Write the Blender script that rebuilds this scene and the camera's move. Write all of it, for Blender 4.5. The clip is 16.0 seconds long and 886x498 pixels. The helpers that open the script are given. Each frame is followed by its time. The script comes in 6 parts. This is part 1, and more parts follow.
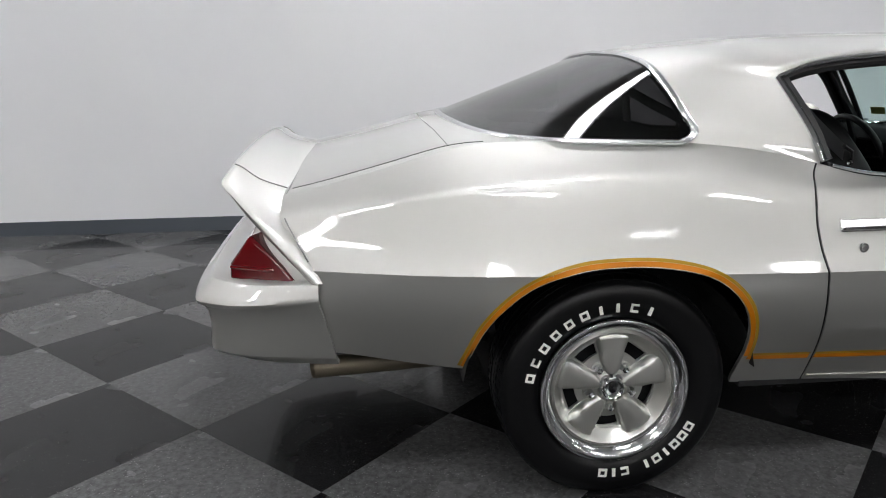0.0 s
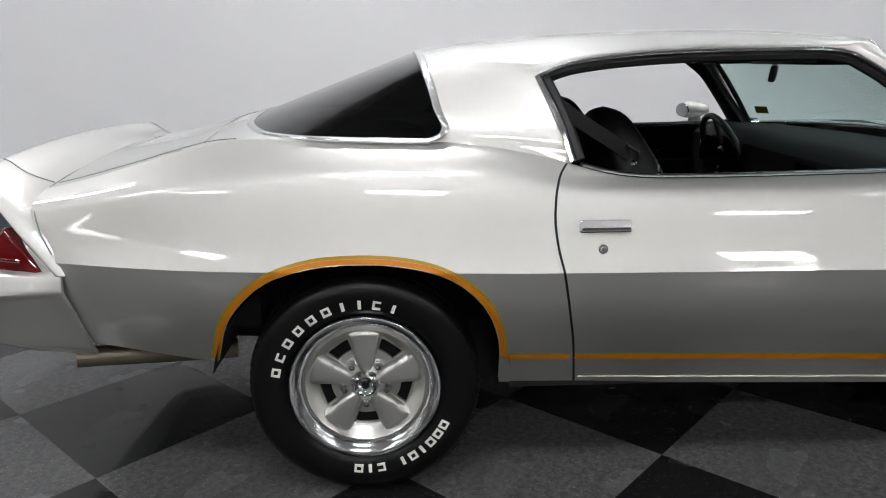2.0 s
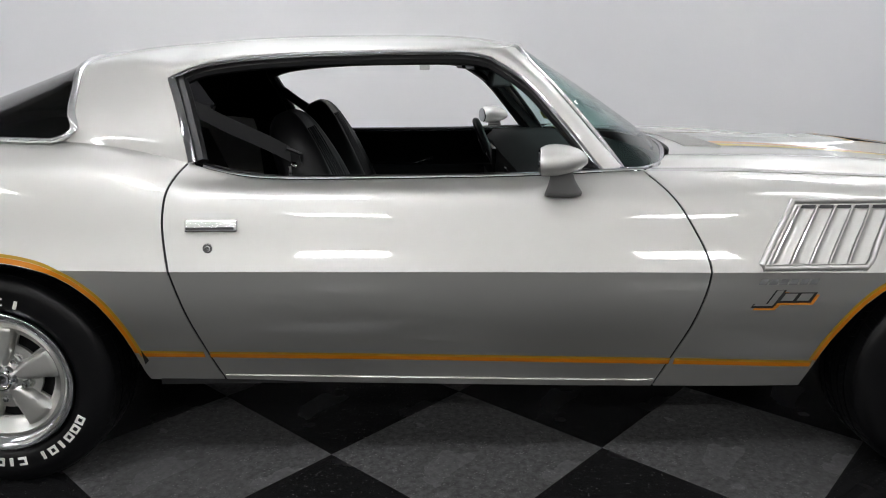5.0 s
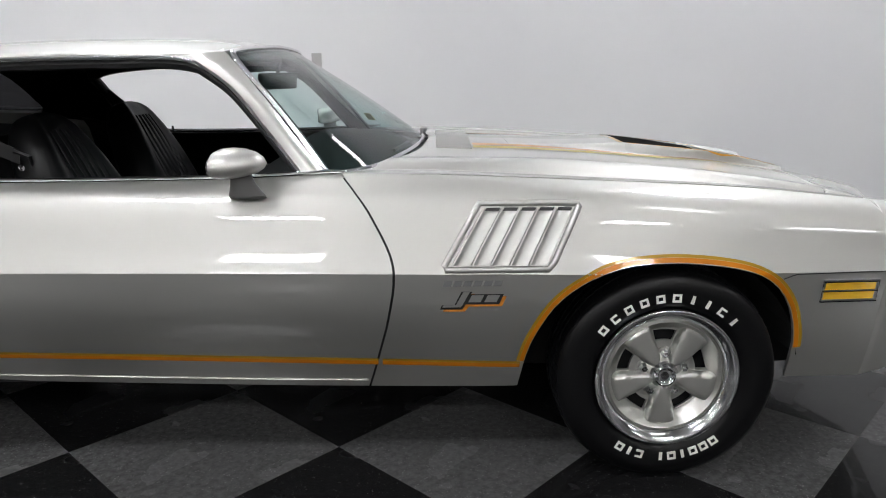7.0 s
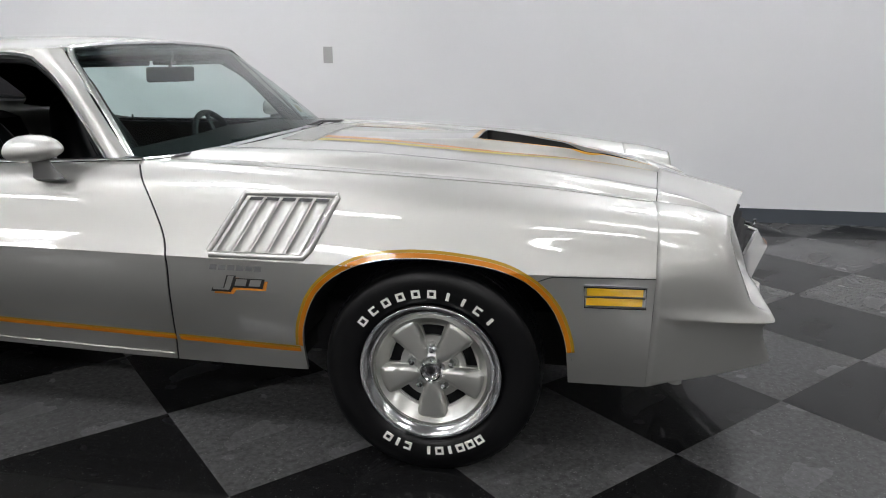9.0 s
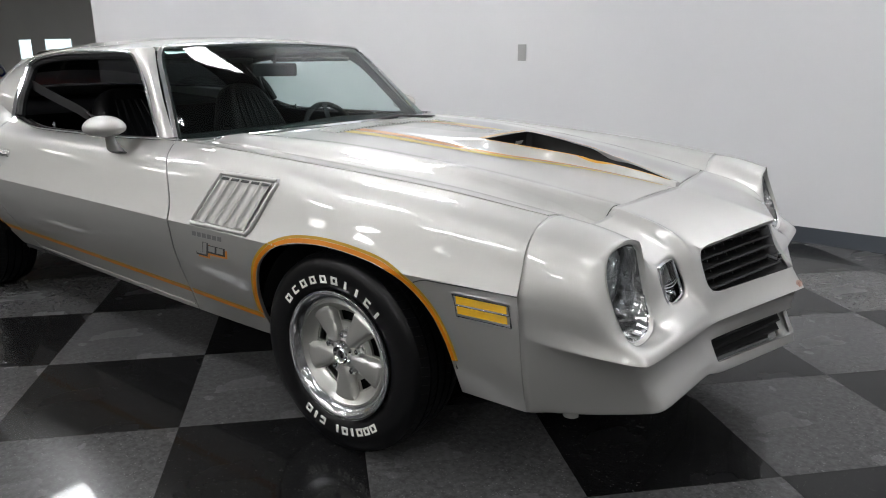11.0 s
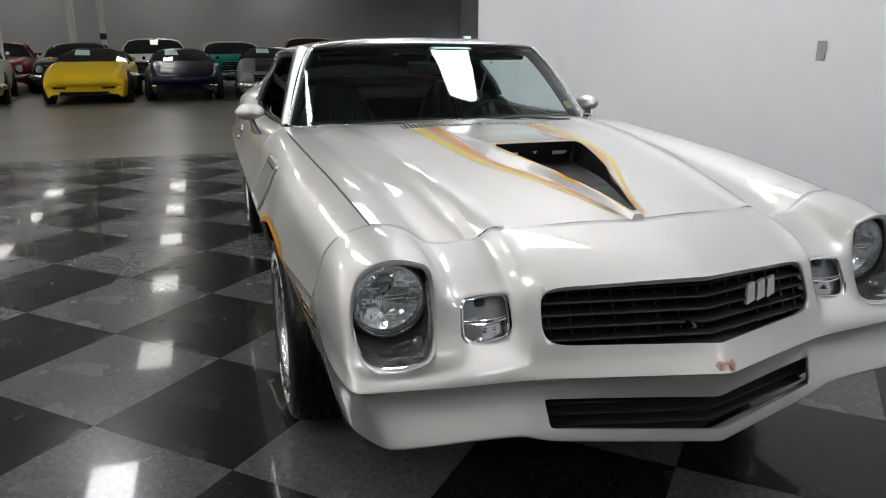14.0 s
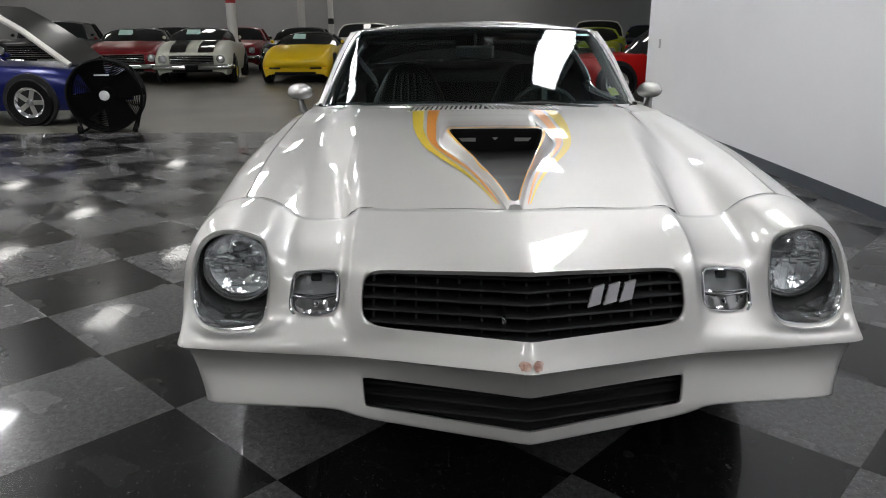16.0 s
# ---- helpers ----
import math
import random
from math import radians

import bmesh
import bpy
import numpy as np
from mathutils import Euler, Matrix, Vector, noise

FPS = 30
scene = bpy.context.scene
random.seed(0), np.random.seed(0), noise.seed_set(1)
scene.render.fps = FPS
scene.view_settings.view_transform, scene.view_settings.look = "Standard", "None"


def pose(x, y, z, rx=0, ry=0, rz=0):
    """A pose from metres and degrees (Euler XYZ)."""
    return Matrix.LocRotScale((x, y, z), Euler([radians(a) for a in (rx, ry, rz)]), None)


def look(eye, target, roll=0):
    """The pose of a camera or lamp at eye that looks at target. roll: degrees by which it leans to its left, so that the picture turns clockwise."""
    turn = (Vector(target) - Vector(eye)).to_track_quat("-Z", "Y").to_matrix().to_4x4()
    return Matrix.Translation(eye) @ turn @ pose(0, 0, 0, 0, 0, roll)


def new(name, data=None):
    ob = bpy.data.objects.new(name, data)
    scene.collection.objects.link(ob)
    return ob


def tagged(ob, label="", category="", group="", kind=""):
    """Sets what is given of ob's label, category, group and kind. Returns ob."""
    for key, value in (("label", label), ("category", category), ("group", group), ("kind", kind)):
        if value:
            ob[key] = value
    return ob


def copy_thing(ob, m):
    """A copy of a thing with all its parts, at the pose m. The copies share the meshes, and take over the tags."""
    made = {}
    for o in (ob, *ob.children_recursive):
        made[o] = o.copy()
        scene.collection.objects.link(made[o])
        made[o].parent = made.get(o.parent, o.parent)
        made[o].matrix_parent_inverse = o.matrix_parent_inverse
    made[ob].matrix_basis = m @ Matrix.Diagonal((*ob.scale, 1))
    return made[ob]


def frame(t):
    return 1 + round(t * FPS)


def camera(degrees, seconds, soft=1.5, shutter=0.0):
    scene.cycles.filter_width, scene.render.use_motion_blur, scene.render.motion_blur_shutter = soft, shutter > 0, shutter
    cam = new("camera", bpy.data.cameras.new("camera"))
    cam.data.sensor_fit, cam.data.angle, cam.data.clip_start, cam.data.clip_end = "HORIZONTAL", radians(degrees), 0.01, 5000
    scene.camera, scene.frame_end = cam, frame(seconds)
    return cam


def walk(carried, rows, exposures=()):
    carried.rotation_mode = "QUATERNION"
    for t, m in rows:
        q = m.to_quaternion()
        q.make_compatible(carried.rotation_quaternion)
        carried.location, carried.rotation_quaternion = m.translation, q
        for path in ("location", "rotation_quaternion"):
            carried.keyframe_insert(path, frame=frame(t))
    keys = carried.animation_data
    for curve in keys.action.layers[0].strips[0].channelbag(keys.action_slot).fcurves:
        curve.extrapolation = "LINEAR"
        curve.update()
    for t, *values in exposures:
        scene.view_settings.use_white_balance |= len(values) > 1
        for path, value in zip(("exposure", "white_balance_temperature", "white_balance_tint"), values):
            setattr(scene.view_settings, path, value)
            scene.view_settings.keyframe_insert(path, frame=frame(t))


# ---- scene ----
cam = camera(63.30, 16.0, 1.0)
PATH = [
    (0.0, (-0.643, -2.615, 1.201), (-0.447, -0.689, 0.699), -0.56),
    (0.5, (-0.434, -2.636, 1.202), (-0.283, -0.707, 0.695), -0.52),
    (1.0, (-0.245, -2.660, 1.200), (-0.115, -0.731, 0.690), -0.46),
    (1.5, (-0.047, -2.680, 1.204), (0.057, -0.749, 0.691), -0.49),
    (2.0, (0.140, -2.694, 1.201), (0.228, -0.763, 0.690), -0.45),
    (2.5, (0.306, -2.717, 1.210), (0.398, -0.788, 0.690), -0.42),
    (3.0, (0.486, -2.742, 1.205), (0.569, -0.811, 0.691), -0.56),
    (5.5, (1.398, -2.776, 1.189), (1.456, -0.838, 0.699), 0.07),
    (6.0, (1.617, -2.790, 1.189), (1.677, -0.850, 0.705), 0.04),
    (6.5, (1.845, -2.784, 1.205), (1.899, -0.850, 0.700), -0.15),
    (7.0, (2.072, -2.809, 1.206), (2.108, -0.873, 0.704), -0.13),
    (7.5, (2.290, -2.813, 1.219), (2.328, -0.882, 0.698), -0.16),
    (8.0, (2.551, -2.826, 1.216), (2.561, -0.895, 0.697), -0.21),
    (8.5, (2.830, -2.827, 1.212), (2.688, -0.900, 0.695), -0.18),
    (9.0, (3.122, -2.792, 1.216), (2.788, -0.891, 0.694), -0.09),
    (11.5, (4.437, -2.191, 1.233), (3.136, -0.768, 0.702), 0.07),
    (12.0, (4.622, -1.992, 1.240), (3.180, -0.711, 0.708), 0.08),
    (12.5, (4.773, -1.786, 1.237), (3.203, -0.667, 0.704), 0.10),
    (13.0, (4.902, -1.555, 1.240), (3.222, -0.614, 0.700), 0.07),
    (13.5, (5.018, -1.328, 1.247), (3.259, -0.547, 0.701), 0.05),
    (14.0, (5.109, -1.107, 1.253), (3.282, -0.506, 0.706), -0.02),
    (14.5, (5.191, -0.870, 1.246), (3.308, -0.466, 0.708), 0.05),
    (15.0, (5.244, -0.636, 1.251), (3.335, -0.388, 0.708), -0.04),
    (15.5, (5.286, -0.426, 1.252), (3.365, -0.299, 0.708), -0.16),
    (16.0, (5.304, -0.214, 1.254), (3.392, -0.191, 0.667), -0.25),
]
walk(cam, [(t, look(eye, target, roll)) for t, eye, target, roll in PATH],
     [(0.0, 0.06), (5.5, 0.08), (8.5, 0.12), (11.5, 0.04), (14.0, -0.06), (16.0, -0.10)])

# ---- light ----
world = bpy.data.worlds.new("hall")
world.use_nodes = True
world.node_tree.nodes["Background"].inputs[0].default_value = (0.75, 0.8, 0.9, 1)
world.node_tree.nodes["Background"].inputs[1].default_value = 0.05
scene.world = world
scene.view_settings.exposure = 0.0
BAY_POWER, HALL_POWER = 38.0, 11.5


# ---- materials ----
def shader(name, color=(0.5, 0.5, 0.5), rough=0.5, metal=0.0, coat=0.0, **more):
    m = bpy.data.materials.new(name)
    m.use_nodes = True
    b = m.node_tree.nodes["Principled BSDF"]
    b.inputs["Base Color"].default_value = (*color, 1)
    b.inputs["Roughness"].default_value = rough
    b.inputs["Metallic"].default_value = metal
    b.inputs["Coat Weight"].default_value = coat
    for key, value in more.items():
        b.inputs[key.replace("_", " ")].default_value = value
    return m


def node(m, kind, **inputs):
    n = m.node_tree.nodes.new(kind)
    for key, value in inputs.items():
        n.inputs[key.replace("_", " ")].default_value = value
    return n


def bsdf(m):
    return m.node_tree.nodes["Principled BSDF"]


def link(m, a, b):
    m.node_tree.links.new(a, b)


def noisy(m, scale, low, high, socket="Roughness", detail=4.0, coords="Object"):
    """Varies a value of the material with a noise of that scale."""
    tc = node(m, "ShaderNodeTexCoord")
    nz = node(m, "ShaderNodeTexNoise", Scale=scale, Detail=detail)
    mp = node(m, "ShaderNodeMapRange", From_Min=0.3, From_Max=0.7, To_Min=low, To_Max=high)
    link(m, tc.outputs[coords], nz.inputs["Vector"])
    link(m, nz.outputs["Fac"], mp.inputs["Value"])
    link(m, mp.outputs["Result"], bsdf(m).inputs[socket])
    return nz


def tinted(m, scale, a, b, detail=5.0, coords="Object", low=0.35, high=0.65):
    """Varies the base colour between a and b with a noise of that scale."""
    tc = node(m, "ShaderNodeTexCoord")
    nz = node(m, "ShaderNodeTexNoise", Scale=scale, Detail=detail)
    ramp = node(m, "ShaderNodeValToRGB")
    ramp.color_ramp.elements[0].position, ramp.color_ramp.elements[1].position = low, high
    ramp.color_ramp.elements[0].color, ramp.color_ramp.elements[1].color = (*a, 1), (*b, 1)
    link(m, tc.outputs[coords], nz.inputs["Vector"])
    link(m, nz.outputs["Fac"], ramp.inputs["Fac"])
    link(m, ramp.outputs["Color"], bsdf(m).inputs["Base Color"])
    return ramp


def bumpy(m, scale, strength, distance=0.002, detail=3.0):
    tc = node(m, "ShaderNodeTexCoord")
    nz = node(m, "ShaderNodeTexNoise", Scale=scale, Detail=detail)
    bp = node(m, "ShaderNodeBump", Strength=strength, Distance=distance)
    link(m, tc.outputs["Object"], nz.inputs["Vector"])
    link(m, nz.outputs["Fac"], bp.inputs["Height"])
    link(m, bp.outputs["Normal"], bsdf(m).inputs["Normal"])


def car_paint(name, color, metal=0.0, rough=0.35):
    m = shader(name, color, rough, metal, 1.0, Coat_Roughness=0.03)
    noisy(m, 900, rough * 0.9, rough * 1.1)
    return m


def emitter(name, color, strength):
    return shader(name, (0.8, 0.8, 0.8), 0.5, Emission_Color=(*color, 1), Emission_Strength=strength)


silver = car_paint("silver_paint", (0.56, 0.556, 0.536), 0.90, 0.53)
# Darker than the body paint, to hold the shade under the mirror.
foot_shade_grey = shader("shaded_mirror_foot", (0.17, 0.17, 0.168), 0.42, 0.3)
mirror_silver = shader("mirror_glass", (0.30, 0.31, 0.32), 0.03, 1.0)
chrome = shader("chrome", (0.75, 0.76, 0.78), 0.06, 1.0)
satin_trim = shader("satin_trim", (0.72, 0.725, 0.735), 0.26, 0.95)
trim_metal = shader("polished_trim", (0.66, 0.67, 0.69), 0.14, 1.0)
black_plastic = shader("black_plastic", (0.012, 0.012, 0.013), 0.45)
black_gloss = shader("black_gloss", (0.006, 0.006, 0.007), 0.06, 0.0, 1.0)
dark_void = shader("dark_underside", (0.008, 0.008, 0.009), 0.9)
rubber = shader("tyre_rubber", (0.0035, 0.0035, 0.004), 0.34, Specular_IOR_Level=0.22)
bumpy(rubber, 300, 0.08)
white_rubber = shader("white_lettering", (0.78, 0.77, 0.72), 0.6)
rim_silver = shader("rim_silver", (0.50, 0.50, 0.475), 0.36, 0.85, 0.4)
ring_chrome = shader("satin_ring", (0.62, 0.625, 0.64), 0.17, 1.0)
dash_black = shader("dull_black_dash", (0.005, 0.005, 0.0055), 0.7, Specular_IOR_Level=0.12)
vinyl = shader("black_vinyl", (0.0032, 0.0032, 0.0036), 0.46, Specular_IOR_Level=0.17)
bumpy(vinyl, 500, 0.25, 0.0008)
red_lens = shader("red_lens", (0.105, 0.0015, 0.004), 0.08, 0.0, 1.0, Coat_Roughness=0.02)
amber_lens = shader("amber_lens", (0.90, 0.52, 0.02), 0.22, 0.0, 1.0)
arch_orange = shader("arch_stripe", (0.56, 0.185, 0.006), 0.35, 0.0, 0.25, Specular_IOR_Level=0.2)
stripe_orange = shader("orange_stripe", (0.72, 0.27, 0.035), 0.3, 0.0, 1.0)
stripe_yellow = shader("yellow_stripe", (0.72, 0.54, 0.04), 0.3, 0.0, 1.0)
stripe_gold = shader("gold_stripe", (0.40, 0.24, 0.02), 0.35, 0.0, 0.25, Specular_IOR_Level=0.2)
matt_black = shader("matt_black", (0.004, 0.004, 0.004), 0.8, Specular_IOR_Level=0.1)
decal_grey = shader("grey_decal", (0.20, 0.20, 0.20), 0.3, 0.0, 1.0)
decal_black = shader("black_decal", (0.02, 0.02, 0.02), 0.3, 0.0, 1.0)
exhaust_metal = shader("exhaust_pipe", (0.21, 0.18, 0.135), 0.5, 0.8)


def glass(name, tint, rough=0.0):
    m = bpy.data.materials.new(name)
    m.use_nodes = True
    nt = m.node_tree
    nt.nodes.remove(nt.nodes["Principled BSDF"])
    out = nt.nodes["Material Output"]
    tr = nt.nodes.new("ShaderNodeBsdfTransparent")
    tr.inputs[0].default_value = (*tint, 1)
    gl = nt.nodes.new("ShaderNodeBsdfGlossy")
    gl.inputs["Roughness"].default_value = rough
    facing = nt.nodes.new("ShaderNodeLayerWeight")
    facing.inputs[0].default_value = 0.5
    power = nt.nodes.new("ShaderNodeMath")
    power.operation = "POWER"
    power.inputs[1].default_value = 5.0
    nt.links.new(facing.outputs["Facing"], power.inputs[0])
    fr = nt.nodes.new("ShaderNodeMapRange")
    fr.inputs["To Min"].default_value = 0.045
    nt.links.new(power.outputs[0], fr.inputs["Value"])
    mx = nt.nodes.new("ShaderNodeMixShader")
    nt.links.new(fr.outputs[0], mx.inputs[0])
    nt.links.new(tr.outputs[0], mx.inputs[1])
    nt.links.new(gl.outputs[0], mx.inputs[2])
    nt.links.new(mx.outputs[0], out.inputs[0])
    return m


windshield_glass = glass("tinted_windshield", (0.60, 0.75, 0.73))
clear_glass = glass("clear_lens", (0.93, 0.95, 0.96), 0.02)
dark_glass = glass("dark_tinted_glass", (0.03, 0.03, 0.032), 0.05)

wall_paint = shader("white_wall_paint", (0.78, 0.78, 0.80), 0.55)
tinted(wall_paint, 0.6, (0.755, 0.755, 0.78), (0.80, 0.80, 0.815))
bumpy(wall_paint, 220, 0.06, 0.001)
base_vinyl = shader("grey_vinyl_base", (0.075, 0.085, 0.10), 0.35)
far_paint = shader("far_wall_paint", (0.42, 0.42, 0.42), 0.7)
tinted(far_paint, 0.25, (0.36, 0.36, 0.365), (0.42, 0.42, 0.425))
# Lighter than far_paint: the light on the back wall is in the colour.
lit_back_paint = shader("lit_back_wall", (0.62, 0.62, 0.62), 0.7)
tinted(lit_back_paint, 0.25, (0.58, 0.58, 0.585), (0.66, 0.66, 0.66))
ceiling_paint = shader("ceiling_panel", (0.55, 0.55, 0.54), 0.8)
tinted(ceiling_paint, 0.4, (0.50, 0.50, 0.49), (0.60, 0.60, 0.59))
concrete = shader("polished_concrete", (0.12, 0.11, 0.095), 0.3)
tinted(concrete, 0.22, (0.088, 0.084, 0.070), (0.112, 0.106, 0.088), 2)
noisy(concrete, 0.4, 0.30, 0.38)


def tile_material(name, base, fleck, amount):
    m = shader(name, base, 0.16)
    tc = node(m, "ShaderNodeTexCoord")
    vo = node(m, "ShaderNodeTexVoronoi", Scale=90.0)
    lt = node(m, "ShaderNodeMath")
    lt.operation = "LESS_THAN"
    lt.inputs[1].default_value = amount
    nz = node(m, "ShaderNodeTexNoise", Scale=48.0, Detail=4.0, Roughness=0.7)
    spread = node(m, "ShaderNodeMapRange", From_Min=0.36, From_Max=0.64)
    hue = node(m, "ShaderNodeMixRGB")
    hue.inputs[1].default_value = (*[c * 0.7 for c in base], 1)
    hue.inputs[2].default_value = (*[c * 1.28 for c in base], 1)
    mx = node(m, "ShaderNodeMixRGB")
    mx.inputs[2].default_value = (*fleck, 1)
    sc = node(m, "ShaderNodeTexNoise", Scale=26.0, Detail=2.0)
    th = node(m, "ShaderNodeMath")
    th.operation = "MULTIPLY"
    up = node(m, "ShaderNodeMapRange", From_Min=0.42, From_Max=0.60)
    link(m, tc.outputs["Object"], vo.inputs["Vector"])
    link(m, tc.outputs["Object"], nz.inputs["Vector"])
    link(m, tc.outputs["Object"], sc.inputs["Vector"])
    link(m, vo.outputs["Distance"], lt.inputs[0])
    link(m, sc.outputs["Fac"], up.inputs["Value"])
    link(m, lt.outputs[0], th.inputs[0])
    link(m, up.outputs["Result"], th.inputs[1])
    link(m, nz.outputs["Fac"], spread.inputs["Value"])
    link(m, spread.outputs["Result"], hue.inputs[0])
    link(m, th.outputs[0], mx.inputs[0])
    link(m, hue.outputs[0], mx.inputs[1])
    link(m, mx.outputs[0], bsdf(m).inputs["Base Color"])
    noisy(m, 4.0, 0.18, 0.30)
    bsdf(m).inputs["Specular IOR Level"].default_value = 0.10
    bsdf(m).inputs["Coat Weight"].default_value = 0.24
    noisy(m, 5.0, 0.03, 0.055, "Coat Roughness")
    bumpy(m, 9, 0.035, 0.004, 2.0)
    return m


black_tile = tile_material("black_vinyl_tile", (0.009, 0.009, 0.0095), (0.13, 0.13, 0.125), 0.15)
grey_tile = tile_material("grey_vinyl_tile", (0.071, 0.071, 0.072), (0.15, 0.15, 0.15), 0.22)


# ---- building blocks ----
def part(name, bm, material, parent=None, label="", smooth=True, angle=40):
    """Links a bmesh as one mesh object under a thing or a part."""
    me = bpy.data.meshes.new(name)
    bm.to_mesh(me)
    bm.free()
    for mat in material if isinstance(material, (list, tuple)) else [material]:
        me.materials.append(mat)
    if smooth:
        me.polygons.foreach_set("use_smooth", [True] * len(me.polygons))
        if angle:
            me.set_sharp_from_angle(angle=radians(angle))
    ob = new(name, me)
    ob.parent = parent
    if label:
        ob["label"] = label
    return ob


def thing(name, label, category, group="", kind="", at=None):
    ob = new(name)
    if at is not None:
        ob.matrix_world = at
    return tagged(ob, label, category, group, kind)


def solid(ob, thickness, offset=-1, split=True):
    m = ob.modifiers.new("solid", "SOLIDIFY")
    m.thickness, m.offset = thickness, offset
    if split:
        e = ob.modifiers.new("edges", "EDGE_SPLIT")
        e.split_angle = radians(45)
    return ob


def soft(ob, width=0.004, segments=2):
    m = ob.modifiers.new("bevel", "BEVEL")
    m.width, m.segments, m.limit_method = width, segments, "ANGLE"
    return ob


def subdivided(ob, levels=2):
    m = ob.modifiers.new("sub", "SUBSURF")
    m.levels = m.render_levels = levels
    return ob


def box(x0, x1, y0, y1, z0, z1, bm=None):
    bm = bm or bmesh.new()
    v = [bm.verts.new((x, y, z)) for x in (x0, x1) for y in (y0, y1) for z in (z0, z1)]
    for f in ((0, 1, 3, 2), (4, 6, 7, 5), (0, 4, 5, 1), (2, 3, 7, 6), (0, 2, 6, 4), (1, 5, 7, 3)):
        bm.faces.new([v[i] for i in f])
    return bm


def grid(points, bm=None, close_u=False, close_v=False):
    """A sheet of quads through rows of points."""
    bm = bm or bmesh.new()
    rows = [[bm.verts.new(p) for p in row] for row in points]
    nu, nv = len(rows), len(rows[0])
    for i in range(nu if close_u else nu - 1):
        for j in range(nv if close_v else nv - 1):
            q = [rows[i][j], rows[(i + 1) % nu][j], rows[(i + 1) % nu][(j + 1) % nv], rows[i][(j + 1) % nv]]
            bm.faces.new(q)
    return bm


def welded(bm, gap=0.0004):
    bmesh.ops.remove_doubles(bm, verts=bm.verts[:], dist=gap)
    bmesh.ops.recalc_face_normals(bm, faces=bm.faces[:])
    return bm


def lathe(profile, steps=48, axis="y", centre=(0, 0, 0), bm=None):
    """Turns a profile of (radius, height) about an axis through the centre."""
    rows = []
    for k in range(steps):
        a = 2 * math.pi * k / steps
        row = []
        for r, h in profile:
            p = {"y": (r * math.cos(a), h, r * math.sin(a)), "z": (r * math.cos(a), r * math.sin(a), h),
                 "x": (h, r * math.cos(a), r * math.sin(a))}[axis]
            row.append(Vector(p) + Vector(centre))
        rows.append(row)
    bm = grid(rows, bm, close_u=True)
    return bm


def tube(points, radius, sides=8, bm=None, closed=False, flat=1.0, caps=True):
    """A pipe along points; flat squeezes it along its second axis."""
    bm = bm or bmesh.new()
    pts = [Vector(p) for p in points]
    rings, n = [], len(pts)
    up = Vector((0, 0, 1))
    for i, p in enumerate(pts):
        a = pts[(i - 1) % n] if closed or i else p
        b = pts[(i + 1) % n] if closed or i < n - 1 else p
        d = (b - a).normalized()
        side = d.cross(up)
        side = side.normalized() if side.length > 1e-4 else Vector((1, 0, 0))
        top = side.cross(d)
        rad = radius[i] if isinstance(radius, (list, tuple)) else radius
        rings.append([bm.verts.new(p + rad * (math.cos(2 * math.pi * k / sides) * side + flat * math.sin(2 * math.pi * k / sides) * top)) for k in range(sides)])
    for i in range(n if closed else n - 1):
        for k in range(sides):
            bm.faces.new((rings[i][k], rings[i][(k + 1) % sides], rings[(i + 1) % n][(k + 1) % sides], rings[(i + 1) % n][k]))
    if caps and not closed:
        bm.faces.new(rings[0][::-1])
        bm.faces.new(rings[-1])
    return bm


def curve(knots, x):
    """Smooth monotone interpolation through (x, y) knots."""
    k = np.array(knots, float)
    xs, ys = k[:, 0], k[:, 1]
    if len(xs) == 2:
        return np.interp(x, xs, ys)
    h, d = np.diff(xs), np.diff(ys) / np.diff(xs)
    m = np.zeros(len(xs))
    m[0], m[-1] = d[0], d[-1]
    for i in range(1, len(xs) - 1):
        m[i] = 0 if d[i - 1] * d[i] <= 0 else (h[i - 1] + h[i]) * 3 / ((2 * h[i] + h[i - 1]) / d[i - 1] + (h[i] + 2 * h[i - 1]) / d[i])
    x = np.clip(x, xs[0], xs[-1])
    i = np.clip(np.searchsorted(xs, x) - 1, 0, len(xs) - 2)
    t = (x - xs[i]) / h[i]
    return (ys[i] * (1 + 2 * t) * (1 - t) ** 2 + h[i] * m[i] * t * (1 - t) ** 2 + ys[i + 1] * t * t * (3 - 2 * t) + h[i] * m[i + 1] * t * t * (t - 1))


def spline(points, n, tight=0.5):
    """n points along a Catmull-Rom curve through the given ones."""
    p = np.array(points, float)
    ext = np.vstack([2 * p[0] - p[1], p, 2 * p[-1] - p[-2]])
    out = []
    for s in np.linspace(0, len(p) - 1, n):
        i = min(int(s), len(p) - 2)
        t = s - i
        a, b, c, d = ext[i:i + 4]
        out.append(0.5 * (2 * b + (c - a) * t + (2 * a - 5 * b + 4 * c - d) * t * t + (3 * b - a - 3 * c + d) * t ** 3))
    return np.array(out)


def even(points, n):
    """n points evenly spaced along a fine polyline."""
    p = np.array(points, float)
    s = np.r_[0, np.cumsum(np.linalg.norm(np.diff(p, axis=0), axis=1))]
    return np.stack([np.interp(np.linspace(0, s[-1], n), s, p[:, k]) for k in range(p.shape[1])], 1)



# ---- hall ----
WALL_Y, WALL_END, FLOOR_END = 2.79, -5.1, -3.92


def setting(name, bm, material, label):
    return tagged(part(name, bm, material, None, smooth=False), label, name.split("_")[0], kind="structure")


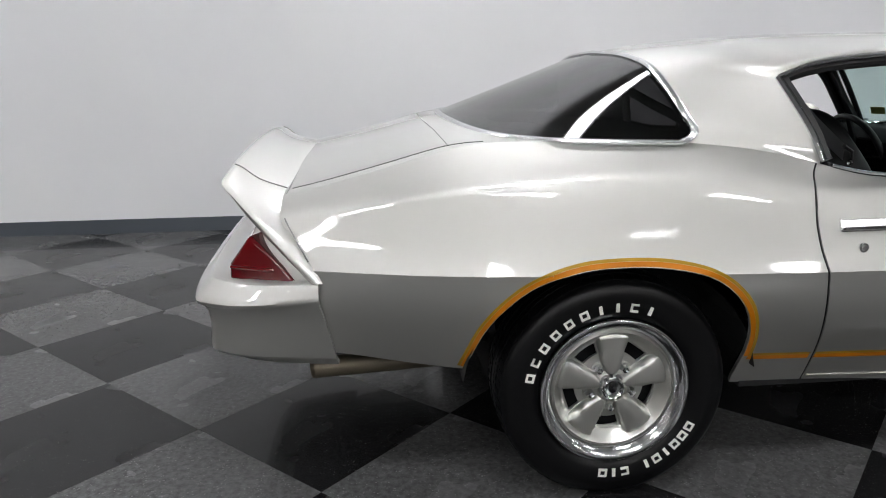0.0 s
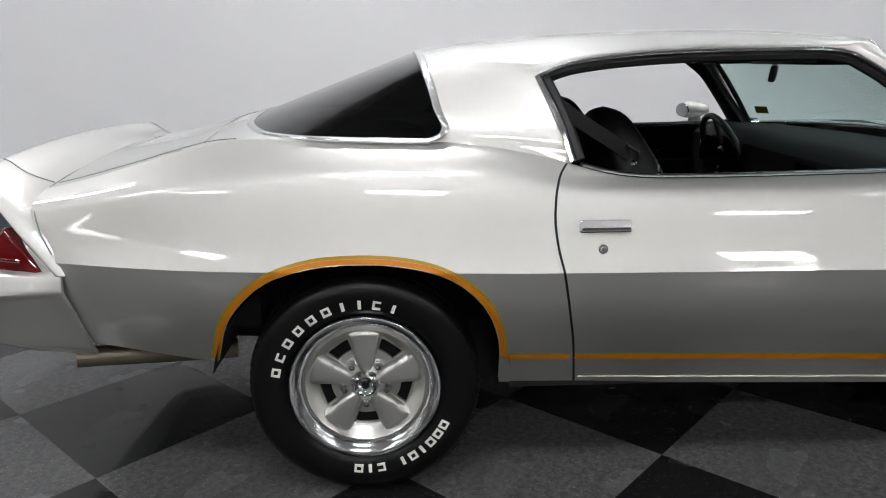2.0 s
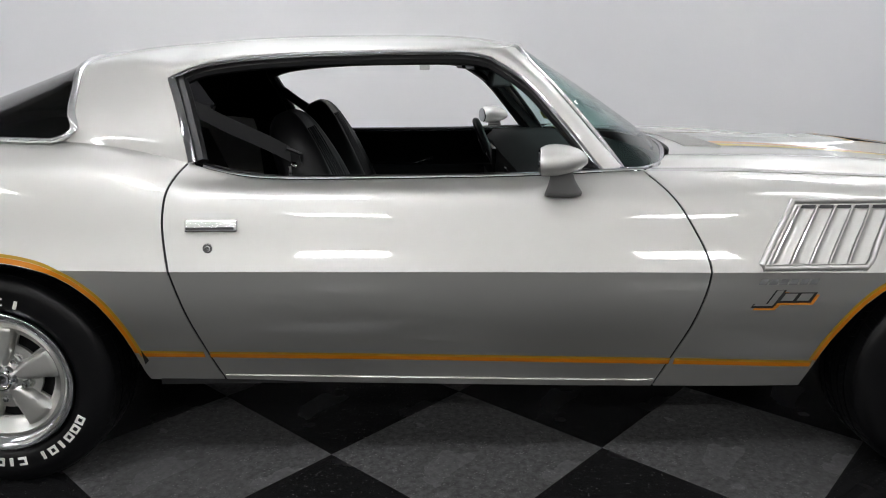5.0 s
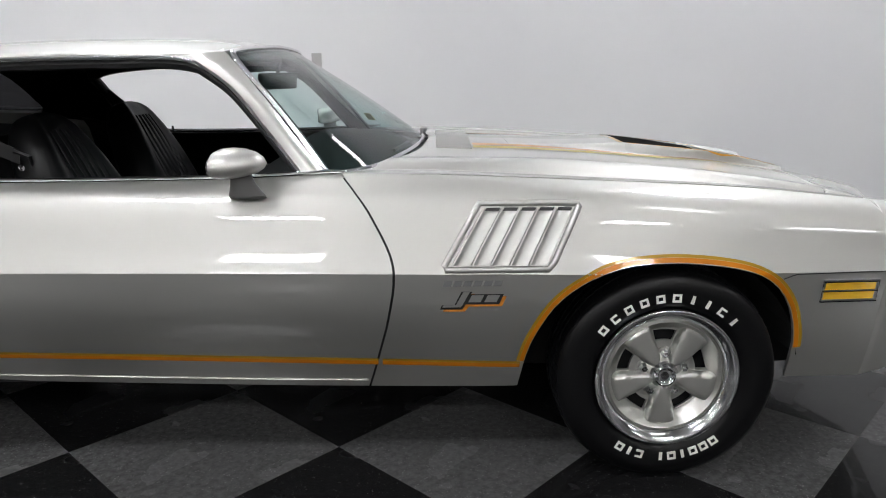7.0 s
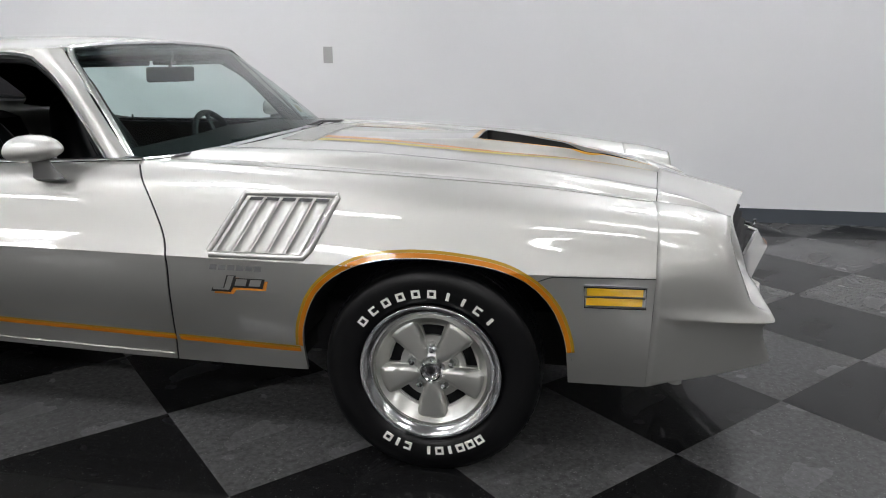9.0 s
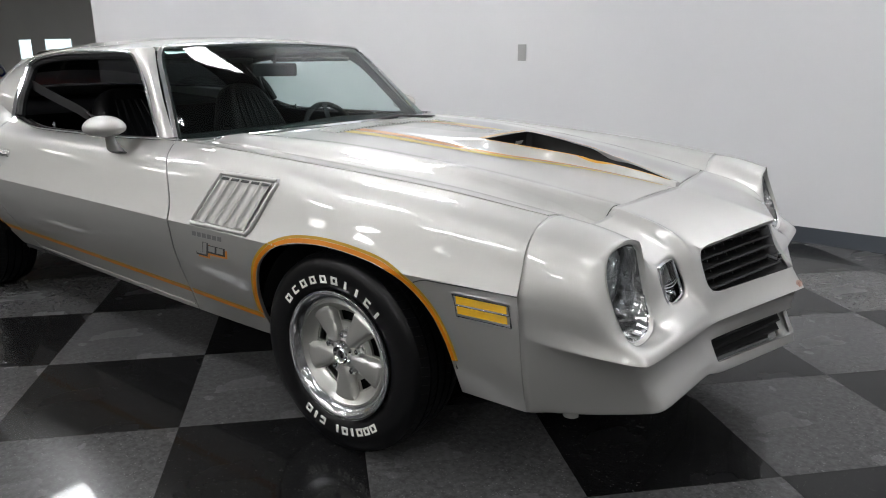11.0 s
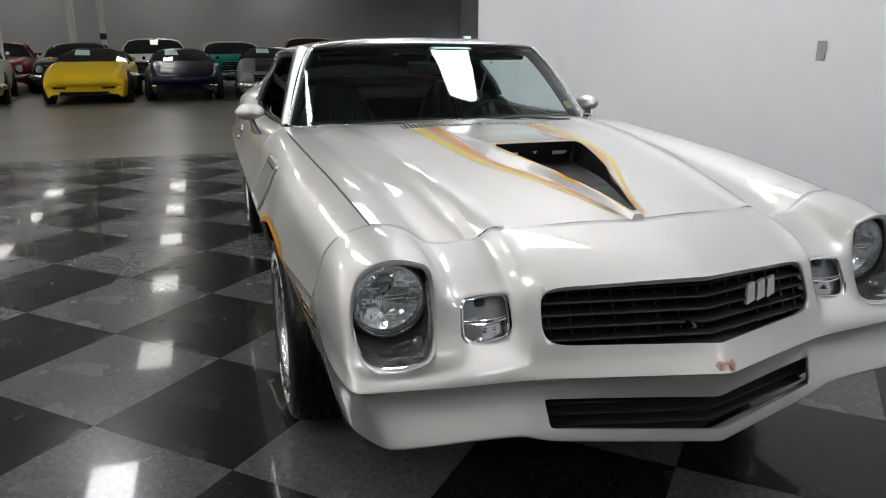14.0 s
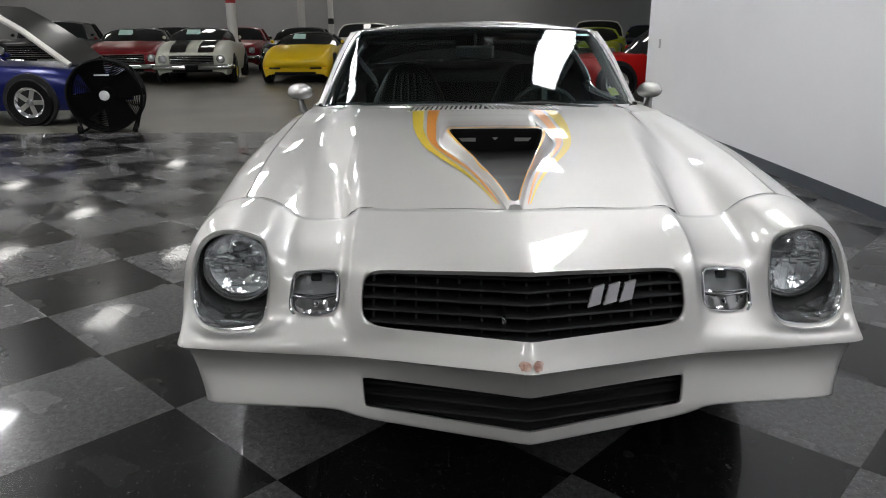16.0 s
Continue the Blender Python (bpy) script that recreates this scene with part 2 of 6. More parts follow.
setting("ground", box(-60, 30, -40, 40, -0.30, -0.012), concrete, "polished tan concrete slab of the showroom hall")
setting("wall_studio", box(WALL_END, 16, WALL_Y, WALL_Y + 0.16, -0.012, 7.0), wall_paint, "smooth white painted partition wall behind the coupe")
setting("baseboard", box(WALL_END - 0.004, 16, WALL_Y - 0.006, WALL_Y, -0.008, 0.105), base_vinyl, "dark blue-grey vinyl base along the white wall")
setting("wall_far", box(-29.2, -29.0, -24.2, 11.2, -0.012, 7.0), far_paint, "grey far wall of the showroom hall")
# Side and front walls are assumed, out of view; they close in the light.
setting("wall_side", box(-29, 14, -24.2, -24, -0.012, 7.0), far_paint, "unseen grey side wall added to close the showroom hall")
setting("wall_back", box(-29, 14, 11.0, 11.2, -0.012, 7.0), lit_back_paint, "grey wall at the back of the showroom hall")
setting("wall_front", box(14, 14.2, -24, 11, -0.012, 7.0), far_paint, "unseen grey front wall added to close the showroom hall")
setting("ceiling", box(-29.2, 14.2, -24.2, 11.2, 6.2, 6.4), ceiling_paint, "pale grey ceiling of the showroom hall")

# ---- lamps ----
bay_glow = emitter("bay_lamp_glow", (0.97, 0.98, 1.0), BAY_POWER)
nose_glow = emitter("nose_lamp_glow", (0.98, 0.98, 0.98), 16.0)
# Front row stays out of view; added to brighten the face of the nose.
front_fill_glow = emitter("front_fill_lamp_glow", (0.98, 0.98, 0.98), 30.0)
wall_glow = emitter("wall_lamp_glow", (0.97, 0.98, 1.0), 37.0)
side_glow = emitter("side_lamp_glow", (0.98, 0.98, 0.98), 58.0)
hall_glow = emitter("hall_lamp_glow", (1.0, 0.98, 0.94), HALL_POWER)
lamp_housing = shader("lamp_housing", (0.6, 0.6, 0.6), 0.4)
LAMP_Z = 4.6


def ceiling_light(x, y, glow, length=1.22, width=0.6):
    lamp = thing("ceiling_light", "rectangular white high-bay ceiling lamp, switched on", "ceiling lamp", "hall lamps", at=pose(x, y, LAMP_Z))
    part("diffuser", box(-length / 2, length / 2, -width / 2, width / 2, 0, 0.02), glow, lamp, "glowing white diffuser", smooth=False)
    part("housing", box(-length / 2 - 0.03, length / 2 + 0.03, -width / 2 - 0.03, width / 2 + 0.03, 0.021, 0.09), lamp_housing, lamp, smooth=False)
    for s in (-1, 1):
        part("hanger", tube([(s * length * 0.4, 0, 0.09), (s * length * 0.4, 0, 6.2 - LAMP_Z)], 0.006, 6), lamp_housing, lamp)
    return lamp


bay_lamp, hall_lamp, nose_lamp, side_lamp, wall_lamp, front_fill_lamp = None, None, None, None, None, None
for ix in range(-5, 4):
    for iy in range(-4, 2):
        x, y = -4.45 + 4.6 * ix, -2.4 + 4.8 * iy
        if iy == 1 and ix >= 0:
            y = 1.5
        if ix >= 0 and iy == 0:
            y = -2.75
        if ix == 2 and iy == 0:
            nose_lamp = copy_thing(nose_lamp, pose(x, y, LAMP_Z)) if nose_lamp else ceiling_light(x, y, nose_glow)
        elif ix == 3 and iy > -2:
            front_fill_lamp = copy_thing(front_fill_lamp, pose(x, y, LAMP_Z)) if front_fill_lamp else ceiling_light(x, y, front_fill_glow)
        elif 0 <= ix < 3 and iy == 1:
            wall_lamp = copy_thing(wall_lamp, pose(x, y, LAMP_Z)) if wall_lamp else ceiling_light(x, y, wall_glow)
        elif 0 <= ix < 3 and iy in (-1, -2):
            side_lamp = copy_thing(side_lamp, pose(x, y, LAMP_Z)) if side_lamp else ceiling_light(x, y, side_glow)
        elif 0 <= ix < 2 and iy == 0:
            bay_lamp = copy_thing(bay_lamp, pose(x, y, LAMP_Z)) if bay_lamp else ceiling_light(x, y, bay_glow)
        else:
            hall_lamp = copy_thing(hall_lamp, pose(x, y, LAMP_Z)) if hall_lamp else ceiling_light(x, y, hall_glow)

# ---- coupe ----
car = thing("coupe", "silver two-door muscle coupe with orange stripes on checkered tiles", "car", at=pose(0, 0, 0))

# Feature lines of the flank from the sill up to the shoulder: x, half width, height.
LINES = [
    [(-0.80, 0.77, 0.452), (-0.40, 0.80, 0.385), (0.38, 0.758, 0.282), (0.60, 0.754, 0.272), (1.15, 0.770, 0.263), (1.9, 0.790, 0.254), (2.3, 0.790, 0.249), (2.75, 0.79, 0.27), (3.15, 0.805, 0.278), (3.37, 0.82, 0.288)],
    [(-0.80, 0.785, 0.51), (-0.40, 0.842, 0.46), (0.4, 0.842, 0.405), (1.15, 0.842, 0.388), (1.9, 0.840, 0.365), (2.33, 0.848, 0.352), (3.15, 0.852, 0.40), (3.37, 0.85, 0.40)],
    [(-0.80, 0.812, 0.60), (-0.4, 0.892, 0.57), (0, 0.912, 0.56), (0.5, 0.914, 0.54), (1.2, 0.918, 0.53), (2, 0.917, 0.52), (2.75, 0.918, 0.53), (3.15, 0.880, 0.53), (3.37, 0.868, 0.52)],
    [(-0.86, 0.805, 0.69), (-0.7, 0.855, 0.688), (-0.4, 0.912, 0.682), (0, 0.937, 0.677), (0.5, 0.94, 0.666), (1.2, 0.945, 0.661), (2, 0.944, 0.652), (2.4, 0.944, 0.648), (2.75, 0.946, 0.645), (3.05, 0.918, 0.64), (3.2, 0.902, 0.638), (3.37, 0.886, 0.636)],
    [(-0.86, 0.784, 0.75), (-0.4, 0.884, 0.745), (0, 0.912, 0.745), (0.5, 0.912, 0.73), (1.2, 0.916, 0.725), (2, 0.914, 0.718), (2.5, 0.915, 0.71), (2.75, 0.919, 0.71), (3.1, 0.890, 0.70), (3.37, 0.866, 0.69)],
    [(-0.86, 0.765, 0.792), (-0.4, 0.85, 0.855), (0, 0.872, 0.875), (0.3, 0.870, 0.875), (0.5, 0.87, 0.85), (1.2, 0.872, 0.842), (2, 0.870, 0.835), (2.5, 0.876, 0.815), (2.75, 0.886, 0.80), (3.1, 0.866, 0.775), (3.37, 0.85, 0.75)],
    [(-0.86, 0.74, 0.832), (-0.4, 0.825, 0.905), (0, 0.835, 0.935), (0.3, 0.825, 0.94), (0.5, 0.815, 0.91), (0.62, 0.82, 0.88), (1.2, 0.825, 0.874), (1.9, 0.815, 0.882), (2.1, 0.825, 0.883), (2.5, 0.832, 0.862), (2.75, 0.837, 0.846), (3.1, 0.82, 0.82), (3.37, 0.80, 0.795)],
    [(-0.86, 0.66, 0.858), (-0.6, 0.69, 0.928), (-0.335, 0.70, 0.995), (-0.2, 0.722, 0.995), (0, 0.733, 0.989), (0.24, 0.735, 0.985), (0.4, 0.76, 0.965), (0.575, 0.79, 0.93), (0.66, 0.79, 0.895), (0.8, 0.79, 0.882), (1.48, 0.785, 0.888), (1.85, 0.775, 0.903), (2.1, 0.785, 0.898), (2.5, 0.775, 0.88), (3.0, 0.755, 0.852), (3.37, 0.733, 0.812)],
]
CREASE = 3


def eased(values, sigma):
    """A row of values smoothed by a bell of that many samples, with both ends kept."""
    v = np.array(values, float)
    n = min(len(v) - 1, int(3 * sigma))
    ext = np.concatenate([2 * v[0] - v[n:0:-1], v, 2 * v[-1] - v[-2:-n - 2:-1]])
    bell = np.exp(-0.5 * (np.arange(-n, n + 1) / sigma) ** 2)
    return np.convolve(ext, bell / bell.sum(), "valid")


ALONG = np.linspace(-0.88, 3.38, 427)
FLANK = []
for knots in LINES:
    k = np.array(knots)
    FLANK.append([eased([curve(k[:, [0, c]], x) for x in ALONG], 7) for c in (1, 2)])


SECTIONS = {}
STEPS = np.linspace(0, 7, 281)


def section(x):
    """The flank's section at x as fine arrays of half width and height, with a sharp bend at the crease."""
    key = round(x, 4)
    if key not in SECTIONS:
        pts = np.array([(np.interp(x, ALONG, a), np.interp(x, ALONG, b)) for a, b in FLANK])
        out = []
        for lo, first, last in ((pts[:CREASE + 1], 0, CREASE), (pts[CREASE:], CREASE, 7)):
            ext = np.vstack([2 * lo[0] - lo[1], lo, 2 * lo[-1] - lo[-2]])
            t = STEPS[(STEPS >= first) & ((STEPS < last) | (last == 7))] - first
            i = np.minimum(t.astype(int), len(lo) - 2)
            t = (t - i)[:, None]
            a, b, c, d = ext[i], ext[i + 1], ext[i + 2], ext[i + 3]
            seg = 0.5 * (2 * b + (c - a) * t + (2 * a - 5 * b + 4 * c - d) * t * t + (3 * b - a - 3 * c + d) * t ** 3)
            bell = 15 if last == CREASE else 9
            out.append(np.stack([eased(seg[:, 0], bell), eased(seg[:, 1], bell)], 1))
        SECTIONS[key] = np.vstack(out)
    return SECTIONS[key]


def flank(x, s):
    """The point of the flank (half width, height) at x; s runs from 0 at the sill over 3 at the crease to 7 at the top edge."""
    q = section(x)
    return np.array((np.interp(s, STEPS, q[:, 0]), np.interp(s, STEPS, q[:, 1])))


def flank_at(x, z):
    """The half width of the flank at a height, and its s."""
    q = section(x)
    zz = np.maximum.accumulate(q[:, 1])
    s = float(np.interp(z, zz, STEPS))
    return float(np.interp(s, STEPS, q[:, 0])), s


REAR_ARCH = [(-0.405, 0.38), (-0.385, 0.44), (-0.355, 0.52), (-0.305, 0.590), (-0.24, 0.645), (-0.165, 0.676), (-0.07, 0.693), (0.07, 0.693), (0.19, 0.672), (0.265, 0.635), (0.325, 0.575), (0.36, 0.503), (0.378, 0.422), (0.385, 0.30)]
FRONT_ARCH = [(2.335, 0.25), (2.35, 0.376), (2.375, 0.462), (2.425, 0.556), (2.50, 0.622), (2.59, 0.660), (2.71, 0.674), (2.83, 0.669), (2.95, 0.648), (3.03, 0.608), (3.09, 0.540), (3.125, 0.457), (3.14, 0.38), (3.145, 0.285)]
DOOR_REAR = [(0.26, 0.612), (0.375, 0.590), (0.45, 0.576), (0.53, 0.558), (0.668, 0.530), (0.73, 0.517), (0.79, 0.511), (0.85, 0.516), (0.897, 0.533), (0.934, 0.557), (0.96, 0.575)]
DOOR_FRONT = [(0.25, 1.890), (0.327, 1.912), (0.398, 1.930), (0.513, 1.958), (0.647, 1.977), (0.798, 1.915), (0.867, 1.862), (0.93, 1.79)]


QUARTER_END = [(0.40, -0.738), (0.47, -0.755), (0.555, -0.788), (0.62, -0.80), (0.655, -0.797), (0.71, -0.822), (0.77, -0.855), (0.82, -0.878), (0.90, -0.876)]
ARCHES = {}


def arch_low(x, arch):
    a = ARCHES.setdefault(id(arch), spline(arch, 120))
    return float(np.interp(x, a[:, 0], a[:, 1])) if a[0, 0] < x < a[-1, 0] else -1.0


def flank_panel(name, xs, low_arch, s_top, edge=None, parent=car, mirror=False, gap=0.0):
    """A body panel between stations xs, cut by a wheel arch, with ends that follow door edges: edge = ((curve, x, reach), ...)."""
    rows = []
    for x0 in xs:
        zl = arch_low(x0, low_arch) if low_arch else -1
        s0 = flank_at(x0, zl)[1] if zl > flank(x0, 0)[1] else 0.0
        mid = max(s0, CREASE)
        ss = list(np.linspace(s0, mid, 13)) + list(np.linspace(mid, s_top, 21)[1:])
        row = []
        for s in ss:
            w, z = flank(x0, s)
            x = x0
            for knots, nominal, reach in edge or ():
                wt = max(0.0, 1 - abs(x0 - nominal) / reach)
                x += (float(curve(knots, z)) - nominal) * wt * wt * (3 - 2 * wt)
            w, z = flank(x, s)
            row.append((x, (w if mirror else -w), z))
        rows.append(row)
    bm = grid(rows)
    bm.verts.index_update()
    n = len(rows[0])
    sharp = {(i * n + 12, (i + 1) * n + 12) for i in range(len(rows) - 1)}
    for e in bm.edges:
        if tuple(sorted(v.index for v in e.verts)) in sharp:
            e.smooth = False
    bmesh.ops.remove_doubles(bm, verts=bm.verts[:], dist=0.0003)
    bmesh.ops.recalc_face_normals(bm, faces=bm.faces[:])
    if sum(f.normal.y * (1 if mirror else -1) for f in bm.faces) < 0:
        bmesh.ops.reverse_faces(bm, faces=bm.faces[:])
    ob = part(name, bm, silver, parent, angle=0)
    return solid(ob, 0.012)


def stations(a, b, step, *dense):
    """Stations from a to b, closer near the given places."""
    xs, x = [a], a
    while x < b - 1e-6:
        near = min([abs(x - d) for d in dense] or [1])
        x = min(b, x + (step if near > 0.09 else max(0.004, step * (0.15 + 0.85 * near / 0.09))))
        xs.append(x)
    if xs[-1] - xs[-2] < 0.001:
        xs.pop(-2)
    return xs


for mirror in (False, True):
    quarter = flank_panel("quarter_panel", stations(-0.86, 0.53, 0.03, -0.40, 0.382), REAR_ARCH, 7.0, ((DOOR_REAR, 0.53, 0.13), (QUARTER_END, -0.86, 0.27)), mirror=mirror)
    door = flank_panel("door", stations(0.536, 1.971, 0.05, 0.536, 1.971), None, 7.0, ((DOOR_REAR, 0.529, 0.3), (DOOR_FRONT, 1.978, 0.3)), mirror=mirror)
    fender = flank_panel("fender", stations(1.977, 3.366, 0.03, 2.34, 3.142), FRONT_ARCH, 7.0, ((DOOR_FRONT, 1.977, 0.28),), mirror=mirror)
    if not mirror:
        quarter_right, door_right, fender_right = quarter, door, fender
    else:
        quarter_left, door_left, fender_left = quarter, door, fender



# Roof with its sail panels, one skin from side to side.
ROOF = [
    [(x, float(flank(x, 7.0)[0]) - 0.001, float(flank(x, 7.0)[1]) - 0.001) for x in (0.205, 0.395, 0.575)],
    [(0.238, 0.722, 1.022), (0.395, 0.744, 1.012), (0.562, 0.768, 0.99)],
    [(0.222, 0.690, 1.062), (0.385, 0.705, 1.066), (0.545, 0.738, 1.042)],
    [(0.208, 0.621, 1.117), (0.37, 0.655, 1.122), (0.522, 0.698, 1.102)],
    [(0.191, 0.539, 1.171), (0.35, 0.600, 1.170), (0.500, 0.66, 1.152)],
    [(0.184, 0.457, 1.197), (0.335, 0.52, 1.212), (0.500, 0.62, 1.197)],
    [(0.176, 0.28, 1.220), (0.32, 0.31, 1.243), (0.505, 0.35, 1.255)],
    [(0.170, 0.0, 1.230), (0.32, 0.0, 1.256), (0.51, 0.0, 1.274)],
]
sail = np.array([spline(r, 14) for r in ROOF])
sail = np.array([spline(sail[:, j], 43) for j in range(14)])
RAIL = [
    [(0.500, 0.66, 1.152), (0.61, 0.662, 1.190), (0.85, 0.662, 1.213), (1.17, 0.655, 1.221), (1.34, 0.64, 1.222), (1.47, 0.605, 1.236)],
    [(0.500, 0.62, 1.197), (0.62, 0.63, 1.217), (0.85, 0.63, 1.236), (1.17, 0.622, 1.243), (1.34, 0.605, 1.243), (1.475, 0.585, 1.243)],
    [(0.505, 0.35, 1.255), (0.63, 0.36, 1.267), (0.87, 0.36, 1.278), (1.19, 0.36, 1.281), (1.37, 0.35, 1.275), (1.50, 0.34, 1.258)],
    [(0.51, 0.0, 1.274), (0.64, 0.0, 1.282), (0.88, 0.0, 1.292), (1.2, 0.0, 1.294), (1.38, 0.0, 1.286), (1.515, 0.0, 1.264)],
]
rail = np.array([spline(r, 24) for r in RAIL])
rail = np.array([spline(rail[:, j], 19) for j in range(24)])
bm = bmesh.new()
for side in (-1, 1):
    for sheet in (sail, rail):
        grid([[(x, side * w, z) for x, w, z in row] for row in sheet], bm)
roof = solid(part("roof", welded(bm, 0.003), silver, car, angle=50), 0.015)

# Windscreen pillars.
for side in (-1, 1):
    front = spline([(1.781, 0.752, 0.896), (1.705, 0.724, 0.980), (1.622, 0.689, 1.078), (1.540, 0.644, 1.172), (1.474, 0.603, 1.238)], 16)
    back = spline([(1.715, 0.775, 0.893), (1.60, 0.722, 1.03), (1.50, 0.683, 1.14), (1.36, 0.648, 1.224)], 16)
    mid = (front + back) / 2 + np.array([0.006, 0.012, 0.006])
    rows = [spline([b, m, f], 7) for b, m, f in zip(back, mid, front)]
    part("windscreen_pillar", welded(grid([[(x, side * w, z) for x, w, z in r] for r in rows])), silver, car)

# Glass.
bottom = spline([(1.778, 0.745, 0.895), (1.868, 0.69, 0.900), (1.935, 0.58, 0.907), (2.018, 0.30, 0.922), (2.05, 0.0, 0.926)], 20)
top = spline([(1.478, 0.598, 1.238), (1.492, 0.545, 1.243), (1.502, 0.45, 1.250), (1.512, 0.23, 1.258), (1.516, 0.0, 1.262)], 20)
pane = [[b + (t - b) * k + np.array([0.35, 0.2 * b[1], 0.5]) * 0.034 * k * (1 - k) * 4 * 0.5 for k in np.linspace(0, 1, 12)] for b, t in zip(bottom, top)]
full = [[(x, -w, z) for x, w, z in r] for r in pane] + [[(x, w, z) for x, w, z in r] for r in pane[-2::-1]]
part("windscreen", welded(grid(full)), windshield_glass, car, "green-tinted windscreen glass", angle=0)
rim = [r[11] for r in full]


def rounded(first, second):
    """A round corner where two edges of the windscreen meet."""
    p, q, c = Vector(first[8]), Vector(second[3]), Vector(first[11])
    return [p.lerp(c, t).lerp(c.lerp(q, t), t) for t in np.linspace(0, 1, 8)]


near, far = rounded(full[0], rim), rounded(full[-1], rim[::-1])
part("windscreen_trim", tube([*full[0][:8], *near, *rim[4:-4], *far[::-1], *full[-1][7::-1]], 0.010, 8, flat=0.8), satin_trim, car, "polished windscreen moulding")
part("windscreen_gasket", tube([Vector(p) + Vector((0.004, -math.copysign(0.012, p[1]) if abs(p[1]) > 0.5 else 0, -0.008 if 8 <= i < len(rim) + 8 else 0.0)) for i, p in enumerate([*full[0][:8], *near, *rim[4:-4], *far[::-1], *full[-1][7::-1]])], 0.007, 6), black_plastic, car)
for corner, outer in ((near, [*full[0][8:], *rim[1:4]]), (far, [*full[-1][8:], *rim[-2:-5:-1]])):
    outer = even(np.array([tuple(p) for p in outer]), 8)
    lift = Vector((0.003, 0, 0.004))
    part("corner_fillet", welded(grid([[Vector(o) + lift, (Vector(o) + i) / 2 + lift, i + lift] for o, i in zip(outer, corner)])), silver, car)
part("windscreen_base_trim", tube([r[0] for r in full], 0.008, 8), trim_metal, car)

bound_low = spline([(0.19, 0.752, 0.987), (0.0, 0.745, 0.992), (-0.14, 0.725, 0.996), (-0.25, 0.65, 1.000), (-0.31, 0.54, 1.005), (-0.35, 0.40, 1.012), (-0.375, 0.2, 1.019), (-0.385, 0.0, 1.022)], 56)
bound_high = spline([(0.19, 0.752, 0.987), (0.225, 0.741, 1.001), (0.239, 0.722, 1.024), (0.222, 0.690, 1.062), (0.208, 0.621, 1.117), (0.191, 0.539, 1.171), (0.184, 0.457, 1.197), (0.176, 0.28, 1.220), (0.170, 0.0, 1.230)], 56)
pane = []
for a, b in zip(even(bound_low, 30), even(bound_high, 30)):
    pane.append([a + (b - a) * k + np.array([-0.1, 0.35, 0.6]) * 0.04 * k * (1 - k) * min(1, np.linalg.norm(b - a) * 2.0) for k in np.linspace(0, 1, 10)])
full = [[(x, -w, z) for x, w, z in r] for r in pane] + [[(x, w, z) for x, w, z in r] for r in pane[-2::-1]]
bm = welded(grid(full))
inner = [v for v in bm.verts if not v.is_boundary]
middle = Vector((-0.10, 0.0, 0.90))
for _ in range(300):
    bmesh.ops.smooth_vert(bm, verts=inner, factor=0.5, use_axis_x=True, use_axis_y=True, use_axis_z=True)
    bm.normal_update()
    for v in inner:
        v.co += v.normal * (0.00005 if v.normal.dot(v.co - middle) > 0 else -0.00005)
part("back_glass", bm, dark_glass, car, "dark tinted wrap-round rear window", angle=0)
ring = [(x, -w, z) for x, w, z in np.vstack([bound_high[::-1], bound_low[1:]])]
ring += [(x, w, z) for x, w, z in np.vstack([bound_low[-2::-1], bound_high[1:-1]])]
part("rear_window_trim", tube(ring, 0.012, 8, closed=True, flat=0.7), satin_trim, car, "polished rear window moulding")

for side in (-1, 1):
    rows = []
    for x, w, z in bound_low:
        if x > -0.25:
            fw, fz = flank(max(x, -0.86), 7.0)
            rows.append([(x, side * fw, fz - 0.002), (x, side * (fw + w) / 2, (fz + z) / 2 + 0.001), (x, side * (w - 0.004), z - 0.004)])
    part("rear_window_ledge", welded(grid(rows)), silver, car)

# Hood.
HOOD_GAP = [(2.10, 0.779), (2.5, 0.769), (3.0, 0.749), (3.37, 0.727)]
HOOD_GAP_Z = [(2.10, 0.901), (2.5, 0.883), (3.0, 0.854), (3.37, 0.814)]
HOOD_MID_Z = [(2.10, 0.928), (2.35, 0.922), (2.8, 0.888), (3.1, 0.852), (3.3, 0.820), (3.46, 0.792)]
RIDGE = [(2.0, 0.60), (2.7, 0.515), (3.46, 0.418)]
DIP = [(2.0, 0.005), (2.6, 0.017), (3.1, 0.034), (3.3, 0.046), (3.38, 0.051), (3.46, 0.051)]


def hood_height(x, w):
    gap, gz, mz, rd = float(curve(HOOD_GAP, x)), float(curve(HOOD_GAP_Z, x)), float(curve(HOOD_MID_Z, x)), float(curve(RIDGE, x))
    dip = float(curve(DIP, x))
    rz = mz - 0.009
    prof = [(0, mz), (0.15, mz - 0.0022), (rd - 0.07, rz - 0.003), (rd - 0.02, rz + 0.001), (rd + 0.012, rz - dip * 0.22), (rd + 0.050, rz - dip * 0.95), ((rd + gap) / 2 - 0.018, min(rz, gz) - dip * 0.98), (gap - 0.088, gz - dip * 0.34), (gap - 0.045, gz - dip * 0.06), (gap, gz)]
    return float(curve(prof, w))


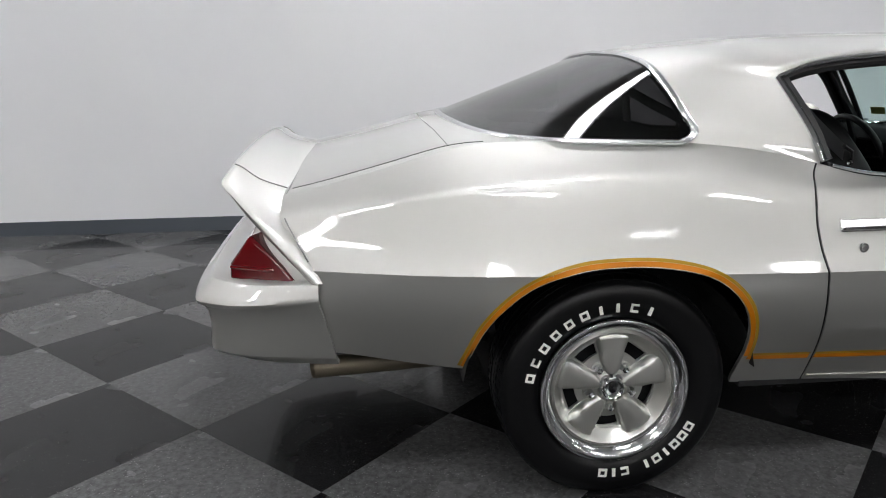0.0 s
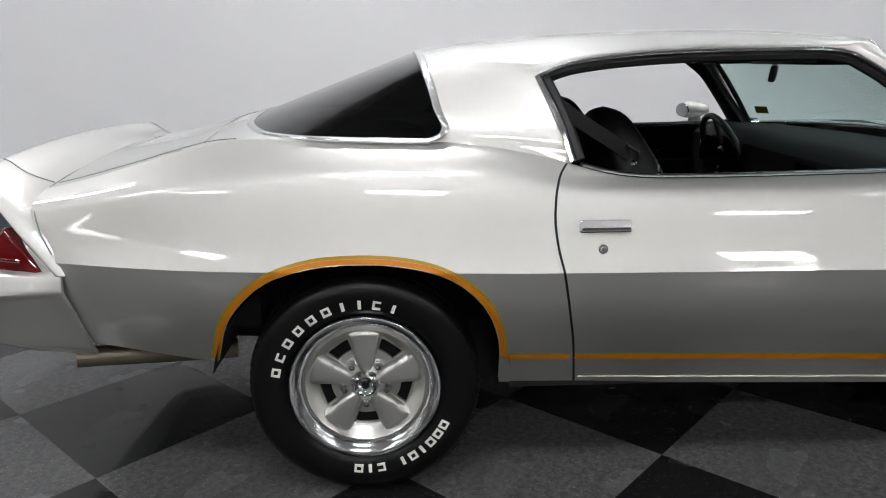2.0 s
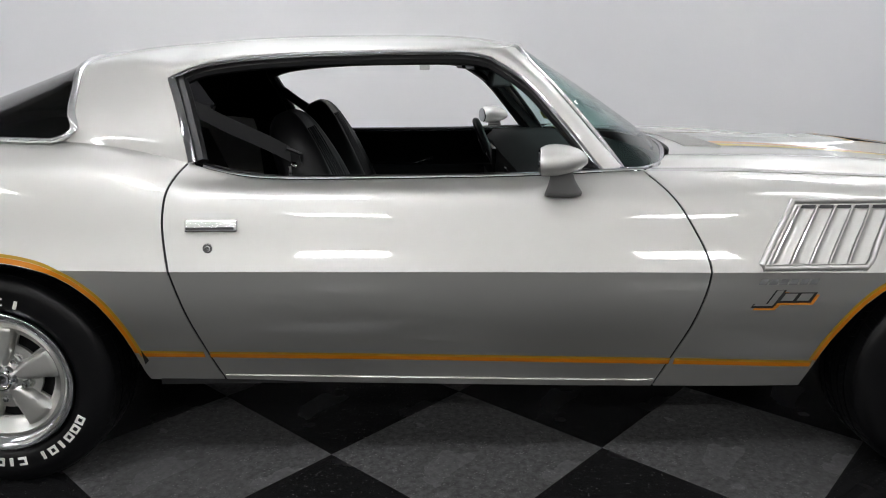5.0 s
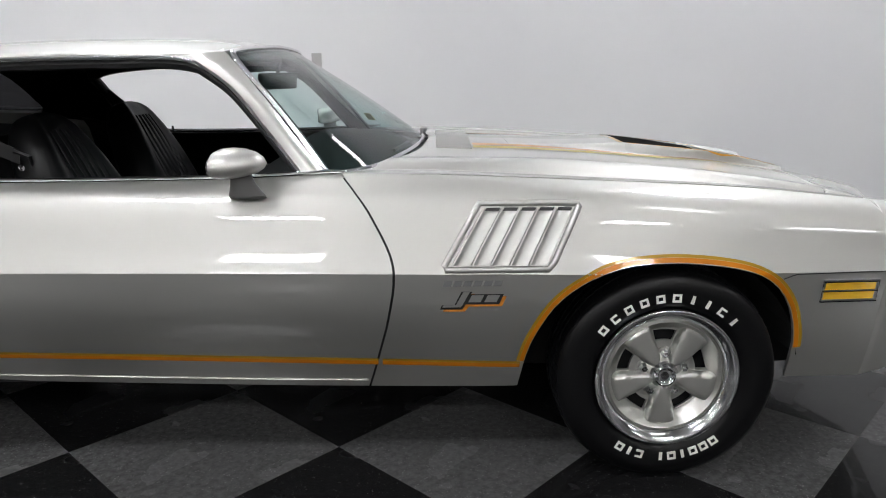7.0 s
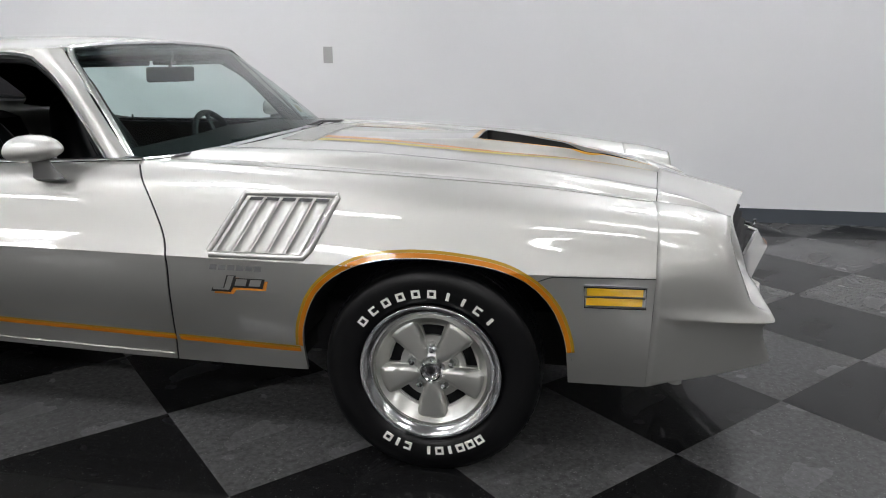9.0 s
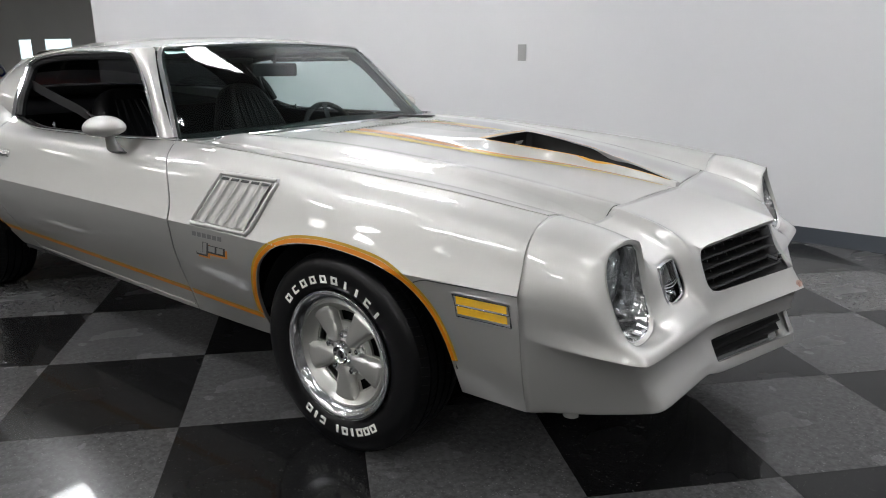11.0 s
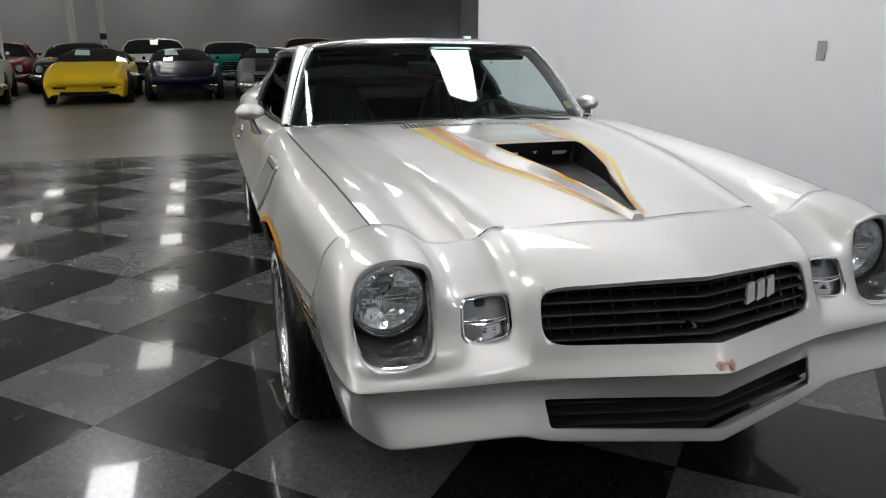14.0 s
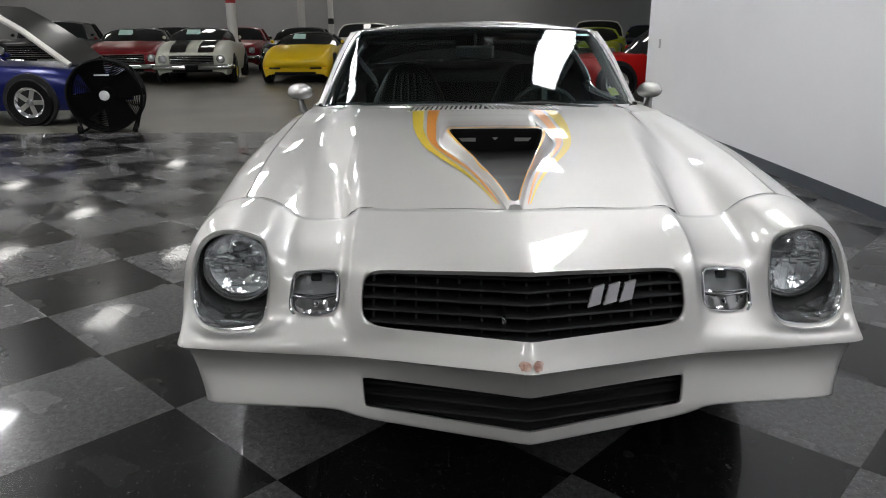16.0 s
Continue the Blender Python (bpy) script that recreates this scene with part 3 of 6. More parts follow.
HOOD_END = [(0.0, 3.452), (0.38, 3.410), (0.42, 3.406), (0.455, 3.402), (0.557, 3.378), (0.62, 3.368), (0.729, 3.362)]
HOOD_START = [(0.0, 2.072), (0.3, 2.043), (0.6, 1.936), (0.782, 1.805)]
ws = sorted({*np.linspace(0, 0.30, 41), *np.linspace(0.33, 1, 22), 0.5, 0.53, 0.56, 0.59, 0.62, 0.65})
rows = []
for side in (-1, 1):
    for u in (ws[::-1] if side < 0 else ws[1:]):
        row = []
        for v in np.linspace(0, 1, 120):
            w0 = u * 0.75
            x = float(curve(HOOD_START, w0)) * (1 - v) + float(curve(HOOD_END, w0)) * v
            w = u * float(curve(HOOD_GAP, x))
            x = float(curve(HOOD_START, w)) * (1 - v) + float(curve(HOOD_END, min(w, 0.729))) * v
            row.append((x, side * w, hood_height(max(2.1, x), w)))
        rows.append(row)
hood = solid(part("hood", welded(grid(rows)), silver, car, angle=0), 0.012)

# Nose: a soft moulded fascia as a control cage. Columns run from the middle to the side, rows from the hood down: x, half width, height.
NOSE = [
    [(3.458, 0, .792), (3.62, 0, .763), (3.765, 0, .724), (3.79, 0, .65), (3.835, 0, .582), (3.861, 0, .552), (3.877, 0, .522), (3.866, 0, .500), (3.846, 0, .449), (3.864, 0, .371), (3.870, 0, .342), (3.82, 0, .335)],
    [(3.444, .15, .792), (3.59, .15, .760), (3.718, .15, .713), (3.75, .15, .645), (3.782, .15, .578), (3.808, .15, .547), (3.820, .15, .513), (3.809, .15, .493), (3.792, .15, .445), (3.815, .15, .371), (3.822, .15, .342), (3.77, .15, .335)],
    [(3.430, .30, .792), (3.56, .30, .754), (3.676, .30, .702), (3.71, .30, .64), (3.730, .30, .573), (3.752, .30, .540), (3.763, .30, .504), (3.752, .30, .485), (3.740, .30, .441), (3.768, .30, .374), (3.776, .30, .344), (3.73, .30, .337)],
    [(3.424, .385, .793), (3.545, .385, .752), (3.650, .388, .698), (3.675, .392, .64), (3.699, .395, .570), (3.722, .39, .537), (3.730, .39, .499), (3.718, .39, .481), (3.714, .394, .440), (3.740, .387, .375), (3.748, .392, .346), (3.70, .392, .339)],
    [(3.424, .42, .796), (3.54, .42, .764), (3.632, .42, .722), (3.667, .425, .64), (3.697, .43, .568), (3.717, .425, .536), (3.724, .425, .499), (3.711, .425, .481), (3.708, .43, .440), (3.732, .43, .383), (3.740, .43, .356), (3.69, .43, .347)],
    [(3.442, .455, .768), (3.52, .452, .735), (3.605, .452, .683), (3.632, .45, .632), (3.657, .45, .577), (3.712, .45, .536), (3.721, .45, .500), (3.708, .45, .482), (3.703, .455, .440), (3.726, .46, .390), (3.735, .46, .366), (3.68, .46, .355)],
    [(3.447, .575, .764), (3.51, .575, .725), (3.598, .568, .680), (3.622, .574, .627), (3.647, .575, .575), (3.706, .58, .538), (3.716, .58, .504), (3.702, .58, .486), (3.696, .58, .445), (3.721, .58, .394), (3.731, .58, .370), (3.67, .58, .358)],
    [(3.444, .605, .766), (3.505, .603, .735), (3.592, .602, .705), (3.612, .602, .64), (3.638, .605, .557), (3.703, .61, .539), (3.713, .61, .505), (3.699, .61, .487), (3.693, .61, .446), (3.719, .61, .394), (3.729, .61, .371), (3.67, .61, .359)],
    [(3.435, .640, .772), (3.50, .636, .778), (3.578, .634, .755), (3.600, .626, .64), (3.636, .637, .540), (3.700, .64, .539), (3.711, .64, .506), (3.697, .64, .488), (3.690, .64, .447), (3.717, .64, .395), (3.727, .64, .371), (3.66, .64, .359)],
    [(3.37, .686, .806), (3.475, .682, .800), (3.578, .682, .772), (3.590, .68, .65), (3.640, .688, .530), (3.696, .69, .539), (3.708, .69, .5085), (3.694, .69, .490), (3.687, .69, .448), (3.714, .684, .3955), (3.724, .682, .3715), (3.655, .68, .3595)],
    [(3.366, .733, .813), (3.47, .728, .808), (3.575, .728, .782), (3.585, .73, .66), (3.642, .735, .526), (3.692, .74, .540), (3.705, .74, .511), (3.691, .74, .492), (3.683, .735, .449), (3.711, .725, .396), (3.721, .722, .372), (3.65, .72, .360)],
    [(3.366, .775, .805), (3.46, .792, .796), (3.552, .810, .755), (3.585, .834, .655), (3.640, .822, .540), (3.685, .812, .541), (3.700, .818, .514), (3.686, .806, .495), (3.677, .793, .451), (3.705, .768, .398), (3.715, .764, .373), (3.64, .75, .361)],
    [(3.366, .797, .796), (3.44, .822, .778), (3.530, .847, .730), (3.570, .860, .645), (3.620, .853, .568), (3.668, .845, .540), (3.688, .852, .515), (3.673, .832, .496), (3.662, .815, .452), (3.690, .792, .398), (3.700, .786, .373), (3.62, .77, .362)],
    [(3.366, .812, .788), (3.41, .838, .762), (3.465, .865, .70), (3.485, .880, .64), (3.510, .867, .58), (3.525, .864, .545), (3.530, .874, .516), (3.527, .858, .496), (3.520, .842, .44), (3.525, .832, .368), (3.528, .826, .331), (3.49, .81, .321)],
    [(3.370, .828, .775), (3.375, .848, .752), (3.375, .866, .71), (3.375, .880, .66), (3.375, .884, .625), (3.375, .882, .57), (3.375, .880, .52), (3.375, .874, .49), (3.375, .862, .42), (3.375, .846, .345), (3.375, .832, .298), (3.375, .82, .288)],
]
for row, (x, w, z) in enumerate(NOSE[-1]):
    NOSE[-1][row] = (3.3675, float(flank_at(3.366, min(z, 0.80))[0]) if row < 11 else w, z)
for col in range(10):
    w = NOSE[col][0][1]
    x = float(curve(HOOD_END, w))
    NOSE[col][0] = (x + 0.0028, w, hood_height(x, w) - 0.0005)
for col, s in ((10, 7.0), (11, 6.55), (12, 6.25), (13, 6.05), (14, 5.85)):
    w, z = flank(3.366, s)
    NOSE[col][0] = (3.3675, float(w), float(z))
for col in range(13):
    (x4, w4, z4), (x5, w5, z5), (x6, w6, z6) = NOSE[col][4:7]
    if col < 5:
        NOSE[col][5] = ((x4 + x6) / 2 - 0.004, w5, (z4 + z6) / 2)
    NOSE[col][7] = (x6 - 0.026, w6 - (0.016 if col > 10 else 0.0), z6 - 0.012)
HOLES = [(0, 3, 2, 4), (5, 6, 2, 4), (8, 11, 2, 4), (0, 3, 8, 9)]


def cage(columns, holes, creases, levels, name, material, parent, corners=()):
    """A subdivided skin over a mirrored control cage with holes: (first column, last, first row, last)."""
    bm = bmesh.new()
    lay = bm.edges.layers.float.new("crease_edge")
    point = bm.verts.layers.float.new("crease_vert")
    nc, nr = len(columns), len(columns[0])
    right = [[bm.verts.new((x, -w, z)) for x, w, z in col] for col in columns]
    left = [[right[0][r] if columns[0][r][1] == 0 else bm.verts.new((columns[0][r][0], columns[0][r][1], columns[0][r][2])) for r in range(nr)]]
    left += [[bm.verts.new((x, w, z)) for x, w, z in col] for col in columns[1:]]
    for side, cols in ((0, right), (1, left)):
        for c in range(nc - 1):
            for r in range(nr - 1):
                if any(a <= c < b and p <= r < q for a, b, p, q in holes):
                    continue
                q = [cols[c][r], cols[c][r + 1], cols[c + 1][r + 1], cols[c + 1][r]]
                bm.faces.new(q if side else q[::-1])
        bm.edges.ensure_lookup_table()
        for c in range(nc):
            for r in range(nr):
                for c2, r2 in ((c + 1, r), (c, r + 1)):
                    if c2 < nc and r2 < nr:
                        e = bm.edges.get((cols[c][r], cols[c2][r2]))
                        value = creases(c, r, c2, r2)
                        if e and value:
                            e[lay] = value
                            e.smooth = value < 0.94
        for c, r in corners:
            (right, left)[side][c][r][point] = 0.85
    for e in bm.edges:
        if e.is_boundary and not e[lay]:
            e[lay] = 0.45
    ob = part(name, bm, material, parent, angle=0)
    subdivided(ob, levels)
    return ob


def nose_creases(c, r, c2, r2):
    if r == r2 == 0:
        return 0.85
    if c == c2 == 0:
        return 0.9
    if r == r2 == 6:
        return 0.97 if c < 13 else 0.6
    if r == r2 and r in (2, 4, 8, 9, 10) and c2 <= 3:
        return 0.95
    if c == c2 == 3 and (r in (2, 3) or r == 8):
        return 0.9
    if r == r2 == 10:
        return 0.8
    if c == c2 and r2 <= 3 and c in (4, 5, 8):
        return {4: 0.55, 5: 0.35, 8: 0.3}[c]
    if c == c2 == 12 and 4 <= r <= 9:
        return 0.25
    return 0


nose = cage(NOSE, HOLES, nose_creases, 3, "nose", silver, car, [(3, 8), (3, 9), (0, 2), (0, 4), (0, 8), (0, 9), (0, 6)])


def openings(ob):
    """The closed boundary loops of a part's skin, as lists of points."""
    bpy.context.view_layer.update()
    bm = bmesh.new()
    bm.from_mesh(ob.evaluated_get(bpy.context.evaluated_depsgraph_get()).to_mesh())
    ways = {}
    for e in bm.edges:
        if e.is_boundary:
            a, b = e.verts
            ways.setdefault(a, []).append(b)
            ways.setdefault(b, []).append(a)
    loops, seen = [], set()
    for first in ways:
        if first in seen:
            continue
        loop, at = [], first
        while at is not None:
            seen.add(at)
            loop.append(at.co.copy())
            at = next((v for v in ways[at] if v not in seen), None)
        loops.append(loop)
    bm.free()
    return loops


nose_loops = openings(nose)
solid(nose, 0.012, split=False)


def NOSE_TIP(y, z):
    """The forward place of the nose's face between its lip and the bumper edge."""
    return 3.866 - 0.385 * abs(y) + (0.5365 - z) * 0.72


grille_black = shader("black_grille_plastic", (0.007, 0.007, 0.0075), 0.6, Specular_IOR_Level=0.2)

# Grille.
grille = part("grille", welded(grid([[(3.685 - 0.26 * abs(y), y, z) for z in (0.53, 0.712)] for y in np.linspace(-0.44, 0.44, 11)])), dark_void, car, "black plastic grille")


def vee(w, mid, side):
    """The forward place of a V-shaped bar at half width w."""
    return mid + (side - mid) * abs(w) / 0.39


tray = []
for y in np.linspace(-0.40, 0.40, 17):
    lip = 0.572 - 0.030 * abs(y) / 0.39
    tray.append([(vee(y, 3.822, 3.690), y, lip), (vee(y, 3.74, 3.62), y, lip - 0.004), (3.684 - 0.26 * abs(y), y, 0.535)])
part("grille_floor", grid(tray), dark_void, grille, smooth=False)
for z in (0.576, 0.603, 0.630, 0.657, 0.684):
    drop = (0.70 - z) * 0.45
    rows = []
    for y in np.linspace(-0.405, 0.405, 19):
        x = vee(y, 3.738 + drop, 3.634 + drop * 0.9)
        lift = 0.014 * (1 - abs(y) / 0.4)
        rows.append([(x, y, z + lift - 0.003), (x + 0.004, y, z + lift), (x, y, z + lift + 0.003), (x - 0.05, y, z + lift + 0.007), (x - 0.05, y, z + lift + 0.001)])
    part("bar", welded(grid(rows, close_v=True)), grille_black, grille, angle=30)
for k in range(-7, 8):
    y = k * 0.052
    x = vee(y, 3.725, 3.627)
    bm = bmesh.new()
    box(x - 0.06, x - 0.009, y - 0.003, y + 0.003, 0.566, 0.700, bm)
    upright = part("upright", bm, grille_black, grille, smooth=False)
    for v in upright.data.vertices:
        v.co.x += (0.70 - v.co.z) * 0.42
lower = part("lower_grille", welded(grid([[(vee(y, 3.790, 3.655), y, z) for z in (0.335, 0.49)] for y in np.linspace(-0.60, 0.60, 13)])), dark_void, car, "black lower air intake")
for z in (0.372, 0.402, 0.432):
    rows = []
    for y in np.linspace(-0.43, 0.43, 11):
        x = vee(y, 3.816, 3.682)
        h = z - 0.022 * abs(y) / 0.39
        rows.append([(x, y, h - 0.003), (x + 0.003, y, h), (x, y, h + 0.003), (x - 0.03, y, h + 0.003), (x - 0.03, y, h - 0.003)])
    part("bar", welded(grid(rows, close_v=True)), dark_void, lower, angle=30)
# chipped paint on the tip of the nose
chip_paint = shader("chipped_primer", (0.30, 0.13, 0.09), 0.6)
tinted(chip_paint, 60, (0.22, 0.09, 0.06), (0.48, 0.36, 0.30))
rng = random.Random(5)
for cy, size in ((-0.016, 0.015), (0.014, 0.013)):
    bm = bmesh.new()
    ring = [(cy + size * rng.uniform(0.75, 1.1) * math.cos(a), 0.5365 + 0.011 * rng.uniform(0.7, 1.1) * math.sin(a)) for a in np.linspace(0, 2 * math.pi, 15)[:-1]]
    bm.faces.new([bm.verts.new((NOSE_TIP(y, z) + 0.0022, y, z)) for y, z in ring])
    part("paint_chip", bm, chip_paint, nose, "chipped reddish-brown paint", smooth=False)

# Headlights and parking lamps.
lamp_back = shader("lamp_reflector", (0.78, 0.785, 0.79), 0.17, 0.95)
bumpy(lamp_back, 32, 0.5, 0.012, 1.0)
bezel_metal = shader("dull_bezel", (0.42, 0.425, 0.43), 0.16, 0.9)
bumpy(bezel_metal, 22, 0.5, 0.02, 1.0)
park_back = shader("parking_lamp_back", (0.22, 0.223, 0.225), 0.28, 0.6)
bumpy(park_back, 60, 0.4, 0.006, 1.0)
prism_glass = shader("prism_glass", (0.42, 0.43, 0.43), 0.12, 0.35, 0.6)
for side in (-1, 1):
    head = part("headlight", lathe([(0.004, 3.4780), (0.05, 3.4840), (0.082, 3.5060), (0.086, 3.5230)], 40, "x", (0, side * 0.724, 0.664)), lamp_back, car, "round sealed-beam headlight in a chrome bezel")
    part("lens", lathe([(0.0005, 3.5500), (0.03, 3.5480), (0.06, 3.5400), (0.084, 3.5240)], 40, "x", (0, side * 0.724, 0.664)), clear_glass, head).visible_shadow = False
    for k in range(-3, 4):
        y = k * 0.019
        reach = math.sqrt(0.074 ** 2 - y * y)
        part("lens_rib", tube([(3.5445 - 0.9 * (y * y + z * z), side * 0.724 + y, 0.664 + z) for z in np.linspace(-reach, reach * 0.85, 7)], 0.0012, 5), clear_glass, head).visible_shadow = False
    # moulded prisms of the lens: stacked bars low in the middle and at both sides, one long bar above
    for y0, y1, z in ((-0.012, 0.018, -0.046), (-0.010, 0.020, -0.039), (-0.014, 0.016, -0.032), (-0.040, 0.034, 0.016), (-0.036, 0.030, 0.008), (0.040, 0.066, 0.010), (0.040, 0.068, 0.000), (0.040, 0.066, -0.010), (-0.068, -0.048, 0.002), (-0.069, -0.050, -0.007), (-0.067, -0.050, -0.016), (-0.060, -0.030, 0.034), (0.022, 0.056, 0.036)):
        part("prism", tube([(3.5425 - 2.6 * (y * y + z * z), side * (0.724 + y), 0.664 + z) for y in np.linspace(y0, y1, 5)], 0.0017, 6), prism_glass, head).visible_shadow = False
    part("bulb_shield", lathe([(0.0005, 3.5030), (0.018, 3.5000), (0.022, 3.4900)], 20, "x", (0, side * 0.724, 0.694)), bezel_metal, head)
    part("lens_ring", lathe([(0.085, 3.5180), (0.088, 3.5300), (0.091, 3.5300), (0.094, 3.5180)], 40, "x", (0, side * 0.724, 0.664)), bezel_metal, head)
    part("lens_gasket", lathe([(0.094, 3.5240), (0.099, 3.5220), (0.104, 3.4940)], 40, "x", (0, side * 0.724, 0.664)), black_plastic, head)
    # bezel: a dished chrome tray from the fascia's opening down to the lamp
    cw, cz = side * 0.724, 0.664
    loop = min((l for l in nose_loops if len(l) < 200), key=lambda l: (sum(l, Vector()) / len(l) - Vector((3.58, cw, cz))).length)
    lining, rows, bead = [], [], []
    for p in loop:
        out = Vector((0, p.y - cw, p.z - cz))
        d = out.length
        out /= d
        r = min(0.103, d - 0.006)
        lining.append([p + Vector((0.0015, 0, 0)) + out * 0.001, p - out * 0.003 + Vector((-0.002, 0, 0)), p - out * 0.005 + Vector((-0.010, 0, 0)), p - out * 0.005 + Vector((-0.030, 0, 0))])
        edge = p - out * 0.004 + Vector((-0.012, 0, 0))
        ring = Vector((3.497, cw, cz)) + out * r
        hollow = edge.lerp(ring, 0.45)
        hollow.x = edge.x + (ring.x - edge.x) * 0.72
        rows.append([edge, edge - out * 0.004 + Vector((-0.004, 0, 0)), edge.lerp(hollow, 0.5) + Vector((-0.008, 0, 0)), hollow, hollow.lerp(ring, 0.6) + Vector((-0.004, 0, 0)), ring])
        bead.append(edge - out * 0.002 + Vector((0.001, 0, 0)))
    part("opening_edge", welded(grid(lining, close_u=True)), silver, head)
    part("bezel", welded(grid(rows, close_u=True)), bezel_metal, head, "dull chrome headlight bezel", angle=0)
    start = max(range(len(bead)), key=lambda i: bead[i].z)
    bead = [p for p in bead[start:] + bead[:start] if p.z < 0.63]
    part("bezel_bead", tube(bead, 0.0024, 6), chrome, head)
    park = part("parking_lamp", welded(grid([[(3.585 + (0.68 - z) * 0.4 - 0.012, side * w, z) for z in (0.565, 0.69)] for w in (0.44, 0.59)])), park_back, car, "clear parking lamp in a chrome rim")
    loop = spline([(0.457, 0.605), (0.456, 0.655), (0.460, 0.670), (0.475, 0.676), (0.545, 0.674), (0.562, 0.668), (0.568, 0.650), (0.573, 0.605), (0.569, 0.585), (0.552, 0.576), (0.480, 0.580), (0.462, 0.588), (0.457, 0.605)], 60)
    part("rim", tube([(3.601 + (0.68 - z) * 0.42, side * w, z) for w, z in loop[:-1]], 0.0045, 8, closed=True), chrome, park)
    # lens over the upper part, a bowed bright lip below it, and a dark tray with one screw
    part("lens", welded(grid([[(3.600 + (0.68 - z) * 0.42 + 0.006 * math.sin(math.pi * (w - 0.458) / 0.108), side * w, z) for z in np.linspace(0.622, 0.674, 5)] for w in np.linspace(0.460, 0.566, 9)])), clear_glass, park).visible_shadow = False
    for h, thick, metal in ((0.6215, 0.0028, chrome), (0.6275, 0.0014, chrome)):
        part("lip", tube([(3.6245 + 0.006 * math.sin(math.pi * k), side * (0.461 + 0.105 * k), h - 0.006 * math.sin(math.pi * k) + (0.004 if thick < 0.002 else 0) * math.sin(math.pi * k)) for k in np.linspace(0, 1, 9)], thick, 6), metal, park)
    part("tray", welded(grid([[(3.592 + (0.68 - z) * 0.4 - 0.006 + 0.004 * math.cos(60 * w), side * w, z) for z in (0.572, 0.585, 0.605, 0.619)] for w in np.linspace(0.458, 0.572, 9)])), bezel_metal, park)
    part("screw", lathe([(0.0005, 3.634), (0.004, 3.633), (0.006, 3.628), (0.006, 3.60)], 12, "x", (0, side * 0.512, 0.597)), chrome, park)
    part("bulb", lathe([(0.0005, 3.606), (0.012, 3.603), (0.016, 3.59), (0.019, 3.58)], 20, "x", (0, side * 0.513, 0.653)), clear_glass, park)
    part("socket", lathe([(0.0005, 3.588), (0.014, 3.587), (0.016, 3.578)], 20, "x", (0, side * 0.513, 0.653)), black_plastic, park)

# Tail: spoiler, tail panel, bumper.
DECK = []
for x in np.linspace(-0.875, -0.245, 19):
    v = (x + 0.875) / 0.545
    edge_w, edge_z = flank(x, 7.0)
    DECK.append([(x, s * edge_w * k, edge_z + (0.056 - 0.024 * v) * (1 - k * k)) for s, k in [(-1, k) for k in np.linspace(1, 0, 12)] + [(1, k) for k in np.linspace(0, 1, 12)[1:]]])
lid = part("trunk_lid", welded(grid(DECK)), silver, car)


def deck_z(x, w):
    edge_w, edge_z = flank(x, 7.0)
    v = (x + 0.86) / 0.53
    return float(edge_z + (0.056 - 0.024 * v) * (1 - (w / edge_w) ** 2))


for side in (-1, 1):
    gap = [(x, w) for x, w in zip(np.linspace(-0.855, -0.435, 12), np.linspace(0.625, 0.655, 12))] + [(-0.428, 0.645), (-0.44, 0.4), (-0.45, 0.2), (-0.455, 0.0)]
    # mid grey rather than dark: the edge highlight is put into the line's colour
    part("lid_gap", tube([(x, side * w, deck_z(x, w) + 0.0005) for x, w in gap], 0.0018, 6), shader("lid_gap", (0.20, 0.20, 0.195), 0.6), lid)
    part("filler_gap", tube([(x, side * w, deck_z(x, w) + 0.0005) for x, w in ((-0.43, 0.655), (-0.38, 0.668), (-0.335, 0.682))], 0.0015, 6), shader("filler_gap", (0.06, 0.06, 0.06), 0.6), lid)

SPOILER = [
    [(-0.82, 0, .922), (-0.92, 0, .934), (-0.985, 0, .954), (-1.005, 0, .959), (-1.006, 0, .949), (-0.96, 0, .88), (-0.93, 0, .84)],
    [(-0.845, .35, .897), (-0.93, .355, .915), (-0.99, .36, .945), (-1.006, .36, .950), (-1.007, .36, .940), (-0.96, .35, .87), (-0.93, .34, .83)],
    [(-0.862, .62, .864), (-0.94, .61, .884), (-0.99, .607, .924), (-1.008, .606, .932), (-1.009, .606, .922), (-0.96, .60, .85), (-0.93, .60, .81)],
    [(-0.874, .715, .815), (-0.93, .722, .838), (-0.995, .722, .888), (-1.020, .722, .902), (-1.020, .718, .896), (-0.95, .715, .82), (-0.92, .71, .79)],
    [(-0.838, .787, .760), (-0.860, .790, .772), (-0.895, .790, .787), (-0.918, .788, .795), (-0.918, .783, .789), (-0.88, .770, .752), (-0.86, .765, .74)],
    [(-0.772, .832, .652), (-0.778, .833, .652), (-0.784, .833, .653), (-0.790, .832, .656), (-0.790, .822, .650), (-0.785, .80, .65), (-0.775, .80, .648)],
]
spoiler = cage(SPOILER, [], lambda c, r, c2, r2: 1.0 if r == r2 and r in (3, 4) else 0.35 if c == c2 == 3 and r < 3 else 0, 3, "spoiler", silver, car, [(3, 3), (3, 4), (5, 3), (5, 0), (5, 4)])
solid(spoiler, 0.008)
# Lifted to mid grey in the same way, for the highlights along the joints.
seam_grey = shader("panel_gap", (0.20, 0.20, 0.195), 0.6)
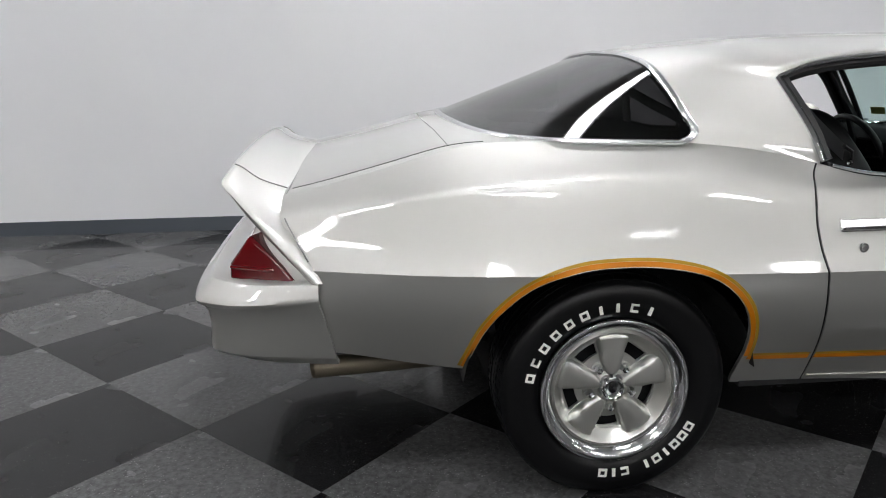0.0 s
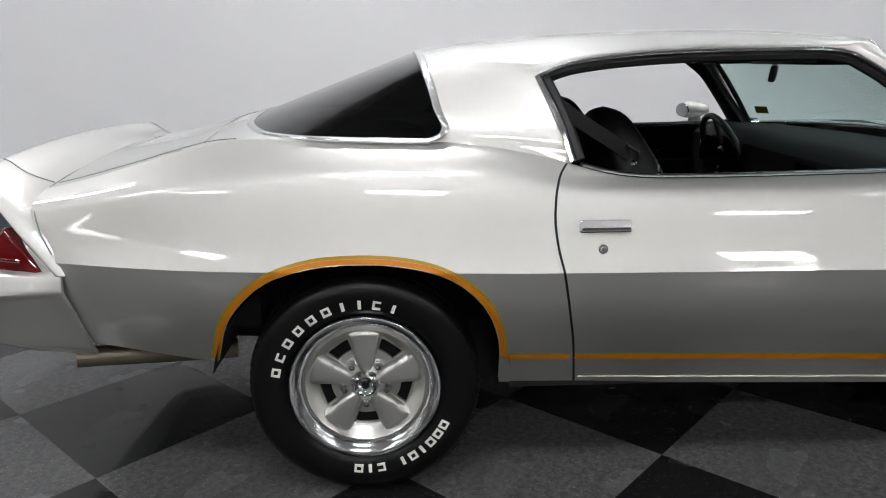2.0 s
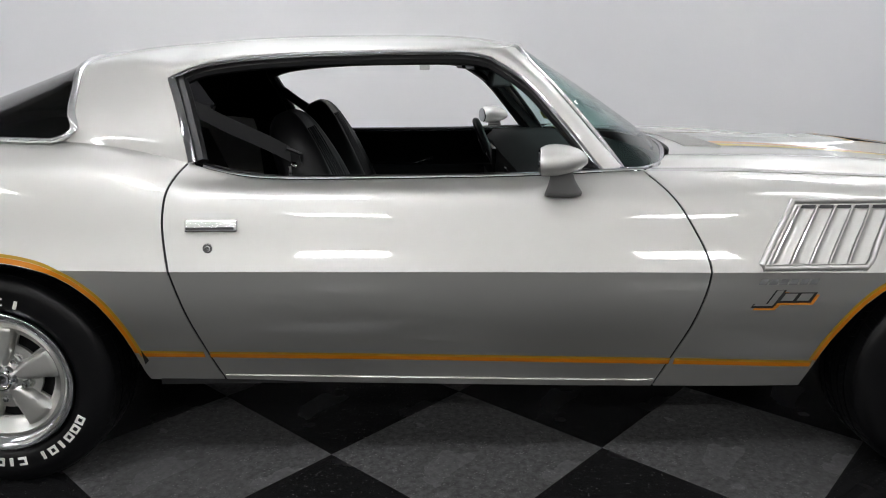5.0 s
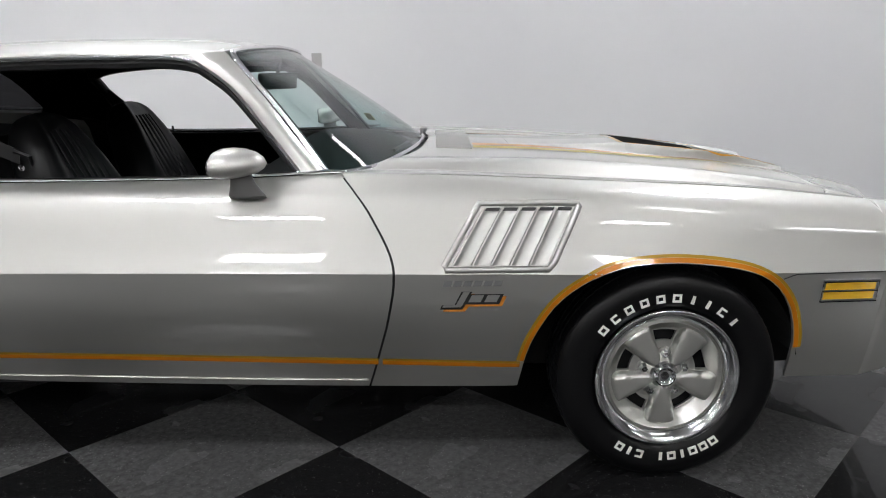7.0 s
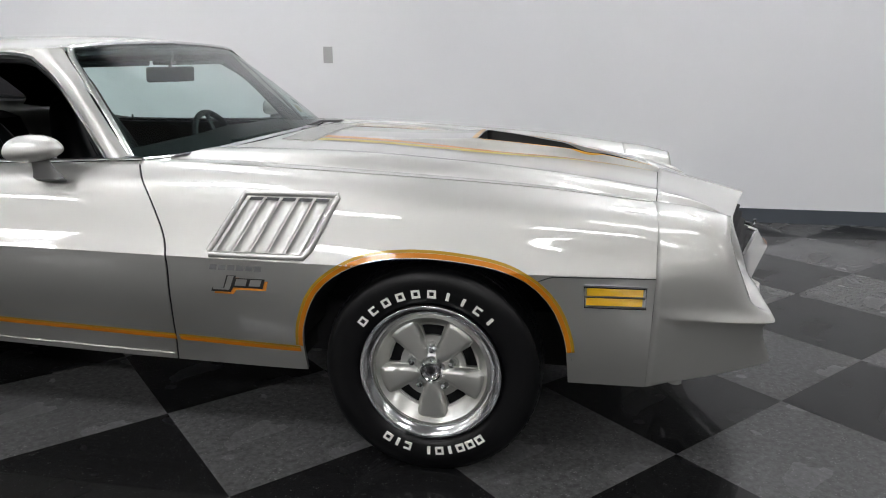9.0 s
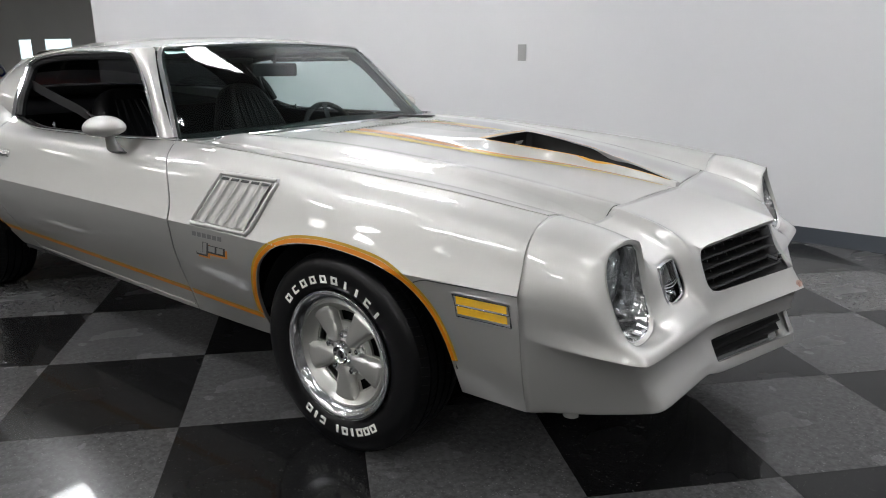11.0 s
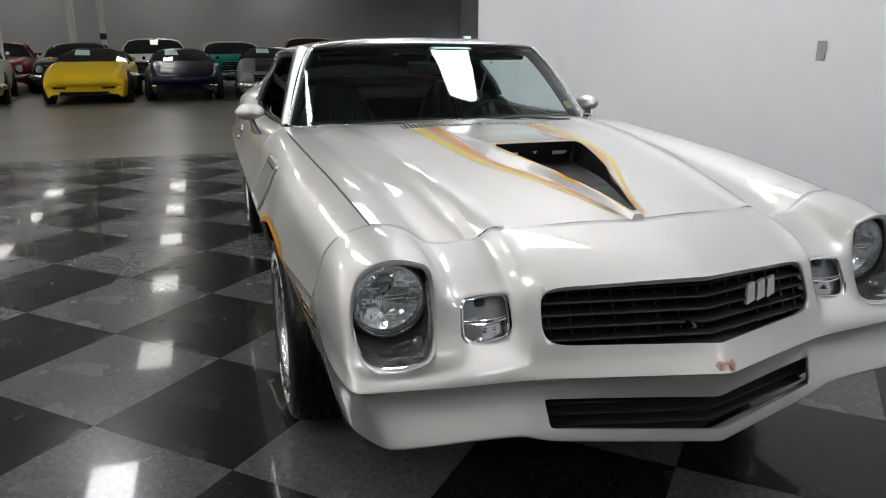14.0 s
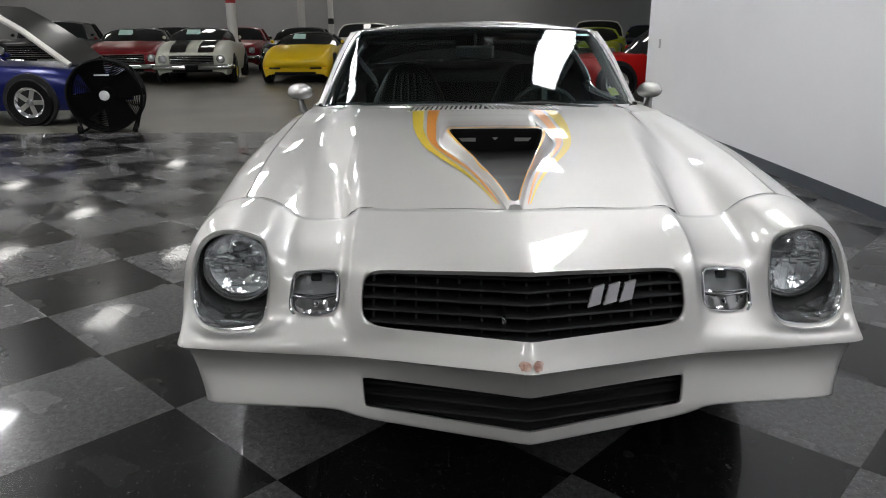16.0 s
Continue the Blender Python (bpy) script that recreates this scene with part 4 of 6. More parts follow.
for side in (-1, 1):
    part("spoiler_seam", tube([(x - 0.002, side * w, z + 0.005) for x, w, z in spline([(-0.868, .618, .8655), (-0.94, .61, .891), (-0.985, .607, .9235), (-1.006, .606, .9335)], 10)], 0.002, 6), seam_grey, spoiler)
    part("spoiler_joint", tube([(x - 0.001, side * (w + 0.003), z + 0.005) for x, w, z in spline([(-0.846, .36, .896), (-0.862, .60, .867), (-0.872, .728, .825), (-0.838, .797, .766), (-0.805, .818, .706)], 16)], 0.002, 6), seam_grey, spoiler)

rear_lamp_dark = shader("lamp_shadow_seal", (0.01, 0.01, 0.01), 0.5)
TAIL = [[(-0.955, 0, .84), (-0.99, 0, .75), (-1.03, 0, .66)], [(-0.955, .5, .83), (-0.99, .52, .74), (-1.03, .55, .655)], [(-0.93, .70, .80), (-0.965, .735, .73), (-1.01, .755, .652)], [(-0.885, .765, .76), (-0.885, .79, .70), (-0.89, .80, .650)], [(-0.80, .80, .72), (-0.79, .815, .68), (-0.785, .822, .645)]]
cage(TAIL, [], lambda *a: 0, 2, "tail_panel", silver, car)
for side in (-1, 1):
    lens = bmesh.new()
    front = [(-0.962, .735, .772), (-1.015, .752, .700), (-1.018, .757, .658), (-0.93, .790, .652), (-0.838, .806, .648), (-0.882, .796, .695)]
    outer = [lens.verts.new((x, side * (w + 0.012), z)) for x, w, z in front]
    inner = [lens.verts.new((x + 0.03, side * (w - 0.05), z)) for x, w, z in front]
    lens.faces.new(outer)
    for k in range(6):
        lens.faces.new((outer[k], outer[(k + 1) % 6], inner[(k + 1) % 6], inner[k]))
    bmesh.ops.recalc_face_normals(lens, faces=lens.faces[:])
    tail = soft(part("tail_light", lens, red_lens, car, "red wrap-round tail light lens", angle=30), 0.010, 3)
    part("rib", tube([(-1.010, side * .768, .692), (-0.93, side * .799, .690), (-0.897, side * .806, .689)], 0.005, 8), red_lens, tail)
    part("seal", tube([(-1.000, side * .769, .6515), (-0.93, side * .797, .6495), (-0.845, side * .814, .6475)], 0.0065, 8), rear_lamp_dark, tail)

BUMPER = [
    [(-1.02, 0, .655), (-1.10, 0, .650), (-1.148, 0, .606), (-1.128, 0, .594), (-1.112, 0, .55), (-1.12, 0, .46), (-1.09, 0, .44)],
    [(-1.02, .55, .655), (-1.09, .56, .650), (-1.137, .575, .606), (-1.118, .566, .594), (-1.102, .57, .55), (-1.11, .57, .46), (-1.08, .56, .44)],
    [(-1.01, .735, .652), (-1.058, .748, .649), (-1.098, .768, .604), (-1.082, .756, .592), (-1.064, .750, .55), (-1.072, .742, .462), (-1.04, .715, .438)],
    [(-0.96, .790, .650), (-0.983, .810, .647), (-1.008, .829, .604), (-1.000, .815, .592), (-0.985, .802, .55), (-0.985, .785, .455), (-0.96, .750, .430)],
    [(-0.87, .805, .648), (-0.88, .822, .645), (-0.885, .835, .608), (-0.882, .826, .595), (-0.872, .810, .55), (-0.862, .782, .445), (-0.85, .76, .422)],
    [(-0.785, .815, .650), (-0.783, .828, .647), (-0.783, .835, .615), (-0.783, .831, .600), (-0.770, .813, .55), (-0.748, .783, .435), (-0.74, .77, .415)],
]


def bumper_creases(c, r, c2, r2):
    if r == r2 and r in (1, 2, 5):
        return 0.95 if r != 2 or c2 < 5 else 0.5
    return 0.4 if c == c2 == 2 else 0


rear_bumper = cage(BUMPER, [], bumper_creases, 3, "rear_bumper", silver, car, [(2, 1), (2, 2), (2, 5), (5, 1), (5, 5)])
solid(rear_bumper, 0.012)
part("exhaust_tip", tube([(-0.40, -0.60, .345), (-0.62, -0.66, .36), (-0.77, -0.72, .38), (-0.82, -0.735, .383)], 0.03, 14, caps=False), exhaust_metal, car)

# Underside and wheel wells.
under = bmesh.new()
box(-0.30, 3.40, -0.60, 0.60, 0.24, 0.42, under)
box(0.42, 2.30, -0.76, 0.76, 0.265, 0.42, under)
box(-1.0, -0.30, -0.70, 0.70, 0.45, 0.62, under)
part("underbody", under, dark_void, car, smooth=False)
for cx, side in ((0, -1), (0, 1), (2.743, -1), (2.743, 1)):
    well = []
    for a in np.linspace(0.12, math.pi - 0.12, 24):
        r = 0.415
        well.append([(cx + r * math.cos(a), side * w, 0.32 + (r - 0.04) * math.sin(a)) for w in (0.845, 0.55)])
    bm = grid(well)
    c = bm.verts.new((cx, side * 0.55, 0.35))
    bm.verts.ensure_lookup_table()
    for i in range(23):
        bm.faces.new((bm.verts[2 * i + 1], bm.verts[2 * i + 3], c))
    part("wheel_well", bm, dark_void, car, smooth=False)

# Wheels.
TYRE = [(0.205, -0.085), (0.212, -0.100), (0.235, -0.111), (0.268, -0.115), (0.298, -0.108), (0.313, -0.098), (0.3175, -0.086)]
for groove in (-0.052, -0.018, 0.018, 0.052):
    TYRE += [(0.3222, groove - 0.012), (0.3225, groove - 0.004), (0.3145, groove - 0.0035), (0.3145, groove + 0.0035), (0.3225, groove + 0.004), (0.3222, groove + 0.012)]
TYRE += [(0.3175, 0.086), (0.313, 0.098), (0.28, 0.114), (0.235, 0.111), (0.205, 0.095)]
RIM = [(0.205, -0.098), (0.2095, -0.104), (0.2085, -0.1095), (0.204, -0.1115), (0.198, -0.1105), (0.190, -0.106), (0.182, -0.099), (0.177, -0.0925), (0.1742, -0.086)]
BARREL = [(0.1742, -0.086), (0.1736, -0.06), (0.172, -0.04), (0.170, 0.02), (0.19, 0.09), (0.205, 0.095)]
DISC = [(0.034, -0.070), (0.05, -0.058), (0.07, -0.048), (0.095, -0.044), (0.136, -0.045), (0.150, -0.054), (0.164, -0.072), (0.1735, -0.083)]
RADII = [0.036, 0.045, 0.055, 0.065, 0.075, 0.085, 0.092, 0.099, 0.107, 0.115, 0.125, 0.135, 0.139, 0.144, 0.148, 0.153, 0.158, 0.164, 0.1735]


def window_half(r):
    """Half width of a wheel window at radius r."""
    return 0.0245 + (min(max(r, 0.099), 0.135) - 0.099) * 0.30


def face_y(r, off):
    """Depth of the wheel face at radius r; off is the angle from the nearest spoke's middle."""
    base = float(curve(DISC, r))
    half = 0.0125 + (r - 0.05) * 0.245
    d = abs(r * math.sin(off)) / half
    edge = min(1, max(0, (1.10 - d) / 0.16))
    end = min(1, max(0, (0.159 - r) / 0.010)) * min(1, max(0, (r - 0.036) / 0.010))
    top = -0.0745 + 0.002 * d * d + 0.03 * max(0, r - 0.09)
    return base + (top - base) * edge * edge * (3 - 2 * edge) * end


def wheel(label, phase=0.0):
    """A wheel facing -y; phase turns the spokes, in degrees."""
    w = part("wheel", lathe(RIM, 72), ring_chrome, car, label)
    part("tyre", lathe(TYRE, 72), rubber, w, "black tyre with raised white marks")
    part("barrel", lathe(BARREL, 48), rim_silver, w)
    tread = bmesh.new()
    for k in range(72):
        for y0, y1, skew in ((-0.090, -0.060, 0.004), (-0.046, -0.024, -0.004), (0.024, 0.046, 0.004), (0.060, 0.090, -0.004)):
            low, high = 0.312, 0.3237
            quad = [(-0.0098 - skew, y0), (0.0098 - skew, y0), (0.0098 + skew, y1), (-0.0098 + skew, y1)]
            turn = Matrix.Rotation(2 * math.pi * k / 72, 3, "Y")
            ends = [[tread.verts.new(turn @ Vector((x, y, r - (0.006 if abs(y) > 0.08 else 0)))) for x, y in quad] for r in (low, high)]
            tread.faces.new(ends[1])
            for c in range(4):
                tread.faces.new((ends[0][c], ends[0][(c + 1) % 4], ends[1][(c + 1) % 4], ends[1][c]))
    tagged(part("tread", tread, rubber, w, "black tread blocks", smooth=False), kind="stuff")
    columns = []
    for k in range(5):
        mid = math.pi / 2 + radians(phase) + 2 * math.pi / 5 * (k + 0.5)
        for v in [*np.linspace(-1, 1, 7), *[1 + j / 12 for j in range(1, 24)]]:
            column = []
            for r in RADII:
                wh = window_half(r) / r
                half = math.pi / 5
                off = v * wh if v <= 1 else wh + (v - 1) / 2 * (2 * half - 2 * wh)
                column.append((r * math.cos(mid + off), face_y(r, half - abs(off) if v <= 1 else half - off), r * math.sin(mid + off)))
            columns.append(column)
    bm = grid(columns, close_u=True)
    bm.faces.ensure_lookup_table()
    nr = len(RADII) - 1
    gone = [bm.faces[i * nr + j] for i in range(len(columns)) if i % 30 < 6 for j in range(nr) if 0.0989 <= RADII[j] < 0.1349]
    bmesh.ops.delete(bm, geom=gone, context="FACES")
    solid(part("spoke_disc", welded(bm), rim_silver, w, "silver five-spoke wheel face", angle=0), 0.010)
    part("brake_drum", lathe([(0.001, -0.01), (0.15, -0.01), (0.15, 0.05)], 32), dark_void, w)
    part("hub", lathe([(0.001, -0.087), (0.019, -0.088), (0.022, -0.091), (0.027, -0.094), (0.031, -0.092), (0.0335, -0.085), (0.038, -0.068), (0.040, -0.058)], 32), chrome, w, "chrome centre cap")
    part("hub_centre", lathe([(0.001, -0.0895), (0.012, -0.0885)], 24), black_gloss, w)
    for k in range(5):
        a = math.pi / 2 + radians(phase) + 2 * math.pi / 5 * (k + 0.5)
        ring = []
        for r, s in ((0.0975, -1), (0.0975, 1), (0.1365, 1), (0.1365, -1)):
            off = s * (window_half(r) + 0.002) / r
            ring.append((r * math.cos(a + off), -0.0465, r * math.sin(a + off)))
        ring = even(spline([*ring, ring[0]], 41), 29)[:-1] * 0.35 + even(np.array([*ring, ring[0]]), 29)[:-1] * 0.65
        part("window_rim", tube(ring, 0.0040, 8, closed=True), rim_silver, w)
        c = (0.062 * math.cos(a), 0, 0.062 * math.sin(a))
        part("lug_seat", lathe([(0.0145, -0.046), (0.015, -0.060), (0.0175, -0.060), (0.0205, -0.044)], 20, "y", c), rim_silver, w)
        part("lug_nut", lathe([(0.001, -0.084), (0.009, -0.083), (0.0128, -0.075), (0.0128, -0.046)], 6, "y", c), chrome, w, smooth=False)
    return w


def sidewall_marks(w, shapes, start, sweep):
    """Raised plain white shapes round the sidewall; angles in degrees from the top, clockwise as seen from outside. Wide: open blocks, narrow: bars."""
    n = len(shapes)
    for k, kind in enumerate(shapes):
        if kind == " ":
            continue
        a = radians(start + sweep * k / (n - 1))
        half = {"O": 0.0125, "I": 0.0046, "C": 0.0112}[kind]
        bm = bmesh.new()
        tall, t = 0.0122, 0.0062
        boxes = [(-half, -half + t, -tall, tall), (half - t, half, -tall, tall), (-half + t, half - t, -tall, -tall + t), (-half + t, half - t, tall - t, tall)] if kind == "O" else [(-half, half, -tall, tall)] if kind == "I" else [(-half, -half + t, -tall, tall), (-half + t, half, -tall, -tall + t), (-half + t, half, tall - t, tall)]
        for x0, x1, z0, z1 in boxes:
            box(x0, x1, -0.0015, 0.003, z0, z1, bm)
        mark = part("sidewall_mark", bm, white_rubber, w, "raised white sidewall mark", smooth=False)
        mark.matrix_basis = Matrix.Translation((0.2455 * math.sin(a), -0.1130, 0.2455 * math.cos(a))) @ Matrix.Rotation(a, 4, "Y")


REAR_HUB, FRONT_HUB = (0.005, -0.758, 0.3235), (2.752, -0.805, 0.3235)
rear_wheel = wheel("silver five-spoke wheel with chrome lip")
sidewall_marks(rear_wheel, "OCOOOOIICI", -77, 97)
sidewall_marks(rear_wheel, "OOOIOI CIO", 118, 68)
rear_wheel.matrix_basis = pose(*REAR_HUB)
front_wheel = wheel("silver five-spoke wheel with chrome lip", 36)
sidewall_marks(front_wheel, "OCOOOOIICI", -52, 97)
sidewall_marks(front_wheel, "OOOIOI CIO", 143, 68)
front_wheel.matrix_basis = pose(*FRONT_HUB)
for x, y, z in ((0.005, 0.77, 0.3235), (2.752, 0.79, 0.3235)):
    copy_thing(rear_wheel, pose(x, y, z, 0, 0, 180))

# ---- stripes, trim and fittings of the coupe ----
def on_flank(x, z, out=0.0012, side=-1):
    w = flank_at(x, z)[0]
    return (x, side * (w + out), z)


def strip(path, d0, d1, name, material, parent, side=-1, out=0.0012):
    """A painted stripe along a path of (x, z) on the flank, between two offsets to the path's left."""
    p = np.array(path)
    d = np.gradient(p, axis=0)
    d /= np.linalg.norm(d, axis=1)[:, None]
    nrm = np.stack([-d[:, 1], d[:, 0]], 1)
    rows = [[on_flank(*(q + m * off), out, side) for off in np.linspace(d0, d1, 3)] for q, m in zip(p, nrm)]
    return part(name, grid(rows), material, parent, angle=0)


def fine(knots, n, x0=None, x1=None):
    p = even(spline(knots, 200), n)
    if x0 is not None:
        p = p[(p[:, 0] >= x0) & (p[:, 0] <= x1)]
    return p


stripe_gold_bright = shader("golden_orange_stripe", (0.74, 0.36, 0.03), 0.3, 0.0, 1.0)
# Brighter and rougher than chrome, so that handle and lock look lit.
handle_metal = shader("bright_satin_chrome", (0.84, 0.845, 0.85), 0.22, 1.0)
SILL = [(0.39, 0.404), (1.15, 0.386), (1.9, 0.364), (2.345, 0.352)]
for side, q, dr, fe in ((-1, quarter_right, door_right, fender_right), (1, quarter_left, door_left, fender_left)):
    rear = fine(REAR_ARCH, 90)
    rear = rear[(rear[:, 1] > 0.385)]
    front = fine(FRONT_ARCH, 90)
    front = front[(front[:, 1] > 0.345) & ((front[:, 0] < 2.7) | (front[:, 1] > 0.375))]
    for path, parent in ((rear, q), (front, fe)):
        strip(path, 0.002, 0.015, "arch_stripe", arch_orange, parent, side)
        strip(path, 0.0155, 0.024, "arch_stripe_edge", stripe_gold, parent, side)
    for x0, x1, parent in ((0.395, 0.578, q), (0.594, 1.918, dr), (1.930, 2.335, fe)):
        xs = np.linspace(x0, x1, 26)
        path = [(x, float(curve(SILL, x))) for x in xs]
        strip(path, -0.022, -0.007, "sill_stripe", arch_orange, parent, side)
        strip(path, -0.0065, 0.002, "sill_stripe_edge", stripe_gold, parent, side)
    part("sill_trim", tube([(x, side * (flank(x, 0.22)[0] + 0.002), flank(x, 0.22)[1]) for x in np.linspace(0.618, 1.884, 24)], 0.003, 8), rim_silver, dr, "thin bright sill moulding")
    # handle, lock
    handle = part("handle", box(-0.069, 0.069, -0.006, 0.012, -0.017, 0.017), handle_metal, dr, "chrome flap door handle", smooth=False)
    handle.matrix_basis = Matrix.Translation((0.644, side * (flank_at(0.644, 0.778)[0] + 0.002), 0.778)) @ pose(0, 0, 0, side * 22, 0, 0)
    soft(handle, 0.005, 3)
    slot = part("handle_slot", box(-0.062, 0.062, side * 0.0015 - 0.0075, side * 0.0015 + 0.0075, -0.012, -0.006), black_plastic, handle, smooth=False)
    slot.location = (0, side * 0.0065, 0)
    lock = part("lock", lathe([(0.0005, 0.006), (0.006, 0.006), (0.0075, 0.004), (0.0125, 0.004), (0.014, 0.0)], 20, "y"), handle_metal, dr)
    lock.matrix_basis = Matrix.Translation((0.636, side * (flank_at(0.636, 0.722)[0] + 0.001), 0.722)) @ pose(0, 0, 0, 0, 0, 0 if side > 0 else 180)
    # belt and window frame mouldings
    belt = [(x, side * (flank(x, 6.92)[0] - 0.002), flank(x, 6.92)[1] + 0.008) for x in np.linspace(0.605, 1.835, 40)]
    part("belt_trim", tube(belt, 0.007, 8, flat=0.7), chrome, dr, "bright belt moulding")
    seal = [(x, side * (flank(x, 7.0)[0] - 0.018), flank(x, 7.0)[1] + 0.002) for x in np.linspace(0.60, 1.80, 40)]
    part("window_seal", tube(seal, 0.009, 8), black_plastic, dr)
    post = [(0.578, 0.795, 0.932), (0.556, 0.760, 1.01), (0.528, 0.710, 1.085), (0.499, 0.663, 1.153)]
    rail_line = [(0.499, 0.665, 1.155), (0.61, 0.668, 1.191), (0.85, 0.668, 1.214), (1.17, 0.660, 1.221), (1.33, 0.648, 1.220), (1.40, 0.655, 1.207)]
    pillar_line = [(1.40, 0.655, 1.207), (1.50, 0.690, 1.14), (1.60, 0.730, 1.03), (1.69, 0.765, 0.92), (1.712, 0.775, 0.897)]
    part("quarter_post_trim", tube([(x, side * w, z) for x, w, z in spline(post, 14)], 0.012, 8, flat=0.6), trim_metal, car, "polished window post moulding")
    line = np.vstack([even(spline(rail_line, 60), 30), even(spline(pillar_line, 40), 20)[1:]])
    part("drip_rail", tube([(x, side * w, z) for x, w, z in line], 0.006, 8), trim_metal, car, "polished drip rail")
    inner = line + np.array([0.004, -0.022, -0.016])
    part("window_channel", tube([(x, side * w, z) for x, w, z in inner], 0.016, 8), black_plastic, car)
    inner = spline(post, 14) + np.array([0.018, -0.022, 0.0])
    part("post_seal", tube([(x, side * w, z) for x, w, z in inner], 0.019, 8), black_plastic, car)
    # mirror
    shell = lathe([(0.0005, 0.0), (0.030, 0.001), (0.042, 0.004), (0.047, 0.018), (0.048, 0.045), (0.043, 0.076), (0.032, 0.106), (0.018, 0.124), (0.0005, 0.131)], 28, "x")
    for v in shell.verts:
        v.co.z *= 0.72 if v.co.z < 0 else 1.0
        v.co.x -= side * v.co.y * 0.50 * max(0.0, 1 - v.co.x / 0.13)
    mirror = part("door_mirror", shell, silver, dr, "silver bullet-shaped door mirror", angle=60)
    mirror.matrix_basis = pose(1.508, side * 0.902, 0.940, 0, -3, side * -9) @ Matrix.Diagonal((1, 1.35, 1.0, 1))
    pane = lathe([(0.0005, -0.002), (0.038, -0.002), (0.040, 0.002)], 24, "x")
    for v in pane.verts:
        v.co.z *= 0.72 if v.co.z < 0 else 1.0
        v.co.x -= side * v.co.y * 0.50
    part("mirror_glass", pane, mirror_silver, mirror)
    foot = [(1.570, 0.030, 0.930, 0.894), (1.569, 0.030, 0.912, 0.892), (1.571, 0.034, 0.895, 0.889), (1.575, 0.042, 0.876, 0.884), (1.578, 0.050, 0.860, 0.880), (1.578, 0.050, 0.85, 0.868)]
    rows = []
    for k in range(20):
        a = 2 * math.pi * k / 20
        rows.append([(cx + sx * math.cos(a), side * (cw + 0.42 * sx * math.sin(a)), cz) for cx, sx, cz, cw in foot])
    part("mirror_foot", welded(grid(rows, close_u=True)), foot_shade_grey, dr, "mirror foot in a shaded dark grey")
    # side marker
    base = [(3.178, 0.609), (3.343, 0.607), (3.346, 0.546), (3.182, 0.546)]
    marker = part("side_marker", tube([on_flank(x, z, 0.002, side) for x, z in base], 0.0045, 6, closed=True), chrome, fe, "amber side marker lamp in a chrome frame")
    for z0, z1 in ((0.5805, 0.604), (0.551, 0.5745)):
        part("lens", grid([[on_flank(x, z, 0.003, side) for z in (z0, z1)] for x in np.linspace(3.186, 3.336, 8)]), amber_lens, marker)
    part("bar", tube([on_flank(x, 0.5775, 0.003, side) for x in np.linspace(3.182, 3.342, 6)], 0.0028, 6), chrome, marker)
    part("panel_groove", tube([on_flank(x, 0.6345 - 0.008 * max(0, 1 - (x - 3.07) / 0.02) , 0.0, side) for x in np.linspace(3.055, 3.366, 24)], 0.0018, 6), decal_black, fe)
    # fender vent
    CORNERS = [(2.207, 0.832), (2.486, 0.832), (2.402, 0.662), (2.104, 0.662)]

    def vent_point(u, v, out):
        """u from back to front, v from top to bottom of the vent."""
        (ax, az), (bx, bz), (cx, cz), (dx, dz) = CORNERS
        x = (ax + (bx - ax) * u) * (1 - v) + (dx + (cx - dx) * u) * v
        z = (az + (bz - az) * u) * (1 - v) + (dz + (cz - dz) * u) * v
        return on_flank(x, z, out, side)

    vent = part("fender_vent", grid([[vent_point(u, v, 0.0015) for v in np.linspace(0.02, 0.98, 6)] for u in np.linspace(0.02, 0.98, 10)]), silver, fe, "silver louvred fender vent")
    loop = [(0, 0), (0.25, 0), (0.5, 0), (0.75, 0), (0.985, 0), (1, 0.04), (1, 0.3), (1, 0.6), (1, 0.9), (0.97, 1), (0.75, 1), (0.5, 1), (0.25, 1), (0.03, 1), (0, 0.95), (0, 0.6), (0, 0.3)]
    part("vent_frame", tube([vent_point(u, v, 0.002) for u, v in loop], 0.0090, 10, closed=True, flat=1.0), silver, vent)
    for k in range(5):
        u0, u1 = 0.065 + 0.176 * k, 0.065 + 0.176 * (k + 1) - 0.012
        prof = [(-0.02, 0.002), (0.0, 0.0105), (0.10, 0.0108), (0.16, 0.0085), (0.26, 0.0050), (0.40, 0.0028), (0.6, 0.0030), (0.8, 0.0056), (0.92, 0.0082), (1.0, 0.0102)]
        part("louvre", grid([[vent_point(u0 + (u1 - u0) * a, v, d) for a, d in prof] for v in (0.075, 0.36, 0.65, 0.93)]), silver, vent, angle=30)
        # black strip stands in for the dark recess above each louvre
        part("louvre_top_shade", grid([[vent_point(u0 + (u1 - u0) * a, v, 0.0108) for a in (0.16, 1.0)] for v in (0.055, 0.105)]), black_plastic, vent, smooth=False)
    # maker's badge as plain slanted blocks
    def badge(x0, x1, z0, z1, slant, out, material, name):
        pts = [[on_flank(x0 + (x1 - x0) * u + slant * v, z0 + (z1 - z0) * v, out, side) for v in (0, 1)] for u in np.linspace(0, 1, 4)]
        ob = part(name, grid(pts), material, fe, smooth=False)
        return ob

    for k in range(6):
        badge(2.106 + 0.0275 * k, 2.128 + 0.0275 * k, 0.615, 0.632, 0.005, 0.0012, decal_grey, "badge_bar")
    for dx, dz, material, out, name in ((0.008, -0.010, stripe_orange, 0.0010, "badge_shadow"), (0.0, -0.003, decal_black, 0.0016, "badge_outline")):
        badge(2.098 + dx, 2.160 + dx, 0.546 + dz, 0.560 + dz, 0.006, out, material, name)
        badge(2.135 + dx, 2.165 + dx, 0.552 + dz, 0.602 + dz, 0.022, out, material, name)
